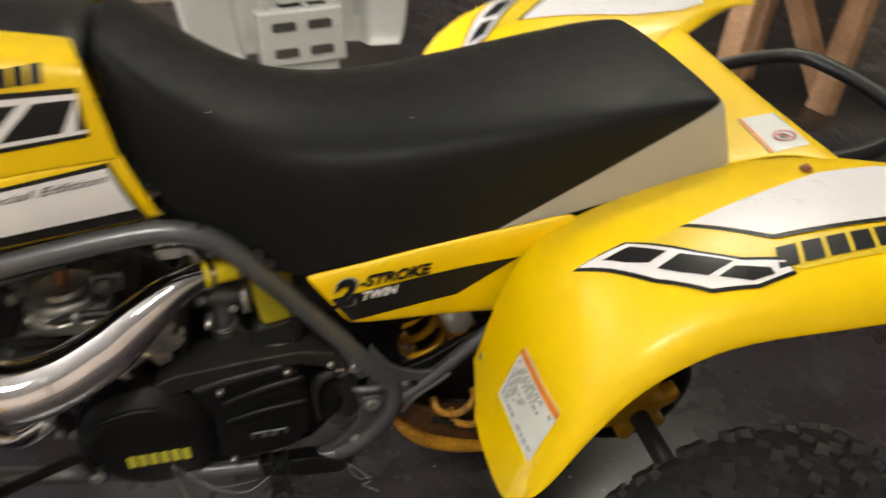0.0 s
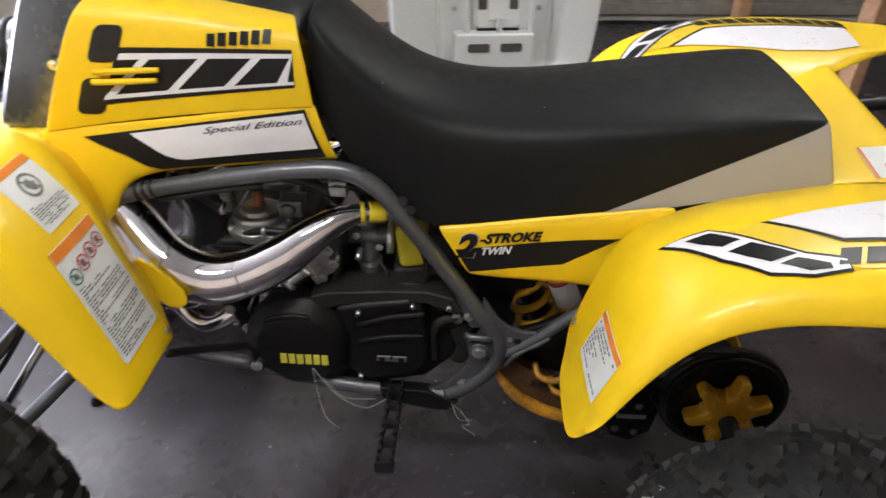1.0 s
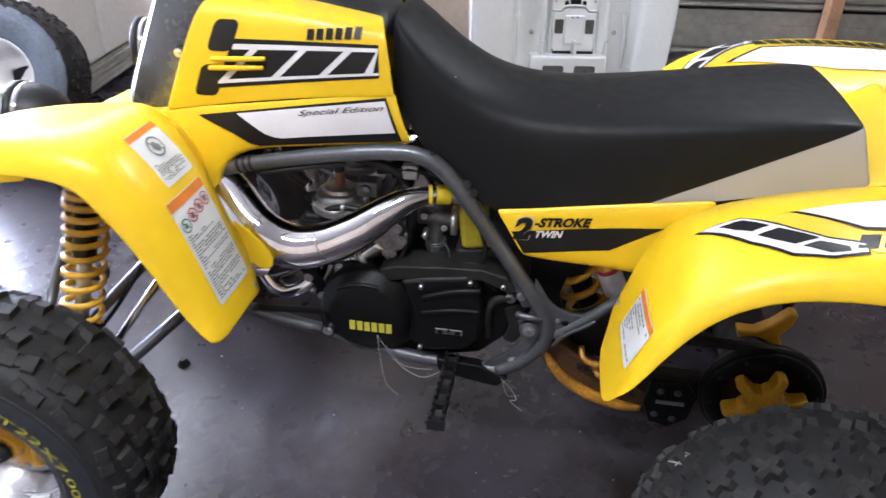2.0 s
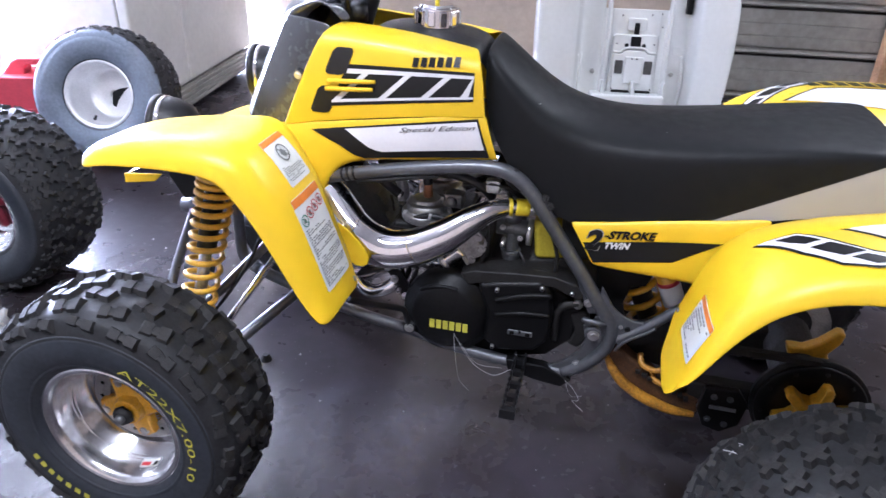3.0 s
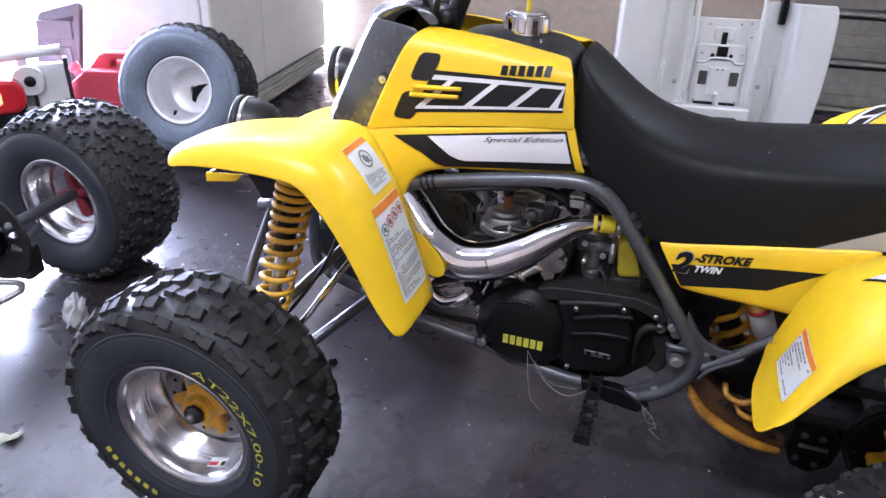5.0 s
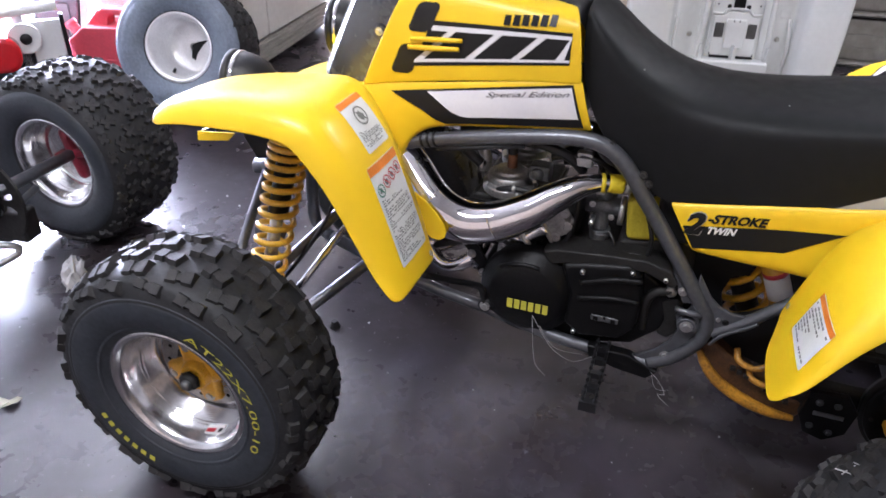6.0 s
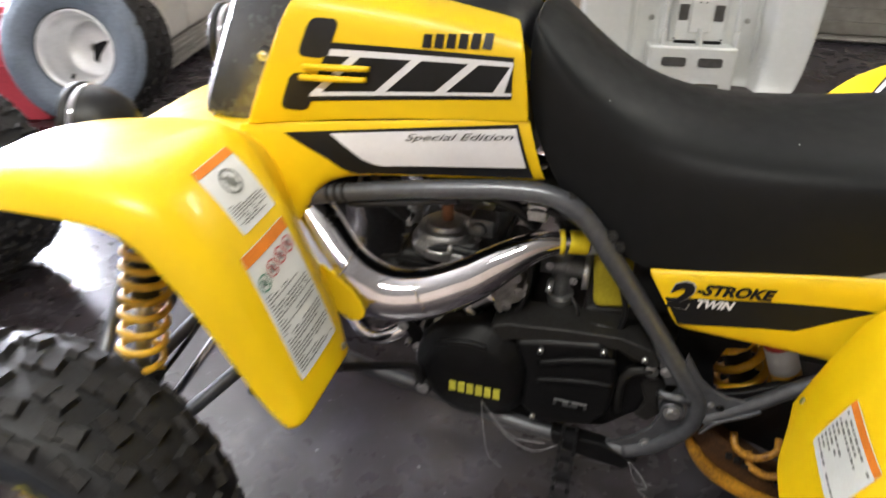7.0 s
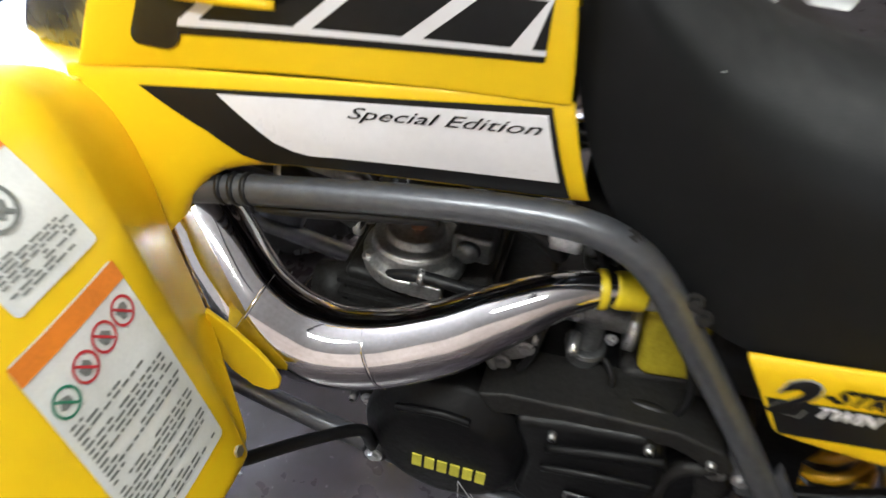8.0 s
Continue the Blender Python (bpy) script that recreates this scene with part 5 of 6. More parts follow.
part("case_hose", tube([(0.72, -0.12, 0.478), (0.78, -0.13, 0.492), (0.84, -0.13, 0.470), (0.87, -0.12, 0.430)], 0.007, 10), BLACK, eng)
part("clutch_arm", boxes((0.775, 0.815, -0.135, -0.115, 0.470, 0.482)), ALLOY, eng, bevel=0.003)
part("intake", boxes((0.590, 0.660, -0.075, 0.075, 0.460, 0.520)), GRIME, eng, bevel=0.01)
rd = boxes((-0.021, 0.021, -0.014, 0.03, -0.027, 0.027), (-0.027, -0.017, -0.020, 0.03, -0.032, 0.032))
rd.transform(Matrix.Translation((0.625, -0.104, 0.518)) @ Matrix.Rotation(radians(-32), 4, 'Y'))
part("reed_block", rd, ALLOY, eng, "cast reed valve block", bevel=0.004)
neck = tube([(0.606, -0.105, 0.505), (0.586, -0.108, 0.488), (0.565, -0.108, 0.470)], [0.022, 0.018, 0.021], 20, 3)
part("reed_neck", neck, POLISHED, eng, "polished intake neck")
part("neck_band", tube([(0.576, -0.108, 0.4795), (0.570, -0.108, 0.4745)], 0.0235, 20, 1), BOLT, eng)
part("intake_boot", tube([(0.545, -0.09, 0.478), (0.52, -0.085, 0.455)], [0.026, 0.030], 18, 1), ALLOY, eng)
part("water_pipe", tube([(0.535, -0.105, 0.462), (0.555, -0.112, 0.470), (0.580, -0.112, 0.466)], 0.010, 12), POLISHED, eng)
for x, z in ((0.527, 0.447), (0.600, 0.520), (0.648, 0.520), (0.628, 0.492), (0.640, 0.545)):
    bolt(eng, (x, -0.120, z), (0, -1, 0), 0.006)
def lifted(name, bm, *rest, **more):
    """A part of the carburettors, at their height over the engine."""
    bm.transform(Matrix.Translation((0, 0, 0.030)))
    return part(name, bm, *rest, **more)


for y in (-0.085, 0.055):
    cb = disc((0.703, y, 0.482), (0, 0, 1), 0.014, 0.042, 0.015, 20)
    disc((0.703, y, 0.478), (0, 0, 1), 0.021, 0.004, 0.021, 20, cb)
    lifted("carburettor", cb, DULL, eng, "alloy carburettor", bevel=0.002)
    lifted("carburettor_body", tube([(0.672, y, 0.530), (0.738, y, 0.530)], 0.017, 18, 1), DULL, eng)
    lifted("float_bowl", disc((0.704, y, 0.478), (0, 0, -1), 0.021, 0.024, 0.016, 20), DULL, eng, bevel=0.004)
    lifted("drain_screw", disc((0.704, y, 0.452), (0, 0, -1), 0.009, 0.012, 0.007, 6), BOLT, eng, smooth=False)
    lifted("slide_top", disc((0.703, y, 0.545), (0, 0, 1), 0.015, 0.022, 0.014, 20), DULL, eng)
    lifted("slide_cap", disc((0.703, y, 0.567), (0, 0, 1), 0.017, 0.010, 0.013, 8), BLACK, eng, smooth=False)
    lifted("throttle_cable", tube([(0.703, y, 0.576), (0.685, y, 0.610), (0.65, y * 0.6, 0.636), (0.58, y * 0.4, 0.650)], 0.0045, 8), BLACK, eng)
    lifted("intake_clamp", tube([(0.734, y, 0.524), (0.743, y, 0.524)], 0.027, 20, 1), BOLT, eng)
    lifted("idle_screw", tube([(0.690, y - 0.020, 0.512), (0.690, y - 0.042, 0.508)], 0.005, 8, 1), BOLT, eng)
    lifted("vent_tube", tube([(0.722, y - 0.018, 0.486), (0.735, y - 0.03, 0.470), (0.730, y - 0.03, 0.43), (0.735, y - 0.02, 0.40)], 0.003, 8), BLACK, eng)
    bolt(eng, (0.686, y - 0.022, 0.568), (0, -1, 0), 0.004)
    bolt(eng, (0.722, y - 0.022, 0.548), (0, -1, 0), 0.004)
part("air_filter", prism([(0.744, 0.590), (0.840, 0.605), (0.846, 0.519), (0.754, 0.503)], -0.105, -0.005), FILTER, quad, "yellow foam air filter", bevel=0.012, segs=4)
for i, pts in enumerate(([(0.60, -0.09, 0.64), (0.66, -0.10, 0.655), (0.70, -0.09, 0.64), (0.73, -0.06, 0.60)], [(0.62, -0.06, 0.62), (0.655, -0.07, 0.635), (0.70, -0.05, 0.655), (0.76, -0.03, 0.64)], [(0.42, -0.08, 0.66), (0.50, -0.05, 0.672), (0.60, -0.07, 0.67)], [(0.47, -0.02, 0.65), (0.52, -0.08, 0.665), (0.62, -0.10, 0.655), (0.66, -0.09, 0.62)])):
    part("hose", tube(pts, 0.006 if i < 2 else 0.009, 10), BLACK, quad)
part("fuel_tap", boxes((0.645, 0.675, -0.105, -0.085, 0.635, 0.662)), ALLOY, quad, bevel=0.004)
for pts, r, mat in (([(0.47, -0.09, 0.60), (0.44, -0.10, 0.63), (0.40, -0.10, 0.655), (0.34, -0.10, 0.66)], 0.010, BLACK), ([(0.60, -0.10, 0.50), (0.64, -0.115, 0.47), (0.67, -0.12, 0.445), (0.72, -0.125, 0.430)], 0.005, BLACK),
                    ([(0.655, -0.10, 0.60), (0.66, -0.11, 0.56), (0.655, -0.115, 0.51), (0.64, -0.12, 0.47)], 0.0045, BLACK), ([(0.50, -0.11, 0.56), (0.54, -0.115, 0.575), (0.60, -0.11, 0.57), (0.65, -0.10, 0.585)], 0.006, BLACK),
                    ([(0.78, -0.12, 0.585), (0.80, -0.13, 0.53), (0.79, -0.13, 0.48), (0.75, -0.13, 0.455)], 0.004, BLACK), ([(0.52, -0.12, 0.44), (0.56, -0.13, 0.452), (0.60, -0.135, 0.463)], 0.006, ALLOY),
                    ([(0.36, -0.10, 0.40), (0.42, -0.11, 0.43), (0.46, -0.115, 0.45)], 0.008, GRIME)):
    part("hose" if mat is BLACK else "pipe", tube(pts, r, 10), mat, quad)
for c, r in (((0.47, -0.09, 0.60), 0.012), ((0.655, -0.113, 0.53), 0.007), ((0.54, -0.115, 0.575), 0.008), ((0.40, -0.10, 0.655), 0.0125)):
    part("hose_clip", tube([(c[0] - 0.003, c[1], c[2]), (c[0] + 0.003, c[1], c[2])], r, 14, 1), BOLT, quad)
part("reed_cage_plate", boxes((0.525, 0.56, -0.116, -0.10, 0.545, 0.565)), ALLOY, quad, bevel=0.003)
part("engine_stay", prism([(0.445, 0.455), (0.470, 0.462), (0.500, 0.420), (0.505, 0.380), (0.488, 0.378), (0.476, 0.415)], -0.135, -0.127), CASE, quad, bevel=0.002)
for x, z in ((0.455, 0.455), (0.495, 0.390), (0.47, 0.428)):
    bolt(quad, (x, -0.136, z), (0, -1, 0), 0.006)
# radiator in front of the cylinders
part("radiator", boxes((0.235, 0.275, -0.12, 0.12, 0.44, 0.66)), BLACK, quad, "black radiator", bevel=0.008)
part("tank_underside", boxes((0.30, 0.64, -0.115, 0.115, 0.690, 0.76)), BLACK, quad, bevel=0.01)
part("airbox", boxes((0.80, 1.04, -0.115, 0.115, 0.52, 0.625)), BLACK, quad, bevel=0.012)
part("seat_base", prism([(0.66, 0.70), (0.70, 0.66), (0.83, 0.612), (1.36, 0.705), (1.36, 0.73), (0.80, 0.70)], -0.13, 0.13), BLACK, quad, bevel=0.006)

# exhaust
pipe = [(0.235, -0.080, 0.500), (0.250, -0.095, 0.590), (0.290, -0.114, 0.634), (0.345, -0.145, 0.596), (0.400, -0.176, 0.550), (0.458, -0.178, 0.523), (0.520, -0.172, 0.530), (0.580, -0.162, 0.559), (0.626, -0.148, 0.591), (0.664, -0.133, 0.612), (0.700, -0.119, 0.619), (0.728, -0.112, 0.619), (0.790, -0.098, 0.610)]
prad = [0.022, 0.028, 0.035, 0.040, 0.042, 0.041, 0.038, 0.034, 0.028, 0.021, 0.0145, 0.0125, 0.0125]
part("exhaust_pipe", tube(pipe, prad, 32, 8), CHROME, quad, "chrome expansion chamber exhaust")
for i in (4, 6):
    a, b = Vector(pipe[i]), Vector(pipe[i + 1])
    t = (b - a).normalized()
    part("weld_seam", tube([a - t * 0.0015, a + t * 0.0015], prad[i] + 0.0005, 32, 1), CHROME, quad)
part("exhaust_pipe", mirrored(tube(pipe, prad, 24, 6)), CHROME, quad, "chrome expansion chamber exhaust")
part("exhaust_header", tube([(0.425, -0.06, 0.480), (0.40, -0.10, 0.455), (0.35, -0.13, 0.455), (0.29, -0.12, 0.47), (0.235, -0.080, 0.500)], 0.022, 24), CHROME, quad, "chrome exhaust header")
part("exhaust_header", tube([(0.46, -0.02, 0.47), (0.44, -0.05, 0.425), (0.38, -0.09, 0.41), (0.30, -0.09, 0.44), (0.25, 0.0, 0.52)], 0.020, 24), CHROME, quad)
part("exhaust_header", tube([(0.485, -0.09, 0.450), (0.475, -0.10, 0.415), (0.448, -0.11, 0.388), (0.415, -0.11, 0.374), (0.385, -0.105, 0.384), (0.355, -0.09, 0.420)], 0.015, 20), CHROME, quad)
part("silicone_joint", tube([(0.709, -0.117, 0.6195), (0.735, -0.110, 0.618)], 0.0170, 24, 1), SILICONE, quad, "yellow silicone exhaust joint", bevel=0.003)
part("hose_clamp", tube([(0.697, -0.1205, 0.6195), (0.7025, -0.119, 0.6195)], 0.0178, 24, 1), SILICONE, quad)
part("clamp_screw", boxes((0.690, 0.706, -0.124, -0.112, 0.597, 0.604)), BOLT, quad, bevel=0.002)
part("hose_clamp", tube([(0.738, -0.1095, 0.618), (0.748, -0.107, 0.6172)], 0.0150, 24, 1), BOLT, quad)

# gear lever and footpegs
part("gear_lever", tube([(0.511, -0.158, 0.331), (0.506, -0.162, 0.352), (0.501, -0.166, 0.374), (0.488, -0.178, 0.386), (0.455, -0.225, 0.418), (0.424, -0.280, 0.456)], 0.0068, 10), BLACK, quad, "black gear lever")
part("lever_boss", disc((0.511, -0.142, 0.331), (0, -1, 0), 0.014, 0.022, 0.014, 14), BLACK, quad)
bolt(quad, (0.511, -0.165, 0.331), (0, -1, 0), 0.007)
for s in (-1, 1):
    bm = boxes((0.738, 0.743, s * 0.15, s * 0.335, 0.288, 0.303), (0.759, 0.764, s * 0.15, s * 0.335, 0.288, 0.303), (0.736, 0.766, s * 0.325, s * 0.337, 0.284, 0.304))
    for k in range(5):
        y = s * (0.165 + k * 0.04)
        box(bm, 0.743, 0.759, y - 0.006, y + 0.006, 0.288, 0.300)
    for k in range(11):
        y = s * (0.155 + k * 0.0175)
        for x in (0.7405, 0.7615):
            disc((x, y, 0.303), (0, 0, 1), 0.004, 0.007, 0.0012, 4, bm)
    part("footpeg", bm, BLACK, quad, "black serrated metal footpeg", smooth=False)
    part("peg_bracket", prism([(0.72, 0.290), (0.80, 0.286), (0.86, 0.262), (0.84, 0.240), (0.78, 0.248), (0.725, 0.262)], s * 0.135, s * 0.160), CASE, quad, bevel=0.004)
    bolt(quad, (0.842, s * 0.150, 0.262), (0, s, 0), 0.010)

# ---------------------------------------------------------------- quad bike: rear suspension and drive
part("swingarm", boxes((1.09, 1.30, -0.125, -0.085, 0.235, 0.285)), GRIME, quad, "dark swingarm", bevel=0.008)
part("swingarm", boxes((0.93, 1.30, 0.085, 0.125, 0.245, 0.30)), GRIME, quad, bevel=0.008)
part("axle_carrier", disc((1.32, -0.13, 0.275), (0, 1, 0), 0.052, 0.26, 0.052, 28), GRIME, quad)
part("rear_axle", tube([(1.32, -0.48, 0.270), (1.32, 0.48, 0.270)], 0.016, 16, 1), GRIME, quad, "steel rear axle")
spk = star_mesh(6, 0.038, 0.074, 0.017, 0.010, 0.0, -0.034, Matrix.Translation((1.322, -0.145, 0.278)))
part("sprocket_hub", spk, GOLD, quad, "yellow star-shaped sprocket hub", bevel=0.003)
part("sprocket", lathe([(0.020, -0.003), (0.070, -0.003), (0.072, -0.004), (0.100, -0.004), (0.104, 0.0), (0.100, 0.004), (0.020, 0.004)], 48, Matrix.Translation((1.322, -0.140, 0.278))), CASE, quad, "black rear sprocket")
for k in range(10):
    a = 2 * math.pi * k / 10 + 0.2
    bolt(quad, (1.322 + 0.090 * math.cos(a), -0.146, 0.278 + 0.090 * math.sin(a)), (0, -1, 0), 0.0030, GRIME, h=0.004)
part("chain", lathe([(0.098, -0.008), (0.110, -0.008), (0.110, 0.008), (0.098, 0.008)], 40, Matrix.Translation((1.322, -0.128, 0.278))), CASE, quad)
part("chain_run", boxes((1.14, 1.32, -0.137, -0.121, 0.376, 0.388)), GRIME, quad, smooth=False)
part("swingarm_brace", prism([(0.918, 0.332), (0.930, 0.303), (0.950, 0.276), (0.980, 0.250), (1.020, 0.228), (1.065, 0.213), (1.115, 0.206), (1.130, 0.225), (1.120, 0.246), (1.055, 0.264), (0.995, 0.308), (0.945, 0.345)], -0.132, -0.085), RUSTY, quad, "rusty brown swingarm brace with a worn yellow rim", bevel=0.008, segs=3)
part("brace_rim", tube([(0.922, -0.134, 0.325), (0.936, -0.136, 0.298), (0.960, -0.138, 0.268), (0.992, -0.138, 0.245), (1.030, -0.138, 0.227), (1.072, -0.137, 0.215), (1.115, -0.135, 0.211)], [0.004, 0.009, 0.011, 0.012, 0.012, 0.010, 0.006], 12), OLD_GOLD, quad, "worn yellow rim")
for x, z in ((1.020, 0.318), (1.048, 0.286)):
    part("chain_roller", tube([(x - 0.030, -0.118, z + 0.012), (x - 0.024, -0.136, z - 0.002), (x + 0.004, -0.142, z - 0.008), (x + 0.030, -0.134, z + 0.004), (x + 0.034, -0.116, z + 0.014)], 0.006, 10), OLD_GOLD, quad)
for k in range(9):
    part("chain_link", boxes((0.985 + k * 0.013, 0.994 + k * 0.013, -0.1400, -0.126, 0.293 - k * 0.0062, 0.300 - k * 0.0062)), GRIME, quad, smooth=False)
guard = prism([(1.115, 0.318), (1.178, 0.322), (1.200, 0.290), (1.192, 0.240), (1.160, 0.215), (1.125, 0.225), (1.108, 0.265)], -0.182, -0.168)
part("chain_guard", guard, CASE, quad, "black chain guard plate", bevel=0.003)
part("guard_slot", boxes((1.130, 1.180, -0.1845, -0.1822, 0.272, 0.280)), BOLT, quad, smooth=False)
for x, z in ((1.135, 0.300), (1.165, 0.300), (1.132, 0.245), (1.165, 0.238)):
    bolt(quad, (x, -0.183, z), (0, -1, 0), 0.0045, DULL)
part("brake_carrier", prism([(1.285, 0.338), (1.320, 0.338), (1.345, 0.355), (1.375, 0.388), (1.390, 0.384), (1.385, 0.360), (1.366, 0.330), (1.388, 0.290), (1.378, 0.276), (1.345, 0.290), (1.305, 0.282)], -0.02, 0.01), GOLD, quad, "yellow axle bracket", bevel=0.006)
part("rear_brake_disc", lathe([(0.060, 0.0), (0.100, 0.0), (0.100, 0.005), (0.060, 0.005)], 40, Matrix.Translation((1.322, 0.16, 0.278))), ALLOY, quad)
ra, rb = Vector((0.925, -0.02, 0.545)), Vector((1.025, -0.02, 0.300))
rax = (rb - ra).normalized()
e1, e2 = Vector((0, 1, 0)), rax.cross(Vector((0, 1, 0)))
rs = part("rear_shock", tube([ra, rb], 0.022, 14, 1), GRIME, quad, "rear shock absorber with yellow spring")
pts = [ra + rax * ((rb - ra).length * (0.08 + 0.84 * k / 84)) + 0.041 * (math.cos(2 * math.pi * k / 14) * e1 + math.sin(2 * math.pi * k / 14) * e2) for k in range(85)]
part("spring", tube(pts, 0.0072, 8, 1), GOLD, rs, "yellow coil spring")
part("reservoir", tube([(1.068, -0.07, 0.37), (1.003, -0.07, 0.52)], 0.0215, 20, 1), GOLD, rs, "gold shock reservoir")
part("reservoir_label", tube([(1.041, -0.07, 0.432), (1.0225, -0.07, 0.475)], 0.0221, 20, 1), LABEL_WHITE, rs)
part("reservoir_band", tube([(1.0225, -0.07, 0.475), (1.0190, -0.07, 0.483)], 0.0222, 20, 1), LABEL_RED, rs)
# black filler plate, added to keep floor light off the rear spring
part("mud_plate", prism([(0.875, 0.560), (0.985, 0.560), (0.985, 0.494), (0.978, 0.474), (0.950, 0.468), (0.940, 0.430), (0.950, 0.385), (0.885, 0.385), (0.880, 0.49)], -0.096, -0.090), CASE, quad, bevel=0.002)
part("under_seat_tray", boxes((1.02, 1.42, -0.11, 0.11, 0.60, 0.66)), BLACK, quad, bevel=0.01)

# ---------------------------------------------------------------- things round the quad bike
# spare axle with one wheel on it
axle = thing("axle_assembly", "spare quad bike rear axle with one knobbly wheel, on the floor", "axle", m=Matrix())
AX = Vector((-0.10, -0.995, 0.0)).normalized()
yaw = math.degrees(math.atan2(AX.x, -AX.y))
W2 = Matrix.Translation((-0.845, 0.385, 0.266)) @ Matrix.Rotation(radians(yaw), 4, 'Z')
w2 = rear_wheel(axle, W2, "axle_wheel", R=0.266, w=0.27, r=0.128, seed=9, depth=0.09, hub=None)
bm = star_mesh(4, 0.020, 0.080, 0.022, 0.0125, -0.020, -0.048)
part("hub", bm, RED_HUB, w2, "dark red four-armed hub")
hubc = Vector((-0.845, 0.40, 0.268))
part("axle_shaft", tube([hubc + AX * 0.0, hubc + AX * 0.55], 0.017, 16, 1), FRAME, axle, "steel axle shaft")
dc = hubc + AX * 0.36
turn = Vector((0, 1, 0)).rotation_difference(AX).to_matrix().to_4x4()
bm = lathe([(0.040, -0.004), (0.062, -0.004), (0.062, 0.004), (0.040, 0.004), (0.040, -0.004)], 48)
lathe([(0.104, -0.004), (0.130, -0.004), (0.130, 0.004), (0.104, 0.004), (0.104, -0.004)], 48, bm=bm)
for k in range(8):
    a0 = 2 * math.pi * k / 8
    prism([(r * math.cos(a0 + d), r * math.sin(a0 + d)) for r, d in ((0.058, -0.16), (0.085, -0.11), (0.108, -0.2), (0.108, 0.2), (0.085, 0.11), (0.058, 0.16))], -0.0035, 0.0035, bm)
bm.transform(Matrix.Translation(dc) @ turn)
part("brake_disc", bm, GRIME, axle, "dark slotted brake disc", smooth=False)
part("bearing_carrier", disc(hubc + AX * 0.37, AX, 0.060, 0.10, 0.055, 24), CASE, axle)
part("carrier_block", disc(hubc + AX * 0.43, AX, 0.075, 0.07, 0.06, 10), GRIME, axle)
part("caliper", boxes((-0.06, 0.05, -0.03, 0.03, -0.04, 0.05)), GRIME, axle, bevel=0.008).matrix_basis = Matrix.Translation(dc + Vector((0.05, 0.02, -0.08)))
part("stay_rod", tube([dc + Vector((-0.08, -0.10, -0.10)), dc + Vector((0.035, -0.01, -0.135)), dc + Vector((0.05, 0.0, -0.155)), dc + Vector((0.035, -0.02, -0.17)), dc + Vector((-0.06, -0.13, -0.21)), dc + Vector((-0.16, -0.24, -0.255))], 0.009, 10), BOLT, axle, "bent steel stay rod")
part("stay_rod", tube([hubc + AX * 0.22 + Vector((0.02, 0, -0.03)), hubc + AX * 0.38 + Vector((0.0, 0, -0.09))], 0.010, 10, 1), FRAME, axle)
for k in range(5):
    a = 2 * math.pi * k / 5
    bolt(axle, Matrix.Translation(dc + AX * 0.006) @ turn @ Vector((0.050 * math.cos(a), 0, 0.050 * math.sin(a))), AX, 0.008)

# wheel that leans by the wall
w3 = rear_wheel(None, Matrix.Translation((-1.03, 1.33, 0.300)) @ Matrix.Rotation(radians(9), 4, 'Z') @ Matrix.Rotation(radians(-15), 4, 'X'), "spare_wheel", R=0.272, w=0.27, r=0.128, sidewall=OLD_SIDEWALL, seed=12, depth=0.15, hub=None, rim=OLD_RIM, old=True)
tagged(w3, "spare knobbly quad wheel with dusty sidewall and polished rim", "wheel")
part("valve", tube([(-0.03, -0.085, -0.085), (-0.03, -0.098, -0.098)], 0.006, 10, 1), BLACK, w3)
part("window", prism([(-0.012, -0.045), (0.004, -0.055), (0.012, -0.030), (0.040, 0.010), (0.062, 0.030), (0.020, 0.022), (-0.008, 0.008)], 0.0440, 0.0452), CASE, w3, "dark opening in the wheel centre", smooth=False)

# fuel can
can = thing("fuel_can", "red plastic fuel can with moulded handle and capped spout", "fuel can", m=pose(-1.455, 1.38, 0, 0, 0, 14) @ Matrix.Diagonal((0.92, 0.92, 0.95, 1)))
part("body", prism([(-0.175, 0.0), (0.175, 0.0), (0.185, 0.02), (0.185, 0.362), (0.172, 0.372), (-0.062, 0.372), (-0.165, 0.292), (-0.185, 0.262), (-0.185, 0.02)], -0.10, 0.10), RED_CAN, can, bevel=0.024, segs=4)
part("handle", prism([(-0.085, 0.345), (0.035, 0.360), (0.042, 0.398), (0.060, 0.412), (0.140, 0.412), (0.155, 0.398), (0.158, 0.360), (0.186, 0.360), (0.186, 0.420), (0.165, 0.442), (0.018, 0.442), (-0.012, 0.428)], -0.042, 0.042), RED_CAN, can, bevel=0.012, segs=3)
part("spout_cap", tube([(-0.125, 0, 0.325), (-0.152, 0, 0.362)], [0.024, 0.021], 18, 1), RED_CAN, can)
part("spout_cap", tube([(-0.146, 0, 0.354), (-0.160, 0, 0.374)], [0.028, 0.028], 12, 1), RED_CAN, can)
part("band", prism(rounded(-0.189, 0.189, 0.222, 0.232, 0.004), -0.104, 0.104), RED_CAN, can, bevel=0.004)
bm = letters("DANGER", lambda a, b: Vector((-0.07 + a, -0.1025, 0.165 + b)), 0.030, 0.20)
part("raised_lettering", bm, RED_CAN, can, "moulded warning lettering", smooth=False)

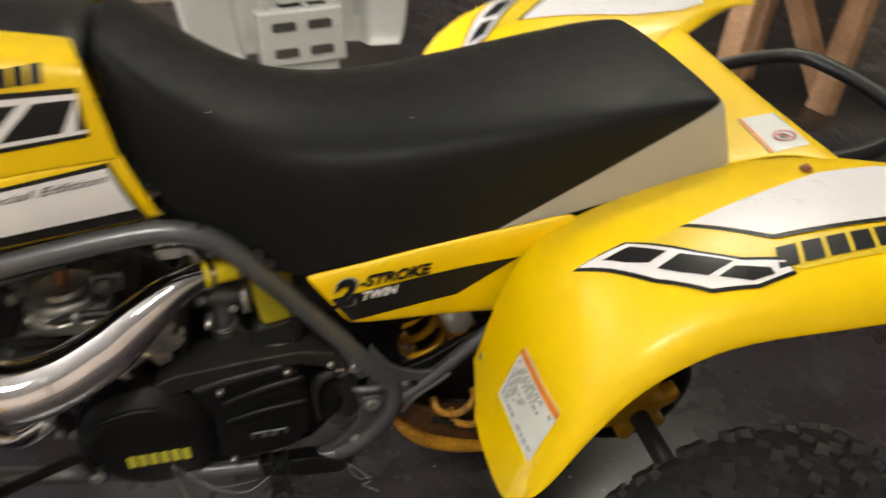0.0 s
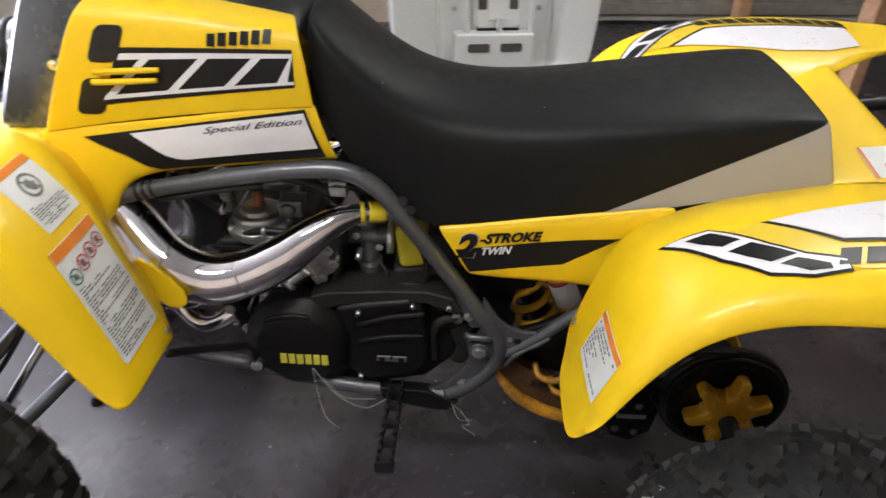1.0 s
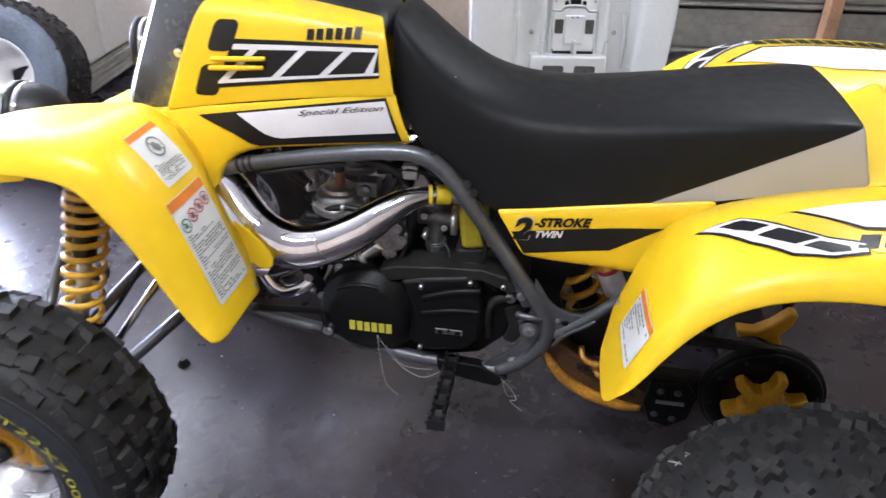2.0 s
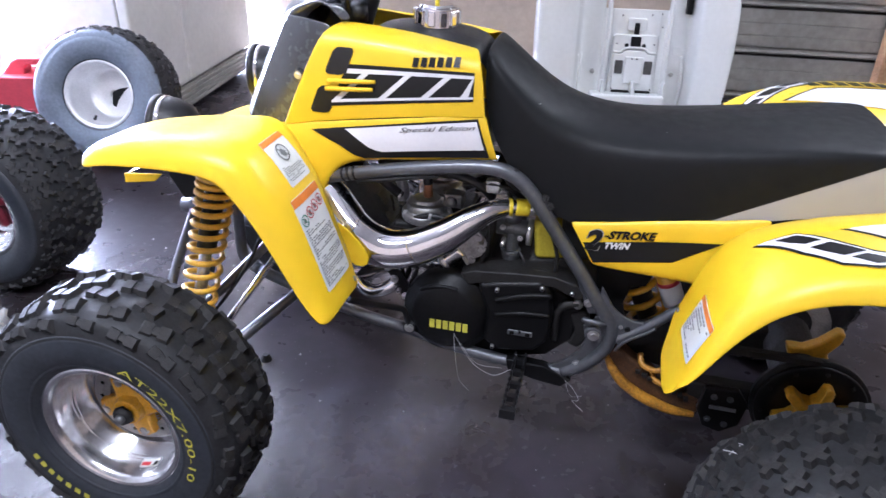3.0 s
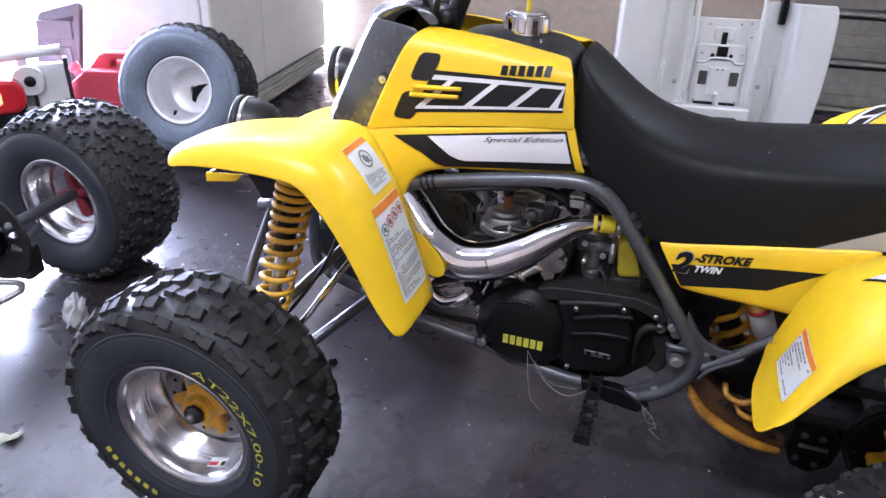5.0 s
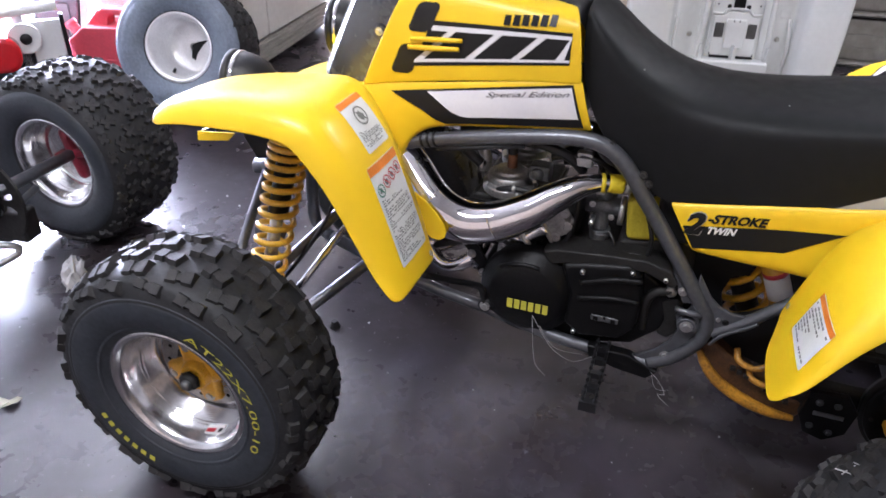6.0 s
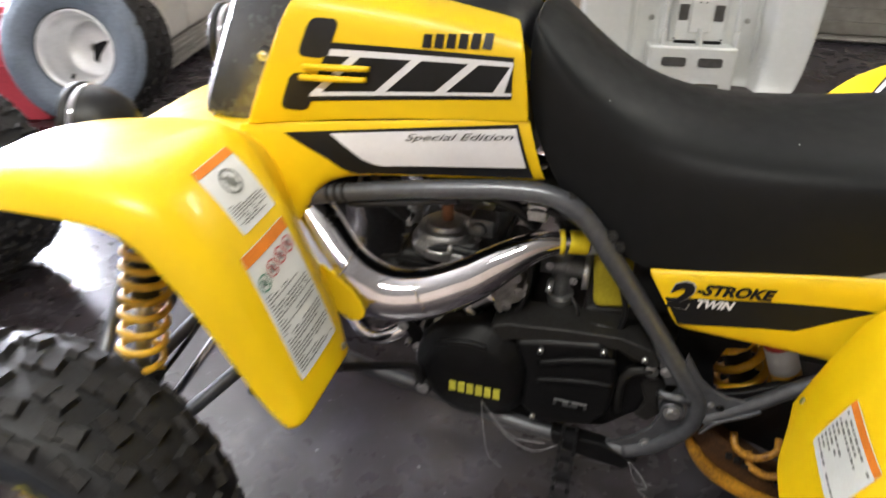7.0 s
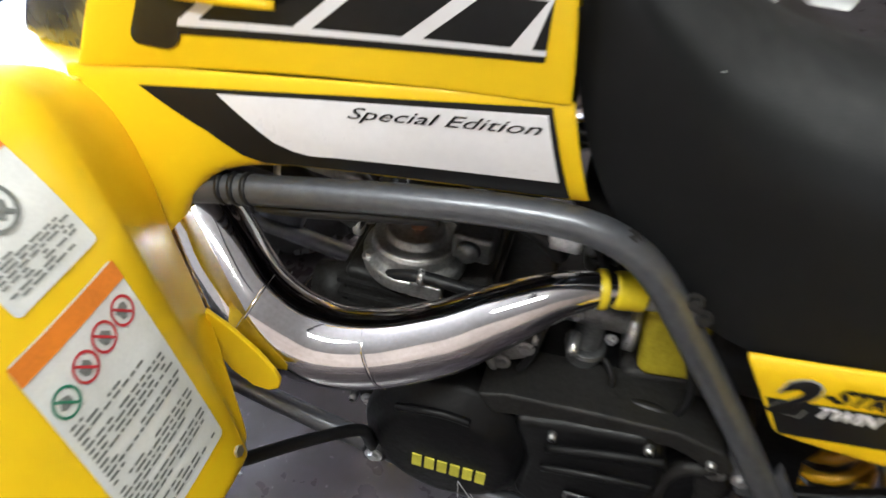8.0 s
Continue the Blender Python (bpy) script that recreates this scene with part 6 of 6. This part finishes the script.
# grey storage panel beside the doorway
bin_ = thing("storage_case", "tall dark grey ribbed plastic storage case", "storage case", m=pose(-1.84, 1.50, 0, 0, 0, 16))
part("body", prism([(-0.10, 0.0), (0.10, 0.0), (0.21, 0.575), (0.20, 0.59), (0.03, 0.545), (0.012, 0.525)], -0.06, 0.10), BIN, bin_, bevel=0.012, segs=3)
for k in range(4):
    z = 0.08 + k * 0.115
    o = 0.19 * z
    part("rib", prism(rounded(-0.075 + o, 0.075 + o, z, z + 0.085, 0.012), -0.070, -0.058), BIN, bin_, bevel=0.005)
part("handle_slot", prism([(0.025, 0.478), (0.165, 0.505), (0.170, 0.530), (0.030, 0.500)], -0.064, -0.058), BLACK, bin_, bevel=0.003)
part("side_trim", prism([(0.106, 0.0), (0.140, 0.0), (0.248, 0.575), (0.216, 0.582)], -0.05, 0.10), WHITE_PLASTIC, bin_, bevel=0.004)

# rear end of a second vehicle with a lit tail light
cart = thing("utility_trailer", "silver framed trailer tail with a lit red tail light", "trailer", m=pose(-1.68, 1.05, 0.0, 0, 0, 40))
part("tail_bar", tube([(-0.75, 0, 0.42), (-0.2, 0, 0.43), (0.22, 0.01, 0.46)], 0.020, 14), WHITE_PLASTIC, cart)
part("frame_bar", boxes((-0.75, 0.10, 0.03, 0.08, 0.22, 0.29)), BLACK, cart, bevel=0.006)
part("deck", boxes((-0.75, 0.05, 0.0, 0.5, 0.12, 0.22)), BLACK, cart, bevel=0.01)
lamp = part("tail_light", prism(rounded(-0.34, 0.06, 0.225, 0.365, 0.060, 8), -0.06, 0.03), RED_LENS, cart, "red tail light", bevel=0.022, segs=4)
for k in range(7):
    part("lit_reflector", prism(rounded(-0.27 + k * 0.036, -0.240 + k * 0.036, 0.270, 0.325, 0.012, 4), -0.066, -0.0605), LENS_LIT, lamp, "glowing lamp patch")
part("lamp_bracket", prism(rounded(0.02, 0.14, 0.28, 0.40, 0.055, 8), 0.0, 0.025), WHITE_PLASTIC, cart, bevel=0.005)
part("bracket_hole", disc((0.085, -0.001, 0.34), (0, -1, 0), 0.022, 0.002, sides=20), BLACK, cart)
part("side_plate", boxes((0.10, 0.22, 0.03, 0.06, 0.02, 0.40)), WHITE_PLASTIC, cart, bevel=0.006)
part("plate_edge", boxes((0.221, 0.236, 0.028, 0.062, 0.0, 0.42)), BLACK, cart, bevel=0.003)
part("upright", boxes((0.05, 0.09, 0.03, 0.07, 0.0, 0.46)), WHITE_PLASTIC, cart, bevel=0.004)
part("wheel", disc((-0.45, 0.05, 0.15), (0, 1, 0), 0.15, 0.12, 0.15, 28), RUBBER, cart, bevel=0.02)

# refrigerator
fridge = thing("refrigerator", "off-white double-door refrigerator with ribbed base grille", "refrigerator", m=Matrix())
part("body", boxes((-1.60, -1.085, 1.565, 2.90, 0.03, 1.75)), WHITE_ENAMEL, fridge, bevel=0.008)
part("door", boxes((-1.080, -1.030, 1.565, 2.055, 0.16, 1.75)), WHITE_ENAMEL, fridge, "off-white enamel door", bevel=0.012, segs=3)
part("door", boxes((-1.080, -1.030, 2.065, 2.895, 0.16, 1.75)), WHITE_ENAMEL, fridge, "off-white enamel door", bevel=0.012, segs=3)
part("base_grille", boxes((-1.080, -1.045, 1.66, 2.89, 0.03, 0.145)), GREY_TRIM, fridge, bevel=0.004)
for k in range(4):
    part("grille_slat", boxes((-1.0445, -1.034, 1.67, 2.88, 0.045 + k * 0.025, 0.056 + k * 0.025)), GREY_TRIM, fridge, smooth=False)
part("foot", boxes((-1.6, -1.1, 2.2, 2.8, 0.0, 0.03)), BLACK, fridge, smooth=False)

# white rear fender unit that stands on its edge
unit = thing("white_fender_unit", "unpainted white plastic quad fender moulding standing against the wall", "fender", m=pose(1.06, 1.50, 0, -6, 0, 4))


def wing(side):
    """One wing: an inner channel, a step and a broad rounded outer face."""
    rows = []
    if side > 0:
        levels = ((0.255, -0.075), (0.275, -0.045), (0.36, -0.020), (0.55, 0.0), (0.70, -0.002), (0.765, -0.008), (0.785, -0.025))
        section = [(0.165, 0.03), (0.238, 0.030), (0.250, 0.024), (0.268, -0.046), (0.278, -0.060), (0.390, -0.084), (0.402, -0.080), (0.408, -0.055), (0.409, 0.0)]
    else:
        levels = ((0.255, 0.06), (0.275, 0.035), (0.36, 0.012), (0.55, 0.0), (0.75, 0.0), (1.00, 0.0), (1.03, 0.01))
        section = [(-0.085, 0.03), (-0.162, 0.030), (-0.176, 0.024), (-0.200, -0.042), (-0.212, -0.056), (-0.346, -0.086), (-0.357, -0.082), (-0.364, -0.055), (-0.366, 0.0)]
    for z, shift in levels:
        rows.append([(x + shift * k / 8, y - (0.02 if z < 0.27 else 0.0), z) for k, (x, y) in enumerate(section)])
    return part("wing", grid(rows), WHITE_PLASTIC, unit, "curved white fender wing", sub=2, solid=0.004)


wing(-1), wing(1)
PX = 0.042
part("centre_panel", boxes((PX - 0.145, PX + 0.20, 0.036, 0.043, 0.30, 0.715)), WHITE_PLASTIC, unit, bevel=0.003)
part("seat_pan", prism([(PX - 0.094, 0.39), (PX + 0.094, 0.39), (PX + 0.090, 0.612), (PX + 0.080, 0.620), (PX - 0.080, 0.620), (PX - 0.090, 0.612)], 0.020, 0.037), WHITE_PLASTIC, unit, bevel=0.006, segs=3)
part("inner_tray", prism([(PX - 0.080, 0.395), (PX + 0.080, 0.395), (PX + 0.084, 0.545), (PX + 0.050, 0.545), (PX + 0.036, 0.560), (PX - 0.036, 0.560), (PX - 0.050, 0.545), (PX - 0.084, 0.545)], 0.010, 0.021), WHITE_PLASTIC, unit, bevel=0.004, segs=3)
part("pan_ridge", tube([(PX - 0.088, 0.016, 0.552), (PX - 0.052, 0.014, 0.552), (PX - 0.036, 0.012, 0.568), (PX + 0.036, 0.012, 0.568), (PX + 0.052, 0.014, 0.552), (PX + 0.088, 0.016, 0.552)], 0.005, 8, 3), WHITE_PLASTIC, unit)
part("centre_tongue", boxes((PX - 0.036, PX + 0.036, 0.002, 0.012, 0.43, 0.535)), WHITE_PLASTIC, unit, bevel=0.004)
part("latch_recess", prism(rounded(PX - 0.038, PX + 0.038, 0.632, 0.682, 0.012), 0.028, 0.037), WHITE_PLASTIC, unit, bevel=0.004, segs=2)
part("latch_slot", boxes((PX - 0.010, PX + 0.010, 0.0255, 0.0275, 0.600, 0.664)), CASE, unit, "dark latch slot", smooth=False)
part("latch_slot", boxes((PX - 0.020, PX + 0.020, 0.0165, 0.0195, 0.574, 0.612)), CASE, unit, smooth=False)
for s in (-1, 1):
    part("upright_rib", tube([(PX + s * 0.122, 0.02, 0.33), (PX + s * 0.120, -0.004, 0.45), (PX + s * 0.116, -0.008, 0.62), (PX + s * 0.118, 0.0, 0.80), (PX + s * 0.10, 0.02, 1.00)], 0.010, 10), WHITE_PLASTIC, unit)
    part("pan_window", prism(rounded(PX + s * 0.058 - 0.016, PX + s * 0.058 + 0.016, 0.468, 0.520, 0.004), 0.0080, 0.0098), SIDING_BACK, unit, "dark opening", smooth=False)
    part("latch_hole", disc((PX + s * 0.034, 0.0195, 0.578), (0, -1, 0), 0.008, 0.002, sides=14), CASE, unit)
    part("pin_hole", disc((PX + s * 0.074, 0.0195, 0.584), (0, -1, 0), 0.003, 0.002, sides=10), CASE, unit)
    part("pin_hole", disc((PX + s * 0.010, 0.0018, 0.528), (0, -1, 0), 0.003, 0.002, sides=10), CASE, unit)
    part("pin_hole", disc((PX + s * 0.078, 0.0095, 0.408), (0, -1, 0), 0.003, 0.002, sides=10), CASE, unit)
    part("edge_lip", tube([(PX + s * 0.205 - 0.01, 0.028, 0.34), (PX + s * 0.205 - 0.01, 0.012, 0.44), (PX + s * 0.200 - 0.01, 0.028, 0.545)], 0.007, 8), WHITE_PLASTIC, unit)
    part("mount_boss", disc((PX + s * 0.158, 0.030, 0.470), (0, -1, 0), 0.010, 0.004, 0.008, 14), GREY_TRIM, unit)
    part("gap", prism(rounded(PX + s * 0.042 - 0.036, PX + s * 0.042 + 0.036, 0.392, 0.404, 0.004), -0.002, 0.0094), CASE, unit, smooth=False)
part("pin_hole", disc((PX + 0.172, 0.0355, 0.660), (0, -1, 0), 0.009, 0.002, sides=14), CASE, unit)
part("mount_boss", prism(rounded(PX + 0.150, PX + 0.185, 0.545, 0.580, 0.010), 0.028, 0.037), WHITE_PLASTIC, unit, bevel=0.004)
for x, z in ((0.055, 0.695), (0.092, 0.70), (0.10, 0.650), (-0.06, 0.69), (0.14, 0.695)):
    part("pin_hole", disc((PX + x, 0.0355, z), (0, -1, 0), 0.003, 0.002, sides=10), CASE, unit)
part("hinge_block", boxes((PX + 0.178, PX + 0.200, 0.0, 0.05, 0.705, 0.80)), CASE, unit, "dark hinge block", bevel=0.004)
TX = 0.022
part("lower_tray", boxes((TX - 0.145, TX + 0.145, -0.06, 0.03, 0.215, 0.395)), WHITE_PLASTIC, unit, bevel=0.01)
for z0, z1 in ((0.245, 0.275), (0.330, 0.360)):
    for s in (-1, 1):
        part("tray_slot", prism(rounded(TX + min(s * 0.02, s * 0.10), TX + max(s * 0.02, s * 0.10), z0, z1, 0.008), -0.0625, -0.0602), SIDING_BACK, unit, "dark slot", smooth=False)
for x in (-0.12, 0.0, 0.12):
    part("fin", prism([(PX + x - 0.007, 0.39), (PX + x + 0.007, 0.39), (PX + x + 0.004, 0.445), (PX + x - 0.004, 0.445)], -0.050, 0.01), WHITE_PLASTIC, unit, smooth=False)
part("support", boxes((TX - 0.12, TX + 0.12, -0.05, 0.06, 0.0, 0.22)), WHITE_PLASTIC, unit, bevel=0.01)

# lumber trestle and black sheet
trestle = thing("sawhorse", "rough pine lumber trestle with crossed legs", "sawhorse", m=pose(2.27, 0.82, 0))
for a, b in (((0.0, 0.0, 0.0), (0.03, 0.0, 0.90)), ((0.44, 0.0, 0.0), (0.48, 0.0, 0.90)), ((0.62, 0.09, 0.0), (0.03, 0.09, 0.88)), ((0.0, 0.4, 0.0), (0.03, 0.4, 0.90)), ((0.44, 0.4, 0.0), (0.48, 0.4, 0.90))):
    p, q = Vector(a), Vector(b)
    m = Matrix.Translation(p) @ (q - p).to_track_quat('Z', 'Y').to_matrix().to_4x4()
    bm = boxes((-0.02, 0.02, -0.045, 0.045, 0.0, (q - p).length))
    bm.transform(m @ Matrix.Rotation(radians(90), 4, 'Z'))
    part("leg", bm, WOOD, trestle, smooth=False, bevel=0.003)
part("beam", boxes((-0.08, 0.60, -0.05, 0.45, 0.89, 0.93)), WOOD, trestle, smooth=False, bevel=0.003)
rows = [[(x, 0.25 * math.sin(x * 3) * 0.2 + y * 0.1, 0.03 + 0.14 * max(0, math.sin(math.pi * y / 7)) * (0.8 + 0.2 * math.sin(x * 7 + y))) for x in np.linspace(-0.5, 0.6, 14)] for y in range(8)]
rows = [[(x, k * 0.05 - 0.1 + y, z if -0.45 < x < 0.55 else 0.0) for x, y, z in r] for k, r in enumerate(rows)]
tarp = part("plastic_sheet", grid(rows), DARK_FILM, None, "", sub=1)
tarp.matrix_world = pose(2.62, 0.42, 0)
tagged(tarp, "crumpled black plastic sheet heaped on the floor", "sheet")

post = thing("timber_post", "weathered timber post standing against the metal siding", "post", m=pose(2.63, 2.90, 0))
part("upright", boxes((-0.035, 0.035, -0.045, 0.045, 0.02, 2.2)), WOOD, post, smooth=False, bevel=0.004)
part("foot_block", boxes((-0.05, 0.05, -0.055, 0.055, 0.0, 0.05)), WOOD, post, smooth=False, bevel=0.004)

# small things on the floor
rnd = random.Random(4)
bm = bmesh.new()
bmesh.ops.create_icosphere(bm, subdivisions=3, radius=0.05)
for v in bm.verts:
    d = v.co.normalized()
    fold = abs(math.sin(9 * d.x + 4 * d.z)) * 0.35 + abs(math.sin(11 * d.y - 6 * d.x + 2)) * 0.3
    v.co *= rnd.uniform(0.88, 1.1) * (1.15 - fold)
    v.co.x *= 0.75
    v.co.z = max(0.0, v.co.z * 1.35 + 0.04)
scrap = part("crumpled_paper", bm, PAPER, smooth=False)
scrap.matrix_world = pose(-0.70, 0.07, 0, 0, 0, 20)
tagged(scrap, "crumpled scrap of pale paper on the floor", "paper")
lobes = [(0.0, 0.030), (0.10, 0.024), (0.22, 0.012), (0.34, 0.026), (0.50, 0.034), (0.63, 0.016), (0.76, 0.028), (0.90, 0.022)]
bm = bmesh.new()
mid = bm.verts.new((0, 0, 0.004))
rim_v = [bm.verts.new((r * math.cos(2 * math.pi * a), r * 0.8 * math.sin(2 * math.pi * a), 0.002 + 0.022 * (r / 0.034) ** 2 * (0.4 + 0.6 * math.sin(6 * a) ** 2))) for a, r in lobes]
for k in range(len(rim_v)):
    bm.faces.new((mid, rim_v[k], rim_v[(k + 1) % len(rim_v)]))
tube([(0.0, 0.0, 0.006), (-0.02, -0.018, 0.008), (-0.042, -0.026, 0.004)], 0.0016, 6, 4, bm)
leaf = part("dry_leaf", bm, LEAF, None, solid=0.0008)
leaf.matrix_world = pose(-0.545, -0.375, 0, 0, 0, 40)
tagged(leaf, "curled dry pale leaf on the floor", "leaf")
nut = part("dirt_clod", disc((0, 0, 0), (0, 0, 1), 0.016, 0.018, 0.008, 9), GRIME, smooth=False)
nut.matrix_world = pose(0.06, 0.09, 0)
tagged(nut, "small dark clod of dirt on the floor", "dirt")
bm = bmesh.new()
for k in range(260):
    x, y, s = rnd.uniform(-1.6, 1.8), rnd.uniform(-1.0, 1.6), rnd.uniform(0.001, 0.004)
    disc((x, y, 0.0), (0, 0, 1), s, s * 0.7, s * 0.5, 5, bm)
grit = part("floor_grit", bm, PAPER, smooth=False)
tagged(grit, "pale grit scattered over the concrete floor", "grit", kind="stuff")
for k, (x, y, z, turn_) in enumerate(((1.085, -0.505, 0.405, 20), (1.10, -0.49, 0.415, 75), (1.075, -0.52, 0.40, -30), (1.095, -0.515, 0.415, 130))):
    blade = part("straw", tube([(-0.022, 0, 0), (0.0, 0.003, 0.004), (0.024, -0.002, 0.001)], 0.0009, 6), WEB)
    blade.matrix_world = pose(x, y, z, 0, -25 + 15 * k, turn_)
    tagged(blade, "pale dry straw caught in the tyre tread", "straw", "straw on the tyre")
bm = tube([(0.0, 0.0, 0.003), (0.02, 0.004, 0.004), (0.045, 0.0, 0.003)], 0.0022, 6)
splinter = part("splinter", bm, GRIME)
splinter.matrix_world = pose(-0.90, 1.19, 0, 0, 0, -50)
tagged(splinter, "dark thin splinter of wood lying on the floor", "splinter")
web = thing("loose_string", "pale loose string hanging in loops under the engine", "string", m=quad.matrix_world.copy())
part("strand", tube([(0.610, -0.172, 0.340), (0.614, -0.175, 0.300), (0.622, -0.18, 0.250), (0.630, -0.18, 0.225), (0.650, -0.18, 0.205)], 0.0005, 6), WEB, web)
part("strand", tube([(0.610, -0.172, 0.340), (0.640, -0.172, 0.290), (0.665, -0.17, 0.262), (0.70, -0.17, 0.250), (0.735, -0.165, 0.270)], 0.0005, 6), WEB, web)
part("strand", tube([(0.625, -0.170, 0.318), (0.660, -0.172, 0.275), (0.715, -0.17, 0.272)], 0.0004, 6), WEB, web)
part("strand", tube([(0.846, -0.16, 0.262), (0.866, -0.17, 0.250), (0.880, -0.175, 0.228), (0.868, -0.175, 0.222), (0.892, -0.18, 0.205)], 0.0004, 6), WEB, web)
part("strand", tube([(0.848, -0.16, 0.260), (0.862, -0.17, 0.232), (0.886, -0.175, 0.240)], 0.0003, 6), WEB, web)
